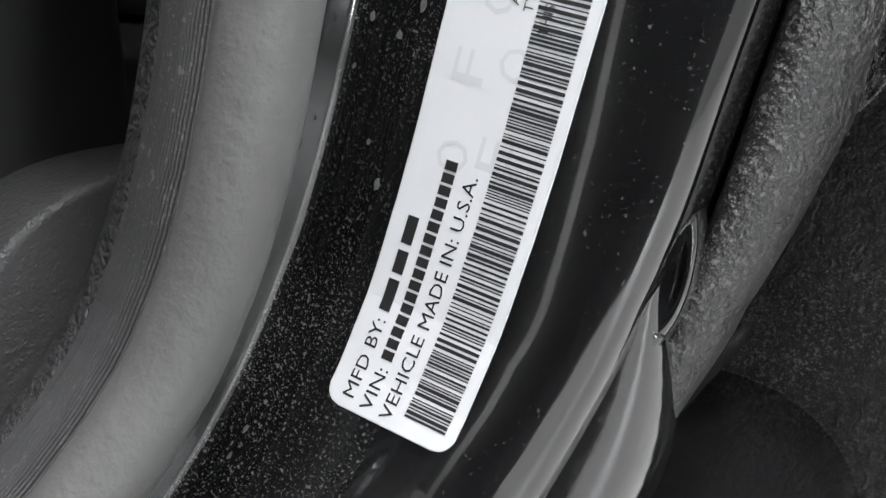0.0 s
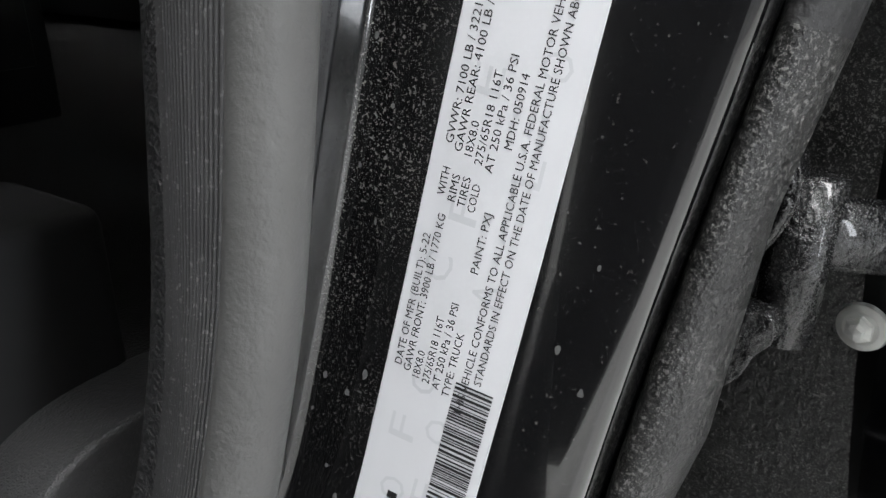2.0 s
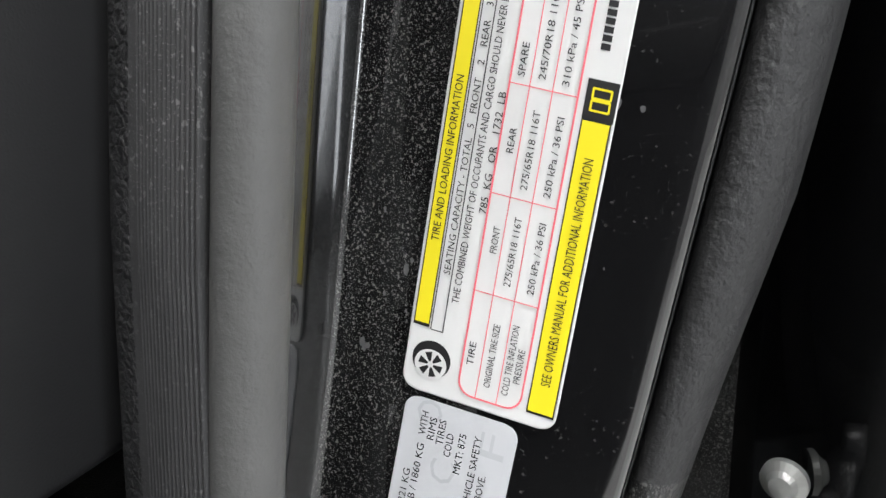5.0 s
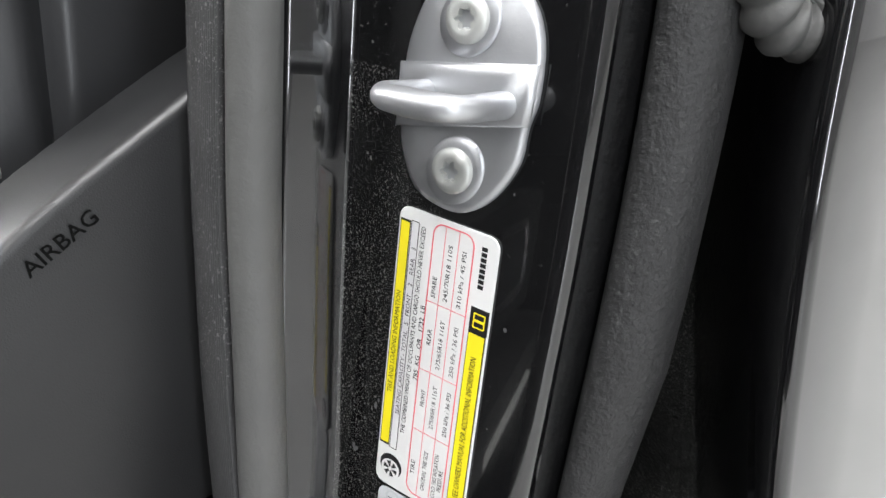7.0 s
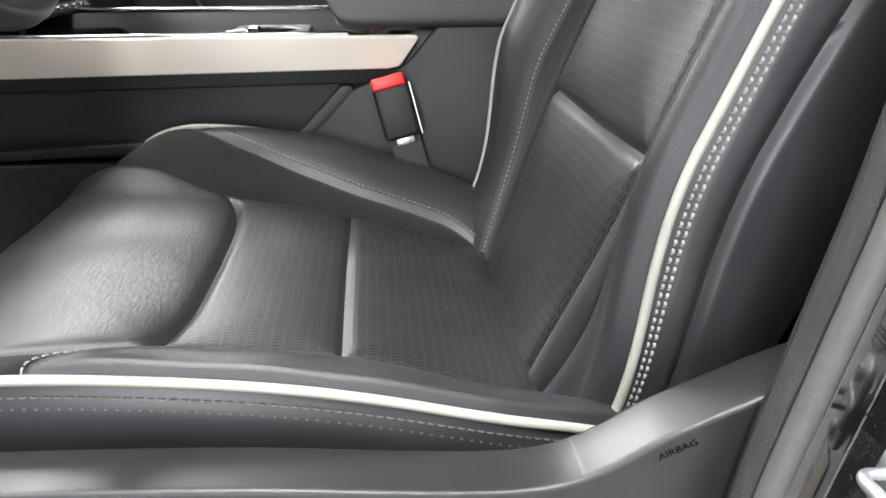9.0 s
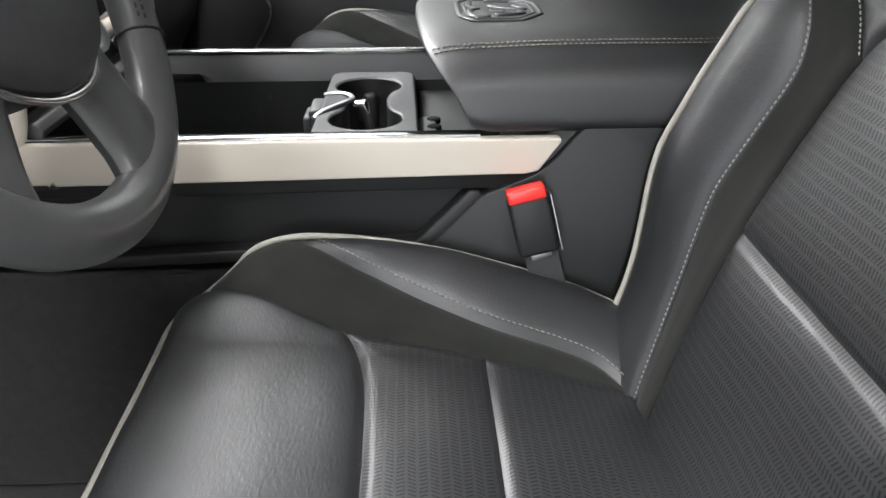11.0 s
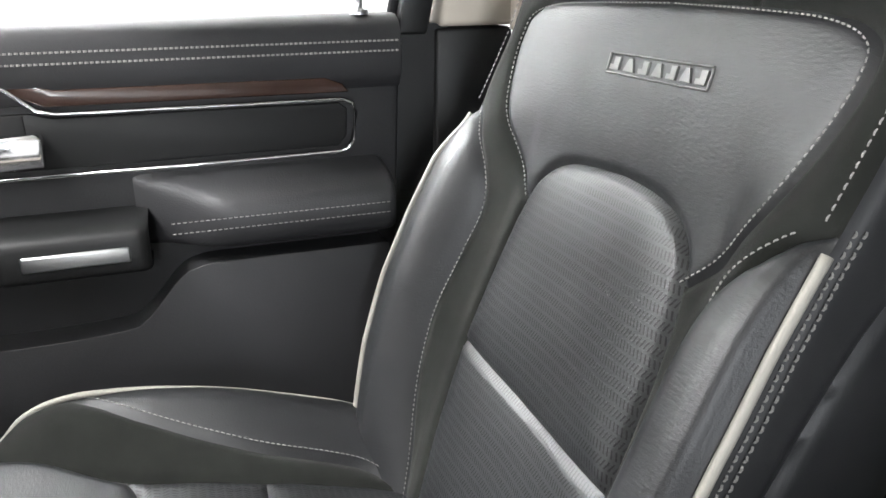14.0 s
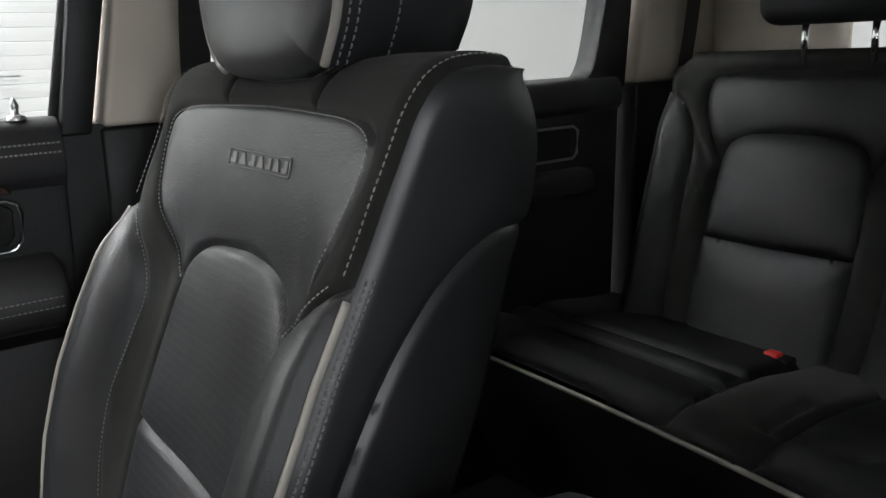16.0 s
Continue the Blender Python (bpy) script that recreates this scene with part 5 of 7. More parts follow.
# tyre placard: u up from its lower end, a outboard, both as shares of its size
TP_Z0, TP_L, TP_W = 0.9755, 0.0885, 0.0328


def tyre(u, v, lift=0.00035):
    u, v = np.asarray(u), np.asarray(v)
    return on_pillar(-0.0012 + TP_W - v, TP_Z0 + u, np.full(np.shape(u), 0.0006 + lift))


def tyre_ink(u, v):
    return tyre(u, v, 0.0005)


def tyre_ink2(u, v):
    return tyre(u, v, 0.00062)


placard = thing("tyre_placard", "white tyre and loading placard with yellow bars", "label")
us = np.concatenate([np.linspace(0, 0.003, 9), np.linspace(0.006, TP_L - 0.006, 40), np.linspace(TP_L - 0.003, TP_L, 9)])
g = []
for u in us:
    d = max(0.003 - u, u - (TP_L - 0.003), 0)
    i = 0.003 - math.sqrt(max(0, 0.003 ** 2 - d ** 2))
    g.append([(u, i + (TP_W - 2 * i) * t) for t in np.linspace(0, 1, 5)])
g = np.array(g)
part("film", sheet(tyre(g[..., 0].ravel(), g[..., 1].ravel()).reshape(*g.shape[:2], 3), shade=False), M_LABEL_W, placard, "bright white label film")
part("film_edge", tube(tyre(np.concatenate([g[:, 0, 0], g[::-1, -1, 0]]), np.concatenate([g[:, 0, 1], g[::-1, -1, 1]]), 0.0), 0.0004, 5, True), M_LABEL_W, placard)


def tp_patch(a0, a1, l0, l1, material, name="print", put=tyre_ink):
    patch(l0 * TP_L, l1 * TP_L, (1 - a1) * TP_W, (1 - a0) * TP_W, put, material, placard, name, 12)


def tp_text(s, a, l0, l1, cap=0.0015, material=M_INK, put=tyre_ink2, bold=0.0):
    letters(s, l0 * TP_L, (1 - a) * TP_W - cap / 2, (l1 - l0) * TP_L, cap, put, material, placard, bold)


tp_patch(0.010, 0.118, 0.152, 0.962, M_INK, "yellow_bar_border")
tp_patch(0.018, 0.112, 0.160, 0.955, M_YELLOW, "yellow_bar", tyre_ink2)
tp_patch(0.818, 0.994, 0.028, 0.692, M_INK, "yellow_bar_border")
tp_patch(0.826, 0.985, 0.034, 0.686, M_YELLOW, "yellow_bar", tyre_ink2)
tp_patch(0.816, 1.0, 0.690, 0.772, M_INK, "book_panel")
tp_text("TIRE AND LOADING INFORMATION", 0.066, 0.353, 0.720, 0.0016, put=lambda u, v: tyre(u, v, 0.00075))
tp_text("SEE OWNERS MANUAL FOR ADDITIONAL INFORMATION", 0.905, 0.100, 0.610, 0.0019, put=lambda u, v: tyre(u, v, 0.00075))
tp_text("SEATING CAPACITY - TOTAL   5   FRONT    2    REAR    3", 0.175, 0.285, 0.880, 0.0014)
tp_text("THE COMBINED WEIGHT OF OCCUPANTS AND CARGO SHOULD NEVER EXCEED", 0.258, 0.225, 0.958, 0.0015)
tp_text("785  KG   OR   1732  LB", 0.335, 0.440, 0.705, 0.0015)
for s, a, l0, l1 in (("TIRE", 0.415, 0.095, 0.150), ("FRONT", 0.440, 0.360, 0.420), ("REAR", 0.435, 0.583, 0.637), ("SPARE", 0.425, 0.745, 0.815), ("ORIGINAL TIRE SIZE", 0.545, 0.055, 0.205), ("COLD TIRE INFLATION", 0.665, 0.050, 0.215), ("PRESSURE", 0.725, 0.085, 0.165),
                     ("275/65R18 116T", 0.560, 0.295, 0.452), ("250 kPa / 36 PSI", 0.710, 0.292, 0.452), ("275/65R18 116T", 0.557, 0.512, 0.682), ("250 kPa / 36 PSI", 0.702, 0.508, 0.680), ("245/70R18 110S", 0.550, 0.747, 0.932), ("310 kPa / 45 PSI", 0.692, 0.745, 0.928)):
    tp_text(s, a, l0, l1, 0.0014)
for k in range(8):
    tp_patch(0.850, 0.905, 0.832 + k * 0.0172, 0.845 + k * 0.0172, M_INK, "printed_bar")
# pink table
th = np.linspace(0, np.pi / 2, 7)


def tp_uv(a, l):
    return (l * TP_L, (1 - a) * TP_W)


r_ = 0.0032
u0, u1, v0, v1 = 0.022 * TP_L, 0.986 * TP_L, (1 - 0.775) * TP_W, (1 - 0.365) * TP_W
loop_pts = [(u1 - r_ + r_ * math.cos(t), v1 - r_ + r_ * math.sin(t)) for t in th] + [(u0 + r_ - r_ * math.sin(t), v1 - r_ + r_ * math.cos(t)) for t in th] + [(u0 + r_ - r_ * math.cos(t), v0 + r_ - r_ * math.sin(t)) for t in th] + [(u1 - r_ + r_ * math.sin(t), v0 + r_ - r_ * math.cos(t)) for t in th]
loop_pts.append(loop_pts[0])
ring_line(np.vstack([dense(a, b, 8) for a, b in zip(loop_pts[:-1], loop_pts[1:])]), 0.00038, tyre_ink2, M_PINK, placard)
for a in (0.487, 0.625):
    ring_line(dense(tp_uv(a, 0.022), tp_uv(a, 0.986), 40), 0.0002, tyre_ink2, M_PINK, placard)
for l in (0.268, 0.490, 0.728):
    ring_line(dense(tp_uv(0.37, l), tp_uv(0.77, l), 6), 0.0002, tyre_ink2, M_PINK, placard)
for a, b in (((0.130, 0.150), (0.130, 0.965)), ((0.210, 0.150), (0.210, 0.965)), ((0.130, 0.965), (0.210, 0.965)), ((0.130, 0.150), (0.210, 0.150))):
    ring_line(dense(tp_uv(*a), tp_uv(*b), 40), 0.00022, tyre_ink2, M_INK, placard)
# little wheel and book signs
cx, cy = tp_uv(0.165, 0.068)
ang = np.linspace(0, 2 * np.pi, 40)
for rad_u, rad_v, du, mt, put, nm in ((0.0039, 0.0042, 0.0010, M_INK, tyre_ink, "tyre_sign"), (0.0031, 0.0035, 0.0, M_LABEL_W, tyre_ink2, "rim_sign")):
    bm = bmesh.new()
    bm.faces.new([bm.verts.new(p) for p in put(cx + du + rad_u * np.cos(ang[:-1]), cy + rad_v * np.sin(ang[:-1]))])
    part(nm, bm, mt, placard)
for k in range(6):
    a = k * math.pi / 3 + 0.3
    bm = bmesh.new()
    q = [(0.0007, -0.35), (0.0027, -0.30), (0.0027, 0.30), (0.0007, 0.35)]
    bm.faces.new([bm.verts.new(p) for p in tyre(np.array([cx + r * math.cos(a + t) for r, t in q]), np.array([cy + r * math.sin(a + t) for r, t in q]), 0.0007)])
    part("rim_gap", bm, M_INK, placard)
bu, bv = tp_uv(0.905, 0.731)
for du in (-0.0011, 0.0011):
    q = [(bu + du - 0.0009, bv - 0.0019), (bu + du + 0.0009, bv - 0.0019), (bu + du + 0.0009, bv + 0.0016), (bu + du - 0.0009, bv + 0.0016), (bu + du - 0.0009, bv - 0.0019)]
    ring_line(np.vstack([dense(a, b, 5) for a, b in zip(q[:-1], q[1:])]), 0.0004, tyre_ink2, M_YELLOW, placard, "book_sign")

# dark maker's label above the striker: v up, u outboard
dark = thing("maker_label", "small black label with white printing on black paint", "label")


def mk(u, v, lift=0.0004):
    u, v = np.asarray(u), np.asarray(v)
    return on_pillar(0.0005 + 1.2 * u, 1.1335 + 1.08 * v - 0.14 * u, np.full(np.shape(u), lift))


MW, MH = 0.0375, 0.0215
patch(0, MW, 0, MH, mk, M_LABEL_DK, dark, "film", 12, "black label film", 0.002)
mk2 = lambda u, v: mk(u, v, 0.00055)
ang = np.linspace(0, 2 * np.pi, 49)[:-1]
bm = bmesh.new()
rr_ = np.where(np.arange(48) % 2 == 0, 0.0052, 0.0044)
bm.faces.new([bm.verts.new(p) for p in mk2(0.0068 + rr_ * np.cos(ang), 0.0145 + rr_ * np.sin(ang))])
part("gear_sign", bm, M_WHITE_INK, dark)
bm = bmesh.new()
bm.faces.new([bm.verts.new(p) for p in mk(0.0068 + 0.0016 * np.cos(ang), 0.0145 + 0.0016 * np.sin(ang), 0.0007)])
part("gear_hole", bm, M_LABEL_DK, dark)
for u0_, u1_ in ((0.0145, 0.0195), (0.0208, 0.0258), (0.0270, 0.0320)):
    patch(u0_, u1_, 0.0115, 0.0175, mk2, M_WHITE_INK, dark, "logo_bar", 3)
patch(0.0128, 0.034, 0.0088, 0.0096, mk2, M_WHITE_INK, dark, "printed_bar", 6)
patch(0.003, 0.034, 0.0058, 0.0067, mk2, M_WHITE_INK, dark, "printed_bar", 6)
patch(0.0075, 0.032, 0.0030, 0.0039, mk2, M_WHITE_INK, dark, "printed_bar", 6)
patch(0.0105, 0.026, 0.0012, 0.0019, mk2, M_WHITE_INK, dark, "printed_bar", 6)
# water and dust spots on the paint
spots = thing("paint_spots", "dried grey water spots on the black paint", "stain")
rng = random.Random(11)
spot_bm = bmesh.new()
for k in range(70):
    z = rng.uniform(0.80, 1.20)
    e = float(np.interp(z, PZ, PE))
    a = rng.choice((rng.uniform(-0.017, -0.003), rng.uniform(0.027, 0.026 + max(0.002, e - 0.028)), rng.uniform(-0.017, -0.003)))
    if a > e - 0.004:
        continue
    r = rng.choice((0.0002, 0.0002, 0.0003, 0.0004, 0.0006))
    el = rng.uniform(1.0, 2.2)
    t = np.linspace(0, 2 * np.pi, 11)[:-1]
    w = np.array([rng.uniform(0.75, 1.2) for _ in t])
    spot_bm.faces.new([spot_bm.verts.new(p) for p in on_pillar(a + r * w * np.cos(t), z + el * r * w * np.sin(t), np.full(10, 0.00015))])
sp_mat = mat("dried_water_spot", (0.075, 0.075, 0.075), 0.5, vary=0.6, vary_scale=900)
part("spot_film", spot_bm, sp_mat, spots)["kind"] = "stuff"

# ---------------------------------------------------------------- centre console
con = thing("center_console", "black centre console with champagne side trim and open tray", "console")
CY = -0.13
part("base", prism([(-0.62, 0.80), (0.42, 0.80), (0.42, 1.20), (0.10, 1.20), (0.04, 1.262), (0.005, 1.262), (-0.05, 1.235), (-0.16, 1.10), (-0.62, 1.09)], "y", -0.333, 0.030, 0.004), M_PLASTIC, con)
# driver's side wall with a long pocket
part("side_wall", prism([(-0.60, 1.180), (-0.05, 1.186), (-0.02, 1.235), (-0.60, 1.235)], "y", -0.338, -0.318, 0.002), M_PLASTIC, con)
part("pocket_lip", prism(np.array([(-0.58, 1.112), (-0.58, 1.100), (-0.155, 1.112), (-0.095, 1.172), (-0.100, 1.184), (-0.112, 1.184), (-0.166, 1.128), (-0.53, 1.114)]), "y", -0.3405, -0.318, 0.0025), M_PLASTIC, con)
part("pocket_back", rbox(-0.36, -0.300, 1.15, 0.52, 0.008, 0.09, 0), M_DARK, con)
part("rear_side_panel", prism(spline([(-0.10, 1.178), (-0.04, 1.205), (-0.005, 1.242), (0.015, 1.259), (0.045, 1.263), (0.12, 1.263)], 24).tolist() + [(0.40, 1.262), (0.40, 0.85), (-0.25, 0.85), (-0.16, 1.115)], "y", -0.3415, -0.320, 0.0035), M_PLASTIC, con, "black grained plastic side panel")
part("lower_carpet", rbox(-0.66, -0.3335, 0.95, 1.02, 0.012, 0.29, 0.004), M_CARPET, con)
part("side_trim", prism([(-0.62, 1.196), (-0.055, 1.203), (-0.042, 1.206), (-0.020, 1.237), (-0.022, 1.241), (-0.62, 1.241)], "y", -0.345, -0.333, 0.0022, 3), M_BEIGE, con, "satin champagne trim strip")
part("side_trim", prism([(-0.62, 1.196), (-0.055, 1.203), (-0.042, 1.206), (-0.020, 1.237), (-0.022, 1.241), (-0.62, 1.241)], "y", 0.030, 0.040, 0.0022, 3), M_BEIGE, con, "satin champagne trim strip")
part("chrome_rail", rbox(-0.36, -0.334, 1.2425, 0.52, 0.014, 0.005, 0.002), M_CHROME, con, "bright chrome edge rail")
part("chrome_rail", rbox(-0.34, 0.030, 1.2455, 0.52, 0.015, 0.009, 0.003), M_CHROME, con, "bright chrome edge rail")
part("inner_wall", sheet([[(x, 0.027, 1.245), (x, 0.019, 1.239), (x, 0.007, 1.212 if -0.45 < x else 1.20), (x, 0.004, 1.204 if x > -0.38 else (1.190 if x > -0.44 else 1.222))] for x in np.linspace(-0.60, -0.08, 27)]), M_PLASTIC_GREY, con, "grey sloping tray wall")
part("inner_wall", sheet([[(x, 0.004, 1.21), (x, 0.002, 1.10)] for x in np.linspace(-0.60, -0.08, 8)]), M_PLASTIC, con)
part("inner_wall", sheet([[(x, -0.322, 1.243), (x, -0.316, 1.10)] for x in np.linspace(-0.60, -0.08, 8)]), M_PLASTIC, con)
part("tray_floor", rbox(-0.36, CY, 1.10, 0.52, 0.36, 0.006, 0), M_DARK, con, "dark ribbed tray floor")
part("tray_divider", rbox(-0.475, -0.22, 1.128, 0.16, 0.012, 0.05, 0.003, 3, Euler((0, 0, 0.9)).to_matrix().to_4x4()), M_PLASTIC, con)
part("tray_divider", rbox(-0.425, -0.19, 1.140, 0.012, 0.05, 0.035, 0.003, 3, Euler((0, 0, 0.25)).to_matrix().to_4x4()), M_PLASTIC_GREY, con)
part("seam_cover", rbox(-0.381, 0.0020, 1.15, 0.0025, 0.002, 0.09, 0), M_DARK, con)
# small dark block in place of a hole's shade
part("wall_hole_shade", rbox(-0.365, 0.0030, 1.187, 0.006, 0.003, 0.006, 0.001), M_DARK, con)
for z, x0 in ((1.135, -0.56), (1.20, -0.54)):
    part("shelf_edge", rbox(x0 + 0.015, CY - 0.03, z, 0.012, 0.37, 0.012, 0.004), M_PLASTIC_GREY, con, "grey shelf edge")
    part("shelf", rbox(x0 - 0.05, CY - 0.03, z - 0.003, 0.12, 0.37, 0.006, 0), M_PLASTIC, con)

# cup holder block
cup = part("cup_holder", bmesh.new(), M_PLASTIC_GREY, con, "grey double cup holder")
c1, c2, R = np.array((-0.2235, -0.077)), np.array((-0.2215, -0.217)), 0.0425
neck = 0.0205
a0 = math.acos(neck / R)
hole = []
for t in np.linspace(-math.pi / 2 + (math.pi / 2 - a0) * 1.0, 1.5 * math.pi - (math.pi / 2 - a0), 34):
    hole.append(c1 + R * np.array((math.cos(t), math.sin(t))))
for t in np.linspace(math.pi / 2 + (math.pi / 2 - a0), 2.5 * math.pi - (math.pi / 2 - a0), 34):
    hole.append(c2 + R * np.array((math.cos(t), math.sin(t))))
hole = np.array(hole)
k5 = np.array([0.12, 0.2, 0.36, 0.2, 0.12])
hs = np.stack([np.convolve(np.concatenate([hole[-2:, c], hole[:, c], hole[:2, c]]), k5, "valid") for c in (0, 1)], 1)
rc = 0.018
outer = []
for cx, cy, s0 in ((-0.163 - rc, 0.002 - rc, 0), (-0.277 + rc, 0.002 - rc, 90), (-0.281 + rc, -0.300 + rc, 180), (-0.160 - rc, -0.300 + rc, 270)):
    outer += [(cx + rc * math.cos(math.radians(s0 + t)), cy + rc * math.sin(math.radians(s0 + t))) for t in range(0, 91, 15)]
outer = np.array(outer)
bm = bmesh.new()


def ring(pts, z):
    return [bm.verts.new((p[0], p[1], z)) for p in pts]


def bridge(a, b):
    for k in range(len(a)):
        l = (k + 1) % len(a)
        bm.faces.new((a[k], a[l], b[l], b[k]))


oc = outer.mean(0)
o0, o1, o2, o3 = ring(outer, 1.11), ring(outer, 1.212), ring(oc + (outer - oc) * 0.975, 1.2215), ring(oc + (outer - oc) * 0.94, 1.2245)
for a, b in ((o0, o1), (o1, o2), (o2, o3)):
    bridge(a, b)
hc = hs.mean(0)
h0 = ring(hs * 1.0 + (hs - hc) * 0.0, 1.222)
nrm = np.roll(hs, -1, 0) - np.roll(hs, 1, 0)
nrm = np.stack([nrm[:, 1], -nrm[:, 0]], 1)
nrm /= np.linalg.norm(nrm, axis=1)[:, None]
h_out = ring(hs + nrm * 0.0022, 1.2245)
bridge(h_out, h0)
edges = [bm.edges.get((a[k], a[(k + 1) % len(a)])) for a in (o3, h_out) for k in range(len(a))]
bmesh.ops.triangle_fill(bm, use_beauty=True, use_dissolve=False, edges=edges)
bmesh.ops.recalc_face_normals(bm, faces=bm.faces)
for f in bm.faces:
    f.smooth = len(f.verts) == 4
bm.to_mesh(cup.data)
bm.free()
rows = [[(p[0], p[1], z) for p in np.vstack([hc + (hs - hc) * s, (hc + (hs - hc) * s)[:1]])] for z, s in ((1.222, 1.0), (1.18, 0.985), (1.145, 0.96), (1.142, 0.9), (1.1418, 0.3), (1.1418, 0.0))]
part("well", sheet(rows), M_PLASTIC, cup, "black cup well")
for p, rz in (((-0.2235, -0.041, 1.18), 0), ((-0.255, -0.236, 1.175), 2.4), ((-0.188, -0.236, 1.175), -2.4)):
    part("rubber_finger", rbox(*p, 0.020, 0.014, 0.050, 0.007, 4, Euler((0, 0, rz)).to_matrix().to_4x4()), M_PLASTIC, cup)
hk = spline([(-0.277, -0.122, 1.2255), (-0.262, -0.119, 1.2265), (-0.250, -0.124, 1.2268), (-0.243, -0.134, 1.2268), (-0.241, -0.145, 1.2268), (-0.244, -0.154, 1.2268), (-0.258, -0.174, 1.2265), (-0.272, -0.193, 1.2255), (-0.281, -0.207, 1.222)], 48)
part("latch_trim", tube(hk, 0.0042, 8, squash=0.5), M_SATIN, cup, "bright latch outline")
part("latch", rbox(-0.283, -0.150, 1.205, 0.016, 0.055, 0.034, 0.004), M_PLASTIC_GREY, cup, "grey latch block")
part("latch_pad", rbox(-0.293, -0.155, 1.199, 0.010, 0.048, 0.030, 0.004), M_PLASTIC_GREY, cup)
# dark sheet laid on the block, painted shade of the hollow
part("latch_hollow_shade", prism(spline([(-0.272, -0.124), (-0.257, -0.123), (-0.248, -0.142), (-0.254, -0.158), (-0.272, -0.178)], 20).tolist(), "z", 1.2245, 1.2256), M_DARK, cup)
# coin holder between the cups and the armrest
# solid near-black block stands in for the shaded inside of the bin
part("bin_dark_block", rbox(-0.112, CY, 1.15, 0.09, 0.36, 0.09, 0.004), M_DARK, con)
coin = part("coin_holder", rbox(-0.150, -0.212, 1.203, 0.020, 0.110, 0.008, 0.003), M_PLASTIC_GREY, con, "grey coin holder, its slots drawn as black discs")
# black discs on the bar, standing in for the shade inside its slots
for k in range(4):
    part("slot_shade_disc", lathe([(0.0, 0.0042), (0.0085, 0.0042), (0.0085, 0.0)], 24, Matrix.Translation((-0.1425, -0.168 - k * 0.0295, 1.2031)) @ Matrix.Diagonal((1, 1.1, 1, 1))), M_DEAD_BLACK, coin)
# key fob standing in the near cup
key = thing("key_fob", "silver and black key fob standing in the cup holder", "key")
fob_turn = Euler((0.10, -0.18, -0.2)).to_matrix().to_4x4()
part("fob_body", rbox(-0.2160, -0.198, 1.176, 0.026, 0.014, 0.050, 0.006, 4, fob_turn), M_PLASTIC, key, "black plastic fob body")
part("silver_end", rbox(-0.2235, -0.200, 1.218, 0.017, 0.012, 0.046, 0.004, 4, fob_turn), M_CHROME, key, "bright silver fob end")
part("key_blade", rbox(-0.205, -0.19, 1.190, 0.022, 0.006, 0.006, 0.001), M_SATIN, key)

# armrest
arm = thing("armrest", "padded black leather armrest lid with embossed sign", "armrest")
SEC = spline([(-0.205, 1.246), (-0.211, 1.252), (-0.2125, 1.262), (-0.209, 1.280), (-0.203, 1.296), (-0.190, 1.311), (-0.172, 1.3215), (-0.155, 1.3265), (-0.120, 1.3315), (-0.06, 1.3345), (0.0, 1.3355)], 34)
SEC = np.vstack([SEC, (SEC[:-1] * (-1, 1))[::-1]])
AC, AW = -0.146, 0.94  # middle line of the lid, and its width as a share
xs = np.concatenate([-0.158 + 0.045 * (1 - np.cos(np.linspace(0, np.pi / 2, 12))), np.linspace(-0.108, 0.20, 40), np.linspace(0.21, 0.30, 10)])
rows = []
for x in xs:
    k = np.sqrt(max(0.0, 1 - ((-0.113 - x) / 0.045) ** 2)) if x < -0.113 else 1.0
    k = 0.80 + 0.20 * k
    taper = 1 - 0.35 * step(np.array((x - 0.16) / 0.16))
    curve = (0.008 * np.abs(SEC[:, 0] / 0.21) ** 2.2 + 0.009 * np.abs(SEC[:, 0] / 0.2125) ** 6) * (1 - step(np.array((x + 0.15) / 0.12)))
    z0 = 1.285
    slope = np.interp(SEC[:, 1], [1.246, 1.335], [0.030, -0.004]) * (1 - step(np.array((x + 0.158) / 0.09)))
    droop = 0.010 * (1 - step(np.array((x + 0.158) / 0.16))) * np.clip((SEC[:, 1] - z0) / 0.05, 0, 1) * np.abs(SEC[:, 0] / 0.2125) ** 3
    rows.append(np.stack([x + curve + slope, AC + AW * np.where(SEC[:, 0] > 0, 1.05, 1.0) * SEC[:, 0] * taper * (0.94 + 0.06 * k), z0 + (SEC[:, 1] - z0) * k - droop], 1))
cap = [rows[0] * 0 + rows[0].mean(0) + (rows[0] - rows[0].mean(0)) * s + (-0.002 * (1 - s), 0, 0) for s in (0.0, 0.5, 0.9)]
part("lid", sheet(np.array(cap + rows)), M_ARM, arm, "padded black leather lid")
part("hinge_base", rbox(0.17, AC, 1.25, 0.36, 0.30, 0.03, 0.01), M_PLASTIC, arm)


def arm_top(x, y):
    """Height of the lid at a place."""
    return float(np.interp((y - AC) / AW, SEC[:, 0], SEC[:, 1]))


for sgn in (-1, 1):
    yy = [AC + AW * sgn * o for o in ((0.160, 0.1675) if sgn < 0 else (0.138, 0.1455))]
    for y in yy:
        pts = []
        for row in rows[3:52]:
            top = row[row[:, 2] > 1.29]
            top = top[np.argsort(top[:, 1])]
            pts.append((np.interp(y, top[:, 1], top[:, 0]), y, np.interp(y, top[:, 1], top[:, 2]) + 0.0008))
        part("stitching", dashes(pts, np.tile((0, sgn * 0.25, 1), (len(pts), 1)), 0.0040, 0.0014, 0.0022, 0.0007), M_THREAD_DIM, arm)
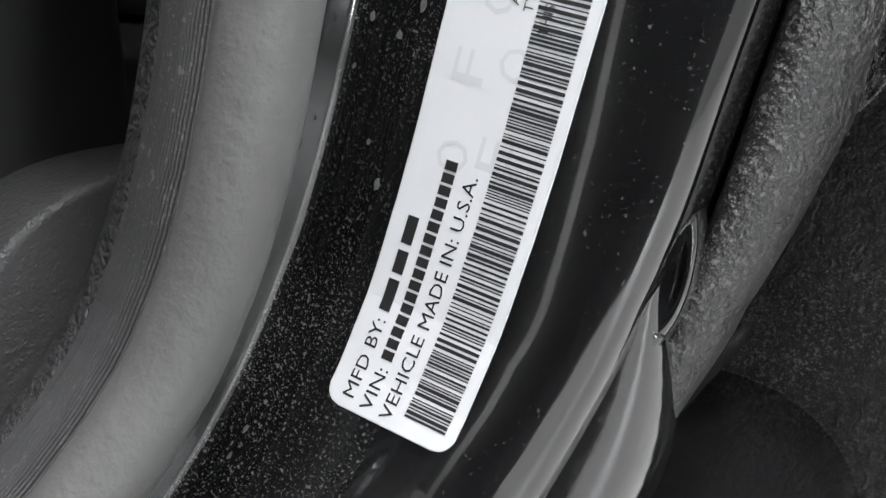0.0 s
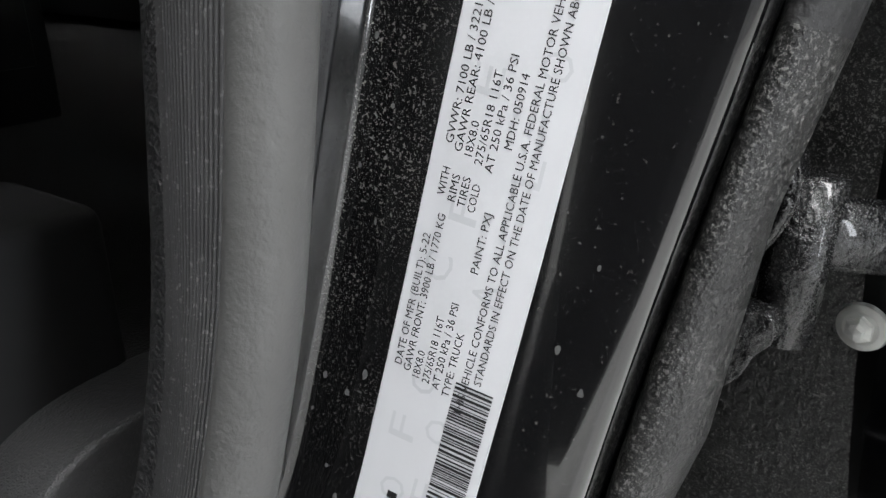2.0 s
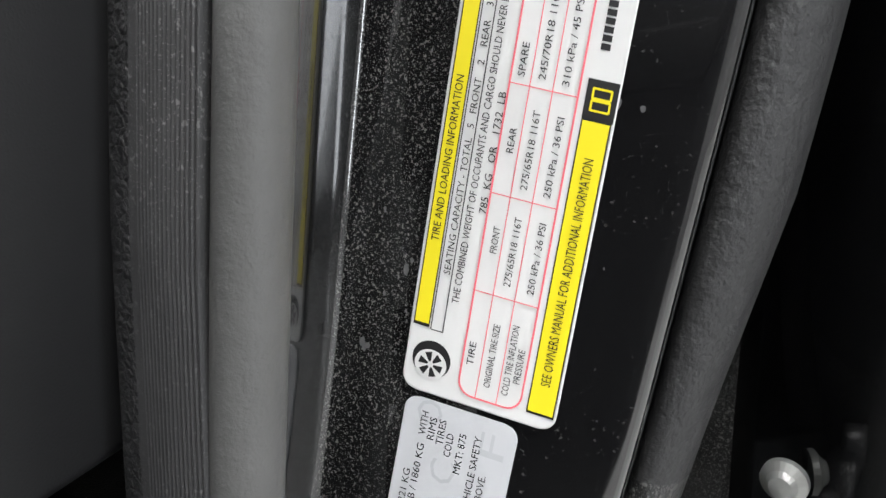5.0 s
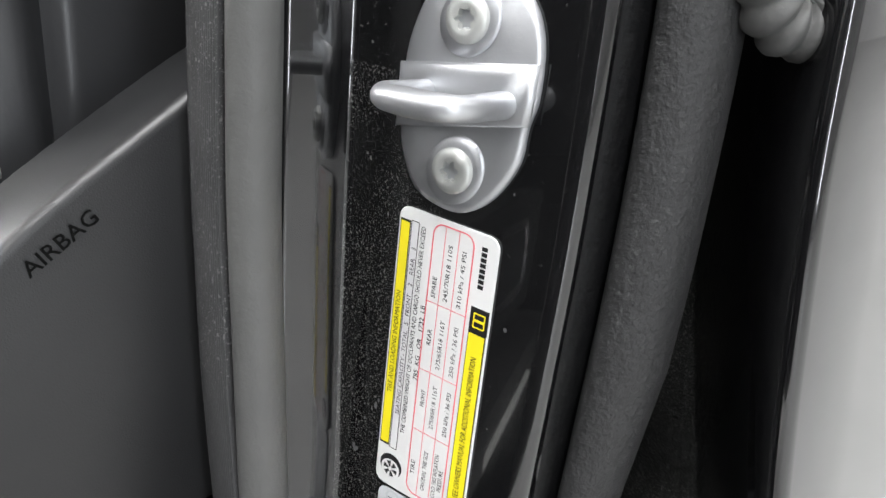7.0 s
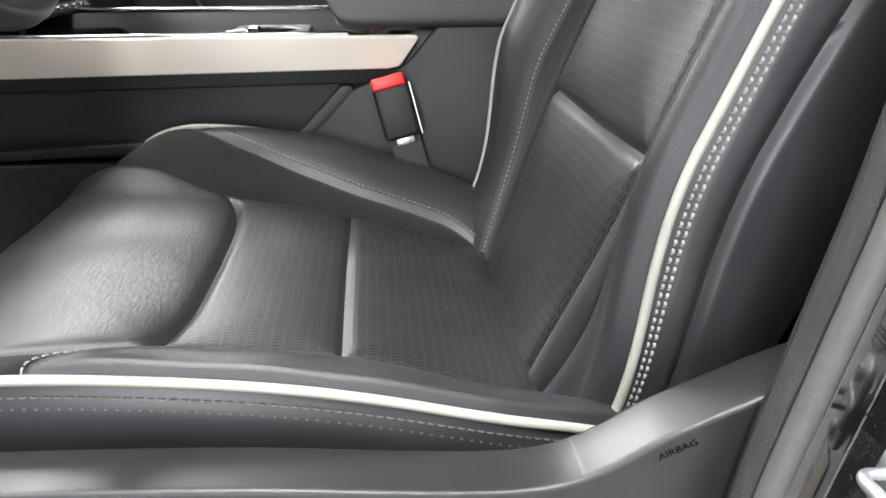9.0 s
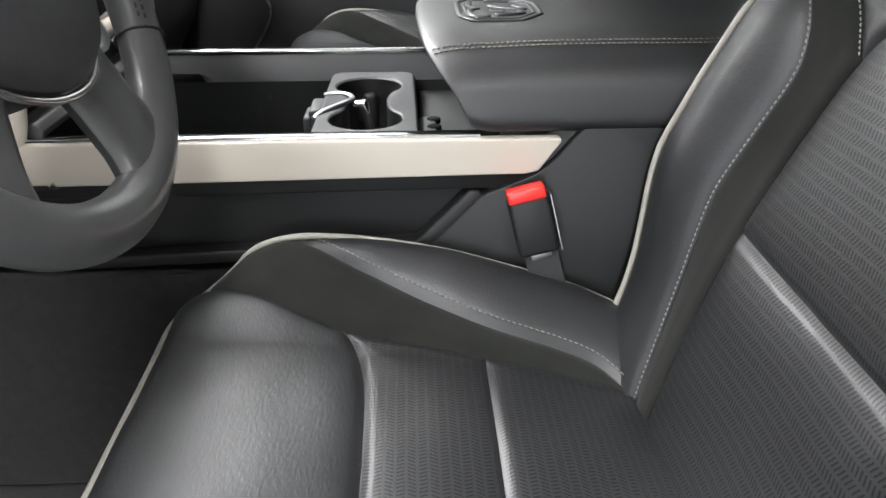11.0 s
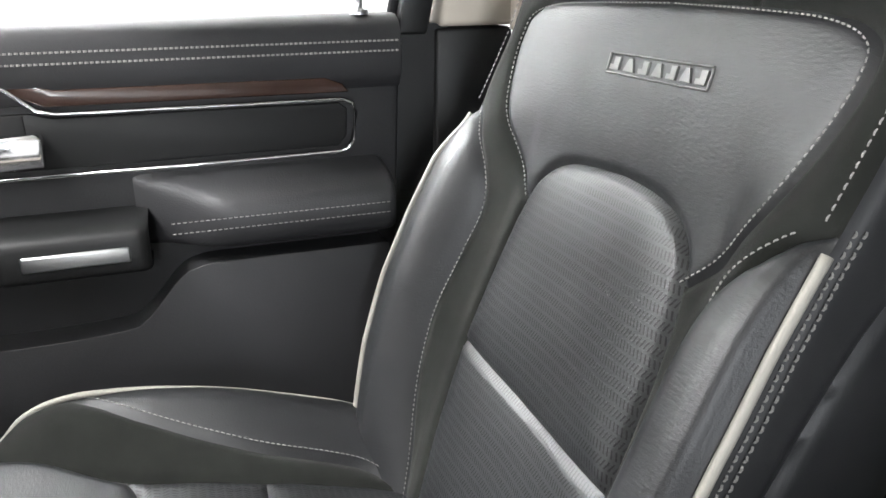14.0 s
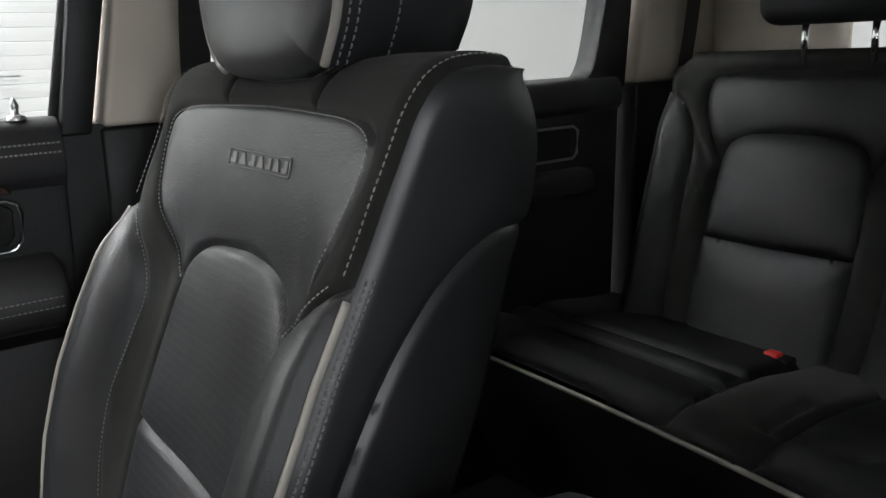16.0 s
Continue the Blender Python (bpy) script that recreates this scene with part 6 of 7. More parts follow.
EM = spline([(-0.051, 0.020), (-0.047, 0.027), (-0.039, 0.034), (-0.034, 0.036), (0.016, 0.036), (0.022, 0.0345), (0.043, 0.021), (0.047, 0.013), (0.047, -0.013), (0.043, -0.021), (0.022, -0.0345), (0.016, -0.036), (-0.034, -0.036), (-0.039, -0.034), (-0.047, -0.027), (-0.051, -0.020), (-0.051, 0.020)], 110)[:-1] * (0.92, 1.72)


def em_put(q, lift):
    q = np.asarray(q)
    return np.array([(-0.067 + a, -0.168 + b, arm_top(0, -0.168 + b) + lift) for a, b in q])


part("emblem_outline", tube(em_put(EM, 0.0003), 0.0032, 8, True, 0.45), M_ARM, arm, "embossed shield outline")
part("emblem_ridge", tube(em_put(EM * 0.83, 0.0001), 0.0018, 6, True, 0.45), M_ARM, arm)
for pts, w in (([(-0.034, 0.022), (-0.036, 0.006), (-0.026, 0.0), (-0.036, -0.006), (-0.034, -0.022), (-0.015, -0.026)], 0.0022), ([(-0.015, 0.024), (0.015, 0.023)], 0.0026), ([(-0.010, 0.010), (0.008, 0.0), (0.028, -0.004), (0.020, 0.010)], 0.0024), ([(-0.008, -0.022), (0.020, -0.018), (0.024, -0.010)], 0.003), ([(-0.012, -0.006), (0.004, -0.010)], 0.002)):
    part("emblem_relief", tube(em_put(spline(pts, 20) * (0.95, 1.72), 0.0), w * 1.8, 8, squash=0.45), M_ARM, arm)

# ---------------------------------------------------------------- seat belt buckle
bk = thing("seat_belt_buckle", "black seat belt buckle with red release button", "buckle")
lean = Euler((math.radians(-6), math.radians(-14), 0)).to_matrix().to_4x4()
part("buckle_body", rbox(-0.0485, -0.366, 1.158, 0.042, 0.022, 0.064, 0.005, 3, lean), M_PLASTIC, bk)
part("release_button", rbox(-0.0575, -0.367, 1.1915, 0.0385, 0.0205, 0.014, 0.003, 3, lean), M_RED, bk, "red plastic release button")
part("chrome_edge", rbox(-0.026, -0.366, 1.162, 0.0012, 0.020, 0.060, 0, 1, lean), M_SATIN, bk)
part("webbing", sheet([[(x - 0.018, y, z), (x + 0.018, y, z)] for x, y, z in spline([(-0.040, -0.367, 1.13), (-0.032, -0.368, 1.10), (-0.022, -0.366, 1.07), (-0.010, -0.362, 1.03)], 14)]), M_WEB, bk, "folded black webbing")
part("anchor", rbox(-0.038, -0.367, 1.1235, 0.022, 0.004, 0.010, 0.001, 2, lean), M_SATIN, bk)

# ---------------------------------------------------------------- steering wheel
wheel = thing("steering_wheel", "black leather stitched steering wheel with wide spokes", "steering wheel")
WC, WT = np.array((-0.409, -0.62, 1.465)), math.radians(20.5)
WN = np.array((math.cos(WT), 0, math.sin(WT)))
WU = np.array((-math.sin(WT), 0, math.cos(WT)))
WR = np.array((0, 1.0, 0))


def wp(a, b, n=0.0):
    return WC + a * WR + b * WU + n * WN


th = np.linspace(0, 2 * np.pi, 120, endpoint=False)
part("rim", tube([wp(0.182 * math.sin(t), 0.182 * math.cos(t)) for t in th], 0.0178, 18, True, 0.92, WN), M_WHEEL, wheel, "smooth black leather rim")
for j in (-0.205, -0.165):
    pts, nn = [], []
    for t in np.linspace(0.4, 2.15, 160):
        c, r = wp(0.182 * math.sin(t), 0.182 * math.cos(t)), (math.sin(t) * WR + math.cos(t) * WU)
        d = -r * math.cos(0.75) + WN * math.sin(0.75)
        e = -r * math.sin(0.0) + WN * 0.0
        off = (0.0022 if j < -0.2 else -0.0022)
        pts.append(c + d * 0.0179 + np.cross(d, np.cross(r, WN)) * off)
        nn.append(d)
    part("stitching", dashes(np.array(pts), np.array(nn), 0.0042, 0.0026, 0.0016, 0.0009), M_PLASTIC, wheel)
t = math.radians(125)
ringp = []
for a in np.linspace(0, 2 * np.pi, 24, endpoint=False):
    r = math.sin(t) * WR + math.cos(t) * WU
    ringp.append(wp(0.182 * math.sin(t), 0.182 * math.cos(t)) + 0.0181 * (math.cos(a) * r + math.sin(a) * WN))
part("rim_joint", tube(ringp, 0.0012, 6, True), M_DARK, wheel)
ROT = math.radians(15)


def spoke(a_in, a_out, w_in, w_out, r_in, r_out, name):
    rows = []
    for k in np.linspace(0, 1, 14):
        r = r_in + (r_out - r_in) * k
        ang = a_in + (a_out - a_in) * k
        w = (w_in + (w_out - w_in) * k) * (1 + 0.9 * max(0, k - 0.72))
        c = np.array((math.sin(ang), math.cos(ang)))
        s = np.array((c[1], -c[0]))
        sec = []
        for q in np.linspace(0, 2 * np.pi, 16):
            u = w * np.sign(math.cos(q)) * abs(math.cos(q)) ** 0.7
            nz = 0.0115 * np.sign(math.sin(q)) * abs(math.sin(q)) ** 0.7
            p = c * r + s * u
            sec.append(wp(p[0], p[1], nz - 0.012 * (1 - k) * 0.4))
        rows.append(sec)
    return part(name, sheet(rows), M_WHEEL, wheel, "leather covered spoke")


spoke(math.pi + ROT - 0.66, math.pi + ROT - 0.56, 0.033, 0.036, 0.085, 0.176, "spoke")
spoke(math.pi + ROT + 0.62, math.pi + ROT + 0.50, 0.030, 0.034, 0.085, 0.176, "spoke")
spoke(math.pi / 2 + ROT * 0.0, math.pi / 2, 0.030, 0.034, 0.085, 0.172, "spoke")
spoke(-math.pi / 2, -math.pi / 2, 0.030, 0.034, 0.085, 0.172, "spoke")
rows = []
hub = spline([(0.088, 0.05), (0.095, 0.0), (0.085, -0.055), (0.055, -0.092), (0.0, -0.104), (-0.055, -0.092), (-0.085, -0.055), (-0.095, 0.0), (-0.088, 0.05), (-0.05, 0.075), (0.0, 0.08), (0.05, 0.075), (0.088, 0.05)], 61)
cr, sr = math.cos(-ROT), math.sin(-ROT)
hub = np.stack([hub[:, 0] * cr - hub[:, 1] * sr, hub[:, 0] * sr + hub[:, 1] * cr], 1)
for s, n in ((1.0, -0.03), (1.0, 0.004), (0.98, 0.012), (0.90, 0.021), (0.6, 0.028), (0.0, 0.030)):
    rows.append([wp(a * s, b * s, n) for a, b in hub])
part("airbag_cover", sheet(rows), M_SOFT, wheel, "grained black hub cover")
low = hub[(hub[:, 1] < -0.03)]
part("hub_trim", tube([wp(a * 1.035, b * 1.035, 0.006) for a, b in low], 0.0028, 8), M_CHROME, wheel, "bright hub outline")
part("paddle", rbox(*wp(0.088, -0.078, -0.002), 0.012, 0.030, 0.040, 0.006, 3, Euler((0, -WT, 0.3)).to_matrix().to_4x4()), M_SATIN, wheel, "satin silver switch pad")
part("column", tube([wp(0, 0, -0.02), wp(0, -0.02, -0.35)], 0.055, 20), M_PLASTIC, wheel)

# ---------------------------------------------------------------- dashboard
dash = thing("dashboard", "black dashboard with champagne and silver centre stack", "dashboard")
part("upper_pad", prism(spline([(-0.60, 1.575), (-0.66, 1.62), (-0.85, 1.64), (-1.2, 1.63)], 16).tolist() + [(-1.2, 1.40), (-0.64, 1.40), (-0.605, 1.50)], "y", -0.92, 0.66, 0.01, 3), M_SOFT, dash, "black padded dashboard top")
part("glove_box", prism([(-0.64, 1.42), (-0.60, 1.36), (-0.615, 1.20), (-0.72, 1.02), (-1.2, 1.02), (-1.2, 1.42)], "y", 0.115, 0.64, 0.012, 3), M_SOFT, dash, "dark soft glove box front")
part("knee_panel", prism([(-0.64, 1.42), (-0.62, 1.33), (-0.68, 1.10), (-1.2, 1.02), (-1.2, 1.42)], "y", -0.92, -0.345, 0.012, 3), M_PLASTIC, dash)
stack = part("center_panel", prism([(-0.56, 1.60), (-0.545, 1.42), (-0.548, 1.30), (-0.556, 1.245), (-0.66, 1.235), (-0.66, 1.60)], "y", -0.33, 0.072, 0.004, 2), M_SCREEN, dash, "gloss black centre stack")
part("stack_frame", tube(spline([(-0.557, 0.082, 1.60), (-0.540, 0.083, 1.42), (-0.540, 0.083, 1.32), (-0.548, 0.083, 1.262), (-0.556, 0.083, 1.24)], 24), 0.010, 10), M_BEIGE, stack, "champagne frame")
part("stack_frame", tube(spline([(-0.557, -0.338, 1.60), (-0.540, -0.339, 1.42), (-0.540, -0.339, 1.32), (-0.548, -0.339, 1.262), (-0.556, -0.339, 1.24)], 24), 0.010, 10), M_BEIGE, stack, "champagne frame")
part("stack_crossbar", tube(spline([(-0.545, -0.33, 1.300), (-0.545, 0.0, 1.303), (-0.545, 0.083, 1.322)], 24), 0.010, 10), M_BEIGE, stack, "champagne frame")
part("switch_bar", prism([(-0.528, 1.250), (-0.536, 1.258), (-0.60, 1.262), (-0.60, 1.246), (-0.532, 1.242)], "y", -0.33, 0.100, 0.002), M_PLASTIC_GREY, stack, "grey toggle switch bar")
for y in (0.052, 0.020, -0.012, -0.044):
    part("toggle", rbox(-0.533, y, 1.2545, 0.018, 0.009, 0.006, 0.002), M_CHROME, stack, "silver toggle")
part("vent_bar", rbox(-0.541, -0.02, 1.285, 0.008, 0.12, 0.007, 0.002), M_CHROME, stack, "silver vent bar")
km = Matrix.Translation((-0.540, 0.046, 1.352)) @ Euler((0, math.radians(90), 0)).to_matrix().to_4x4()
part("dial", lathe([(0.021, -0.004), (0.021, 0.006), (0.019, 0.020), (0.0165, 0.0235), (0.0145, 0.0225)], 40, km), M_CHROME, stack, "silver ringed dial")
part("dial_face", lathe([(0.0, 0.0222), (0.0146, 0.0222)], 40, km), M_BLUE, stack, "dark blue dial face")
km2 = Matrix.Translation((-0.540, -0.31, 1.352)) @ Euler((0, math.radians(90), 0)).to_matrix().to_4x4()
part("dial", lathe([(0.024, -0.004), (0.024, 0.006), (0.021, 0.026), (0.018, 0.029), (0.0, 0.028)], 40, km2), M_SATIN, stack, "satin silver rotary shifter")
part("cluster", rbox(-0.70, -0.62, 1.56, 0.10, 0.40, 0.16, 0.03), M_SCREEN, dash)
tag = thing("paper_tag", "white and yellow paper tag hanging under the dashboard", "tag")
part("tag_string", tube(spline([(-0.602, 0.527, 1.325), (-0.601, 0.548, 1.317), (-0.600, 0.578, 1.305)], 10), 0.0045, 6, squash=0.4), M_WHITE_INK, tag)
for y, z, h, mm, nm in ((0.5845, 1.2925, 0.026, M_YELLOW, "yellow_strip"), (0.5975, 1.2580, 0.046, M_LABEL_W, "paper")):
    part(nm, rbox(-0.600, y, z, 0.0012, 0.046, h, 0.0004, 1, Euler((0.36, 0.0, 0.0)).to_matrix().to_4x4()), mm, tag)

# ---------------------------------------------------------------- passenger door
pd = thing("passenger_door", "black stitched passenger door trim, shut", "car door")
part("body", prism([(-1.02, 0.82), (0.10, 0.82), (0.118, 1.30), (0.132, 1.575), (0.120, 1.582), (-1.02, 1.582)], "y", 0.715, 0.80, 0.004, 2), M_DOOR, pd, "black grained door panel")
part("belt_pad", prism(spline([(0.712, 1.498), (0.700, 1.515), (0.696, 1.545), (0.702, 1.573), (0.720, 1.5855), (0.755, 1.587)], 24).tolist() + [(0.755, 1.50)], "x", -1.0, 0.128, 0.002), M_SOFT, pd, "stitched soft belt pad")
for z, y in ((1.5555, 0.6963), (1.5435, 0.6955)):
    xx = np.linspace(-0.95, 0.125, 60)
    pts = np.stack([xx, np.full(60, y), np.full(60, z)], 1)
    part("stitching", dashes(pts, np.tile((0, -1, 0.2), (60, 1)), 0.0040, 0.0016, 0.0024, 0.0008), M_THREAD, pd)
part("wood_strip", prism([(-0.62, 1.526), (-0.34, 1.526), (-0.282, 1.497), (0.060, 1.4955), (0.052, 1.506), (0.030, 1.514), (-0.27, 1.516), (-0.33, 1.540), (-0.62, 1.542)], "y", 0.699, 0.716, 0.002, 2), M_WOOD, pd, "dark brown wood strip")
bez = [(-0.62, 1.531), (-0.345, 1.529), (-0.318, 1.518), (-0.290, 1.494), (-0.272, 1.489), (-0.1, 1.4875), (0.050, 1.487), (0.062, 1.482), (0.067, 1.470), (0.062, 1.436), (0.056, 1.426), (0.045, 1.422), (-0.1, 1.4205), (-0.45, 1.419)]
part("chrome_bezel", tube([(x, 0.700, z) for x, z in bez], 0.0026, 8), M_CHROME, pd, "thin chrome outline")
part("inlay", prism([(-0.44, 1.425), (0.045, 1.4275), (0.056, 1.440), (0.058, 1.474), (0.048, 1.482), (-0.275, 1.484), (-0.30, 1.49), (-0.44, 1.49)], "y", 0.7085, 0.716, 0.002), M_PLASTIC, pd, "black inlay panel")
han = part("door_handle", prism([(-0.436, 1.458), (-0.345, 1.4615), (-0.330, 1.470), (-0.292, 1.4725), (-0.286, 1.466), (-0.288, 1.436), (-0.335, 1.434), (-0.360, 1.434), (-0.425, 1.4335), (-0.418, 1.4385), (-0.366, 1.4400), (-0.352, 1.4500), (-0.436, 1.4525)], "y", 0.674, 0.694, 0.002, 2), M_CHROME, pd, "chrome inner door handle")
# flat dark plate, painted shade in place of a bowl
part("handle_bowl_shade", rbox(-0.37, 0.7105, 1.462, 0.13, 0.006, 0.055, 0.002), M_DARK, pd)
knob = part("lock_knob", lathe([(0.0115, 0.0), (0.0115, 0.004), (0.010, 0.006), (0.0045, 0.007), (0.0045, 0.016), (0.0055, 0.018), (0.0035, 0.024), (0.002, 0.028), (0.0, 0.0285)], 20, Matrix.Translation((0.082, 0.722, 1.5855))), M_SATIN, pd, "grey lock knob")
# armrest pad, pull handle and switch panel


def pad(name, x0, x1, sec, material, label="", taper=0.0, n=20):
    rows = []
    for k, x in enumerate(np.concatenate([[x0, x0 + 0.0015, x0 + 0.006], np.linspace(x0 + 0.012, x1 - 0.012, n), [x1 - 0.006, x1 - 0.0015, x1]])):
        d = min(x - x0, x1 - x)
        s = 1.0 if d > 0.012 else math.sqrt(max(0, 1 - (1 - d / 0.012) ** 2))
        f = step(np.array((x - x0) / taper)) if taper else 1.0
        rows.append([(x, 0.716 - (0.716 - y) * (0.85 + 0.15 * s) * (0.12 + 0.88 * f), 1.36 + (z - 1.36) * (0.92 + 0.08 * s)) for y, z in sec])
    return part(name, sheet(rows), material, pd, label)


pad("armrest_pad", -0.203, 0.098, spline([(0.716, 1.412), (0.690, 1.408), (0.655, 1.402), (0.633, 1.390), (0.626, 1.372), (0.628, 1.350), (0.642, 1.333), (0.68, 1.326), (0.716, 1.326)], 30), M_SOFT, "stitched padded armrest", 0.10)
for z, y in ((1.372, 0.6256), (1.3595, 0.6262)):
    xx = np.linspace(-0.165, 0.092, 40)
    part("stitching", dashes(np.stack([xx, np.full(40, y - 0.0005), np.full(40, z)], 1), np.tile((0, -1, 0), (40, 1)), 0.004, 0.0022, 0.0013, 0.0007), M_THREAD, pd)
pad("pull_block", -0.350, -0.190, spline([(0.716, 1.374), (0.66, 1.373), (0.634, 1.368), (0.627, 1.358), (0.627, 1.328), (0.634, 1.318), (0.66, 1.312), (0.716, 1.312)], 24), M_PLASTIC, "black pull handle block")
part("pull_insert", rbox(-0.266, 0.6265, 1.342, 0.110, 0.006, 0.018, 0.0028), M_SATIN, pd, "satin silver pull insert")
pad("switch_panel", -0.62, -0.352, spline([(0.716, 1.385), (0.67, 1.380), (0.640, 1.373), (0.628, 1.362), (0.626, 1.342), (0.634, 1.322), (0.66, 1.310), (0.716, 1.306)], 24), M_SOFT, "switch panel")
part("switch_bezel", rbox(-0.440, 0.655, 1.377, 0.100, 0.034, 0.004, 0.0018, 2, Euler((math.radians(9), 0, 0)).to_matrix().to_4x4()), M_SATIN, pd)
part("switch_plate", rbox(-0.440, 0.655, 1.3785, 0.094, 0.029, 0.004, 0.0018, 2, Euler((math.radians(9), 0, 0)).to_matrix().to_4x4()), M_SCREEN, pd)
for x in (-0.468, -0.436, -0.408):
    part("switch", rbox(x, 0.655, 1.382, 0.016, 0.015, 0.006, 0.002, 2, Euler((math.radians(9), 0, 0)).to_matrix().to_4x4()), M_PLASTIC_GREY, pd)
for z, y in ((1.354, 0.6255), (1.346, 0.6257)):
    xx = np.linspace(-0.61, -0.36, 30)
    part("stitching", dashes(np.stack([xx, np.full(30, y), np.full(30, z)], 1), np.tile((0, -1, 0), (30, 1)), 0.004, 0.0022, 0.0013, 0.0007), M_THREAD, pd)
# raised lower moulding round the map pocket
low = spline([(-0.62, 1.315), (-0.56, 1.305), (-0.50, 1.268), (-0.455, 1.240), (-0.42, 1.232), (-0.33, 1.230), (-0.235, 1.234), (-0.205, 1.246), (-0.165, 1.290), (-0.140, 1.303), (-0.10, 1.306), (0.095, 1.306)], 60)
bot = np.array([(0.095, 0.86), (-0.40, 0.86), (-0.62, 1.0)])
part("lower_moulding", prism(np.vstack([low, bot]), "y", 0.668, 0.718, 0.010, 4), M_SOFT, pd, "raised lower door moulding")
spk = spline([(-0.60, 1.302), (-0.553, 1.300), (-0.52, 1.272), (-0.475, 1.222), (-0.466, 1.195), (-0.478, 1.160), (-0.515, 1.105), (-0.545, 1.089), (-0.60, 1.085), (-0.655, 1.088), (-0.668, 1.105), (-0.660, 1.20), (-0.64, 1.29), (-0.60, 1.302)], 90)[:-1]
grille = part("speaker_grille", prism(spk, "y", 0.654, 0.672, 0.004, 2), M_DARK, pd, "black speaker grille")
part("speaker_ring", tube([(x, 0.654, z) for x, z in spk], 0.0028, 8, True), M_SATIN, grille, "silver speaker outline")
part("front_kick", prism([(-1.02, 0.85), (-0.62, 0.85), (-0.60, 1.31), (-0.64, 1.45), (-1.02, 1.45)], "y", 0.672, 0.718, 0.01), M_SOFT, pd)
part("window_glass", prism([(-1.0, 1.575), (0.135, 1.575), (0.205, 1.92), (-0.55, 1.92)], "y", 0.758, 0.762), M_GLASS, pd, "clear side window").visible_shadow = False
part("window_frame", prism([(0.128, 1.56), (0.168, 1.56), (0.255, 1.95), (0.205, 1.95)], "y", 0.715, 0.775, 0.004), M_PLASTIC, pd, "black window frame")
part("window_seal", tube([(0.126, 0.740, 1.578), (0.198, 0.735, 1.90)], 0.006, 8), M_RUBBER_RIB, pd)
stk = part("window_sticker", rbox(0.086, 0.7575, 1.660, 0.001, 0.0002, 0.001, 0), M_LABEL, pd)
for k, (w, x) in enumerate([(0.030, 0.086), (0.022, 0.088), (0.030, 0.086), (0.026, 0.088), (0.020, 0.090), (0.024, 0.087)]):
    part("sticker_bar", rbox(x, 0.7572, 1.640 - k * 0.0055, w, 0.0004, 0.0020 if k == 0 else 0.0007, 0), M_WATERMARK, stk)
lb_in = part("door_gap", prism([(0.08, 0.80), (0.17, 0.80), (0.20, 1.572), (0.11, 1.572)], "y", 0.730, 0.795), M_PLASTIC, pd)

# pillars, belts and windows on the far side
bp = thing("far_door_pillar", "pale beige upper trim over a black lower trim", "door pillar")
part("lower_trim", prism([(0.148, 0.80), (0.175, 1.30), (0.182, 1.566), (0.288, 1.566), (0.32, 1.2), (0.34, 0.80)], "y", 0.722, 0.80, 0.005), M_PLASTIC, bp, "black grained lower trim")
part("upper_trim", prism([(0.184, 1.568), (0.262, 1.94), (0.372, 1.94), (0.290, 1.568)], "y", 0.716, 0.79, 0.008, 3), M_BEIGE_PILLAR, bp, "pale beige upper trim")
part("belt_guide", rbox(0.292, 0.712, 1.585, 0.018, 0.022, 0.05, 0.006), M_BEIGE_PILLAR, bp)
part("seat_belt", sheet([[(x - 0.022, y, z), (x + 0.022, y, z)] for x, y, z in spline([(0.350, 0.700, 1.93), (0.320, 0.705, 1.7), (0.310, 0.700, 1.5), (0.300, 0.68, 1.2), (0.28, 0.66, 0.9)], 20)]), M_WEB, bp, "black belt webbing")
rd = thing("far_rear_door", "black rear door trim, shut", "car door")
part("body", prism([(0.33, 0.82), (1.20, 0.82), (1.225, 1.575), (0.33, 1.59)], "y", 0.715, 0.80, 0.006), M_SOFT, rd, "black door panel")
part("belt_pad", prism(spline([(0.712, 1.515), (0.700, 1.53), (0.700, 1.56), (0.712, 1.582), (0.75, 1.588)], 16).tolist() + [(0.75, 1.515)], "x", 0.34, 1.215, 0.002), M_SOFT, rd)
part("bezel", tube([(x, 0.705, z) for x, z in [(0.4, 1.495), (1.075, 1.492), (1.088, 1.482), (1.084, 1.438), (1.074, 1.428), (0.4, 1.425)]], 0.003, 8), M_SATIN, rd)
part("inlay", rbox(0.74, 0.712, 1.460, 0.66, 0.008, 0.062, 0.002), M_PLASTIC, rd)
part("arm_pad", rbox(0.80, 0.690, 1.385, 0.60, 0.06, 0.05, 0.02, 4), M_SOFT, rd)
part("window_glass", prism([(0.38, 1.58), (1.15, 1.575), (1.20, 1.92), (0.42, 1.92)], "y", 0.758, 0.762), M_GLASS, rd, "clear side window")
part("window_frame", prism(spline([(1.09, 1.575), (1.135, 1.590), (1.160, 1.64), (1.185, 1.75), (1.225, 1.95)], 20).tolist() + [(1.285, 1.95), (1.245, 1.56), (1.09, 1.56)], "y", 0.718, 0.775, 0.004), M_PLASTIC, rd, "black window frame")
cp = thing("far_rear_pillar", "pale beige rear pillar trim", "pillar")
part("lower_trim", prism([(1.245, 0.80), (1.262, 1.566), (1.62, 1.56), (1.62, 0.80)], "y", 0.700, 0.80, 0.006), M_PLASTIC, cp)
part("upper_trim", prism([(1.266, 1.568), (1.33, 1.94), (1.62, 1.94), (1.62, 1.562)], "y", 0.705, 0.79, 0.01, 3), M_BEIGE_PILLAR, cp, "pale beige upper trim")
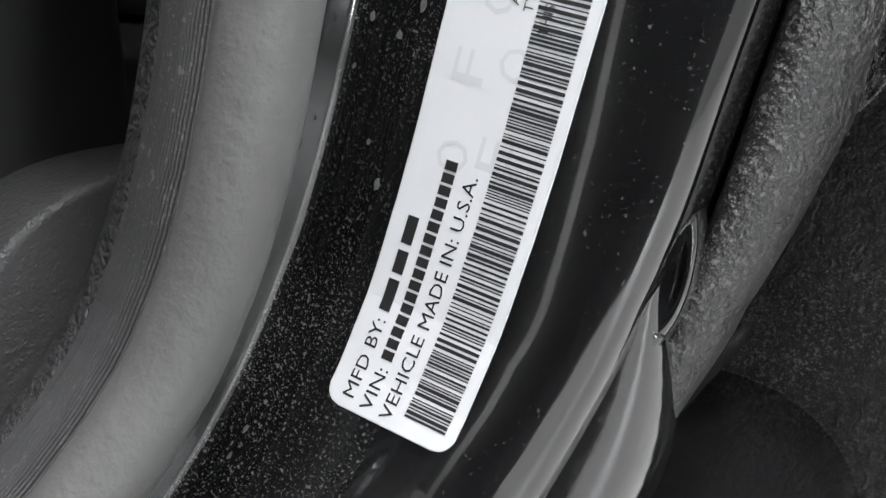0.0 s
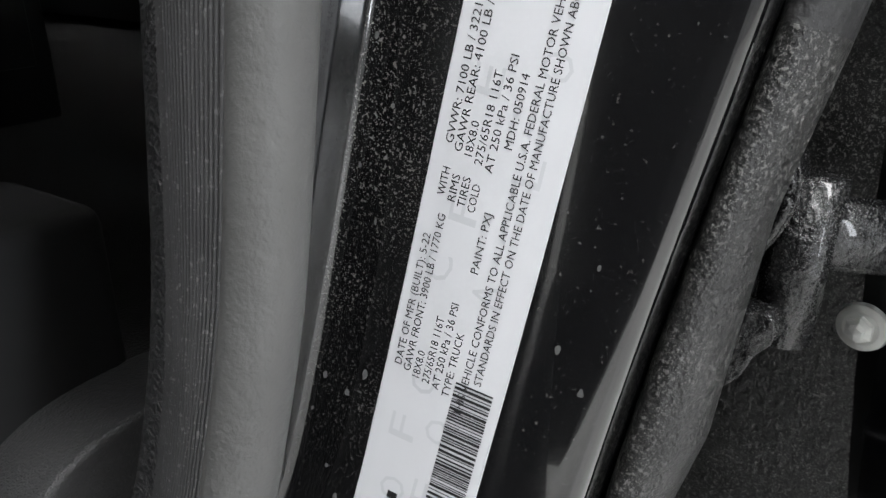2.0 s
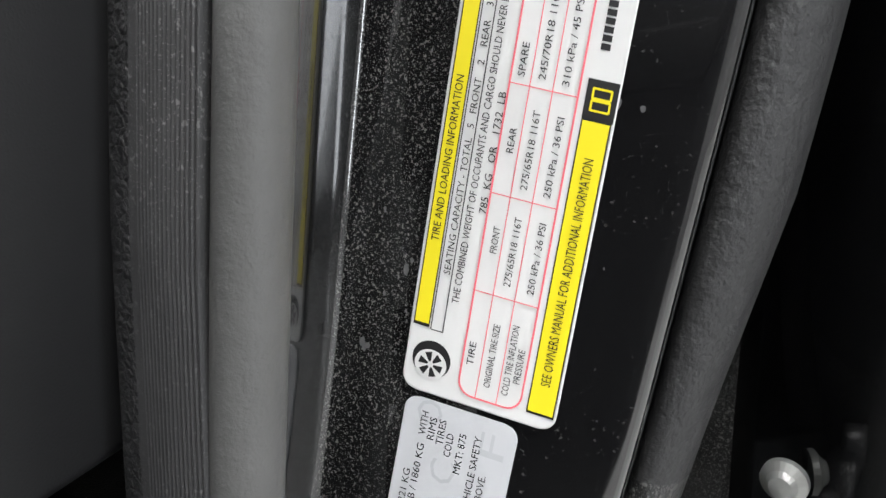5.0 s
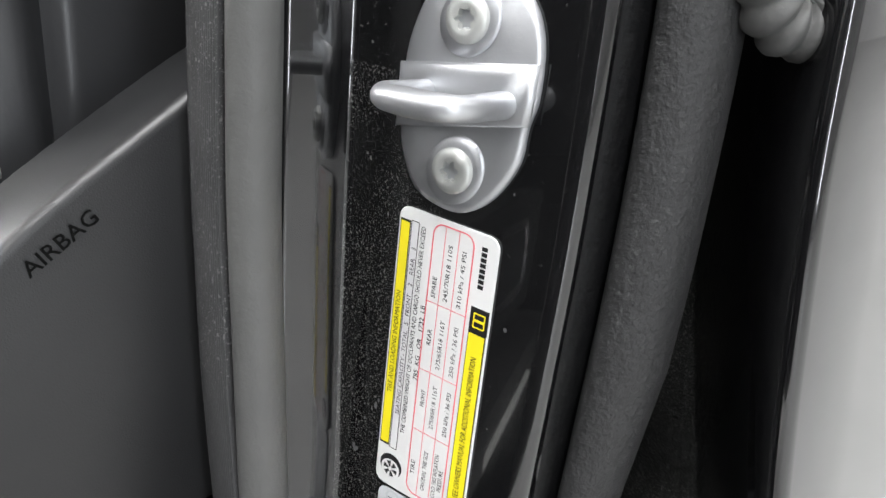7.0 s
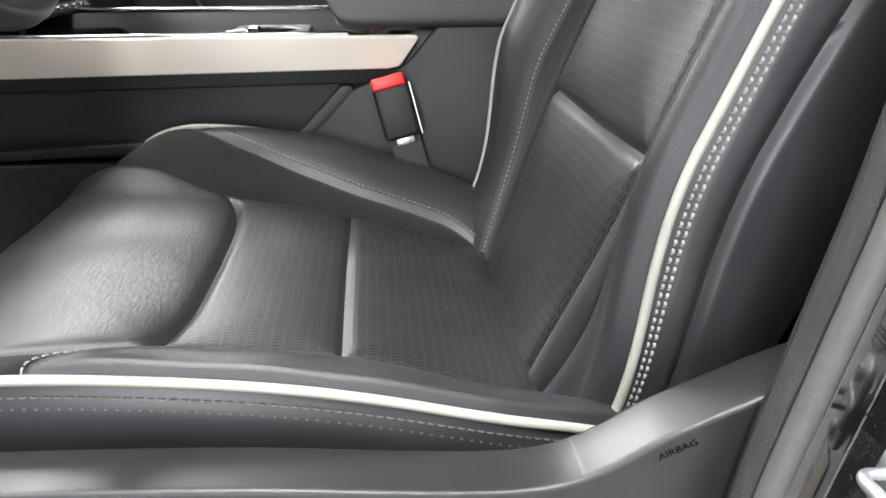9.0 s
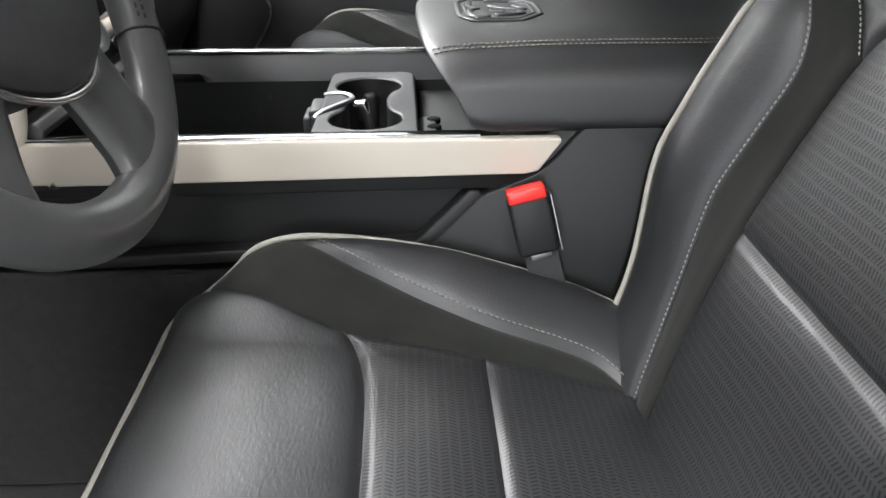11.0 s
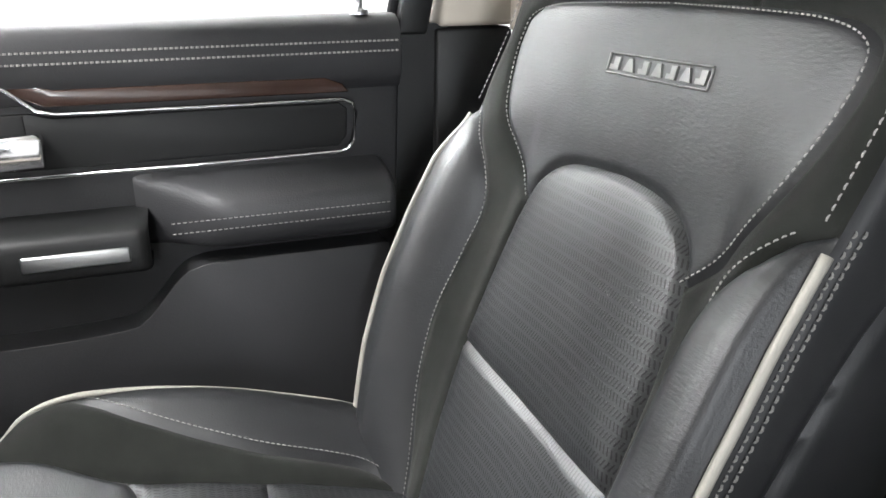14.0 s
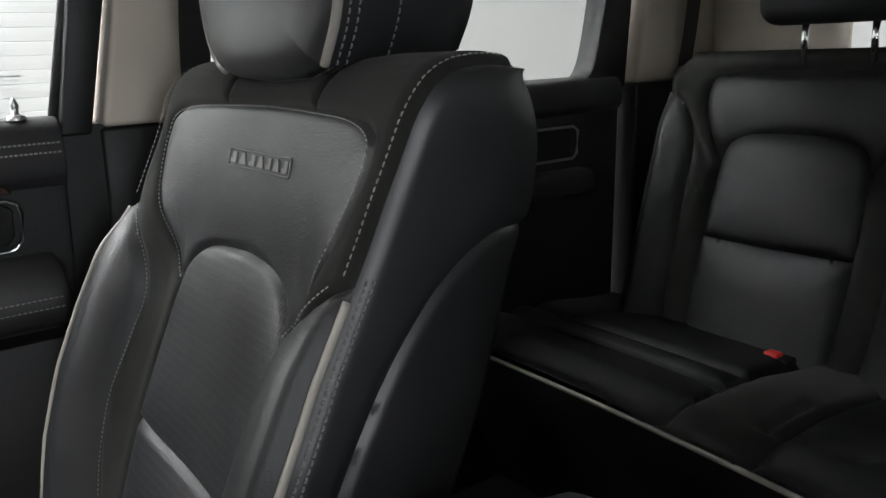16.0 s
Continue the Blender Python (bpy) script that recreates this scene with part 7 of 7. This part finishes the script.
part("seat_belt", sheet([[(x - 0.024, y, z), (x + 0.024, y, z)] for x, y, z in spline([(1.47, 0.695, 1.93), (1.43, 0.69, 1.70), (1.395, 0.685, 1.54), (1.36, 0.66, 1.35)], 16)]), M_WEB, cp, "black belt webbing")
tagged(part("rear_header", rbox(1.60, -0.13, 1.93, 0.08, 1.5, 0.09, 0.02), M_HEADLINER), "pale trim above the rear window", "trim", kind="structure")
for y in (0.57, -0.83):
    tagged(part("rear_corner_trim", rbox(1.58, y, 1.75, 0.12, 0.30, 0.40, 0.05, 4), M_BEIGE_PILLAR), "pale beige cab corner trim", "trim", kind="structure")
part("rear_window", rbox(1.60, -0.13, 1.74, 0.005, 1.2, 0.36, 0), M_GLASS, cp, "clear rear window")
# near side, behind the driver
tagged(part("near_upper_pillar", prism([(0.20, 1.52), (0.28, 1.96), (0.44, 1.96), (0.42, 1.52)], "y", -0.955, -0.87, 0.01), M_BEIGE_PILLAR), "pale beige upper pillar trim", "trim", kind="structure")
tagged(part("near_rear_corner", rbox(1.45, -0.92, 1.40, 0.36, 0.08, 1.1, 0.02), M_BEIGE_PILLAR), "pale beige rear corner trim", "trim", kind="structure")
tagged(part("near_front_pillar", prism([(-1.05, 1.55), (-0.42, 1.94), (-0.33, 1.94), (-0.93, 1.55)], "y", -0.93, -0.86, 0.01), M_BEIGE_PILLAR), "pale beige windscreen pillar trim", "trim", kind="structure")
tagged(part("far_front_pillar", prism([(-1.05, 1.55), (-0.42, 1.94), (-0.33, 1.94), (-0.93, 1.55)], "y", 0.70, 0.78, 0.01), M_BEIGE_PILLAR), "pale beige windscreen pillar trim", "trim", kind="structure")

# ---------------------------------------------------------------- rear bench
bench = thing("rear_bench", "black leather and suede rear bench with piping", "car seat")


def rear_back_place(q, lift):
    y, z = q[:, 0], q[:, 1]
    x = 1.10 + 0.30 * (z - 1.10) - 0.018 * step((np.abs(y) - 0.15) / 0.09) * step((1.60 - z) / 0.12)
    x = x + 0.05 * step((z - 1.575) / 0.06) + 0.03 * step((np.abs(y) - 0.235) / 0.035)
    return np.stack([x - lift, y, z - 0.012 * step((z - 1.60) / 0.04)], 1)


RB_IN = spline([(0.120, 1.08), (0.128, 1.2), (0.128, 1.30), (0.125, 1.40), (0.118, 1.455), (0.09, 1.478), (0.05, 1.484), (0.0, 1.485)], 30)
RB_MID = np.array([(0.128, 1.292), (0.0, 1.290)])
RB_LOGO = spline([(0.128, 1.43), (0.165, 1.50), (0.175, 1.555), (0.160, 1.585), (0.10, 1.592), (0.0, 1.594)], 26)
RB_BOL = spline([(0.262, 1.555), (0.215, 1.53), (0.185, 1.47), (0.180, 1.35), (0.178, 1.2), (0.165, 1.08)], 26)
RB_SEAMS = mirror_lines([RB_IN, RB_MID, RB_LOGO, RB_BOL])
RB_POLYS = [both(np.vstack([[(0, 1.07)], RB_IN[RB_IN[:, 1] < 1.292][:12], [(0.128, 1.292), (0, 1.290)]])),
            both(np.vstack([[(0, 1.290), (0.128, 1.292)], RB_IN[RB_IN[:, 1] > 1.292]])),
            both(np.vstack([RB_IN[::-1][:-16], RB_LOGO])),
            np.vstack([RB_BOL, [(0.28, 1.07), (0.28, 1.555)]]), np.vstack([RB_BOL, [(0.28, 1.07), (0.28, 1.555)]]) * (-1, 1)]
ro = upholstery(np.linspace(-0.265, 0.265, 89), np.linspace(1.08, 1.64, 95), rear_back_place, RB_SEAMS, RB_POLYS, lambda d, r, q: -0.006 * np.exp(-(d / 0.007) ** 2) + 0.014 * (1 - np.exp(-d / 0.025)))
for n, (yc, wide) in enumerate(((0.312, 1.10), (-0.13, 0.49), (-0.572, 1.10))):
    pieces = islands(ro[-1])
    back = part("backrest", pieces[0], M_SUEDE, bench, "dark suede backrest surround")
    back.location, back.scale = (0, yc, 0), (1, wide, 1)
    for piece in pieces[1:]:
        part("suede_panel", piece, M_SUEDE, back).matrix_parent_inverse = Matrix()
    for k, nm, mm in ((0, "lower_panel", M_LEATHER_REAR_SHADE), (1, "insert_panel", M_LEATHER_REAR_SHADE), (2, "shoulder_panel", M_LEATHER_REAR_SHADE), (3, "bolster", M_LEATHER_REAR_SHADE), (4, "bolster", M_LEATHER_REAR_SHADE)):
        if k in ro:
            o = part(nm, ro[k], mm, back)
            o.matrix_parent_inverse = Matrix()
    for sgn in (1, -1):
        p, nn = line_on(rear_back_place, np.stack([np.full(40, sgn * 0.2635), np.linspace(1.12, 1.55, 40)], 1), 0.003)
        o = part("piping", tube(p, 0.0035, 6), M_PIPING, back)
        o.matrix_parent_inverse = Matrix()
    if n != 1:
        hb = part("headrest", rbox(1.275, yc - 0.03, 1.755, 0.10, 0.27, 0.17, 0.035, 5), M_LEATHER_REAR_SHADE, bench, "black rear headrest")
        for dy in (-0.09, 0.03):
            part("headrest_post", tube([(1.275, yc + dy, 1.60), (1.275, yc + dy, 1.69)], 0.006, 10), M_CHROME, bench)
part("back_core", rbox(1.37, -0.13, 1.33, 0.20, 1.52, 0.55, 0.03), M_SUEDE, bench)


def rear_cush_place(q, lift):
    y, x = q[:, 0], q[:, 1]
    z = 1.128 + 0.020 * step((x - 0.70) / 0.08) - 0.035 * step((x - 0.86) / 0.30)
    return np.stack([x + 0.02 * np.sin((y + 0.13) * 3), y, z + lift + 0.010 * step((0.73 - x) / 0.03)], 1)


RC_SEAMS = [np.array([(0.215, 0.70), (0.205, 1.15)]), np.array([(0.205, 0.86), (0.70, 0.86)]), np.array([(0.205, 0.925), (0.70, 0.925)]), np.array([(-0.02, 0.82), (0.10, 0.79), (0.10, 0.90)]), np.array([(-0.47, 0.70), (-0.46, 1.15)]), np.array([(-0.46, 0.86), (-0.85, 0.86)]), np.array([(0.07, 0.70), (0.07, 1.15)]), np.array([(0.60, 0.70), (0.59, 1.15)])]
RC_POLYS = [[(0.205, 0.69), (0.60, 0.69), (0.59, 1.16), (0.205, 1.16)], [(0.07, 0.69), (-0.33, 0.69), (-0.33, 1.16), (0.07, 1.16)], [(-0.47, 0.69), (-0.90, 0.69), (-0.90, 1.16), (-0.46, 1.16)]]
co = upholstery(np.linspace(-0.88, 0.68, 157), np.linspace(0.695, 1.16, 62), rear_cush_place, RC_SEAMS, RC_POLYS, lambda d, r, q: -0.006 * np.exp(-(d / 0.008) ** 2) + 0.013 * (1 - np.exp(-d / 0.025)))
pieces = islands(co[-1])
rc_ = part("cushion", pieces[0], M_SUEDE, bench, "dark suede cushion border")
for piece in pieces[1:]:
    part("suede_panel", piece, M_SUEDE, rc_)
for k in (0, 1, 2):
    part("seat_panel", co[k], M_LEATHER_REAR_SHADE, rc_, "black leather seat panel")
pp = rear_cush_place(np.stack([np.linspace(-0.88, 0.68, 80), np.full(80, 0.697)], 1), np.zeros(80))
part("piping", tube(pp, 0.004, 8), M_PIPING, rc_, "pale grey-beige piping")
part("bench_front", sheet([pp, pp + (0.004, 0, -0.02), pp + (0.012, 0, -0.06), pp + (0.05, 0, -0.12), pp + (0.12, 0, -0.32)]), M_LEATHER_REAR_SHADE, bench, "dark leather front skirt")
rb = thing("rear_buckle", "black rear belt buckle with red button", "buckle")
part("buckle_body", rbox(1.095, 0.235, 1.118, 0.05, 0.035, 0.03, 0.006), M_PLASTIC, rb)
part("release_button", rbox(1.082, 0.250, 1.128, 0.022, 0.026, 0.022, 0.004), M_RED, rb, "red release button")
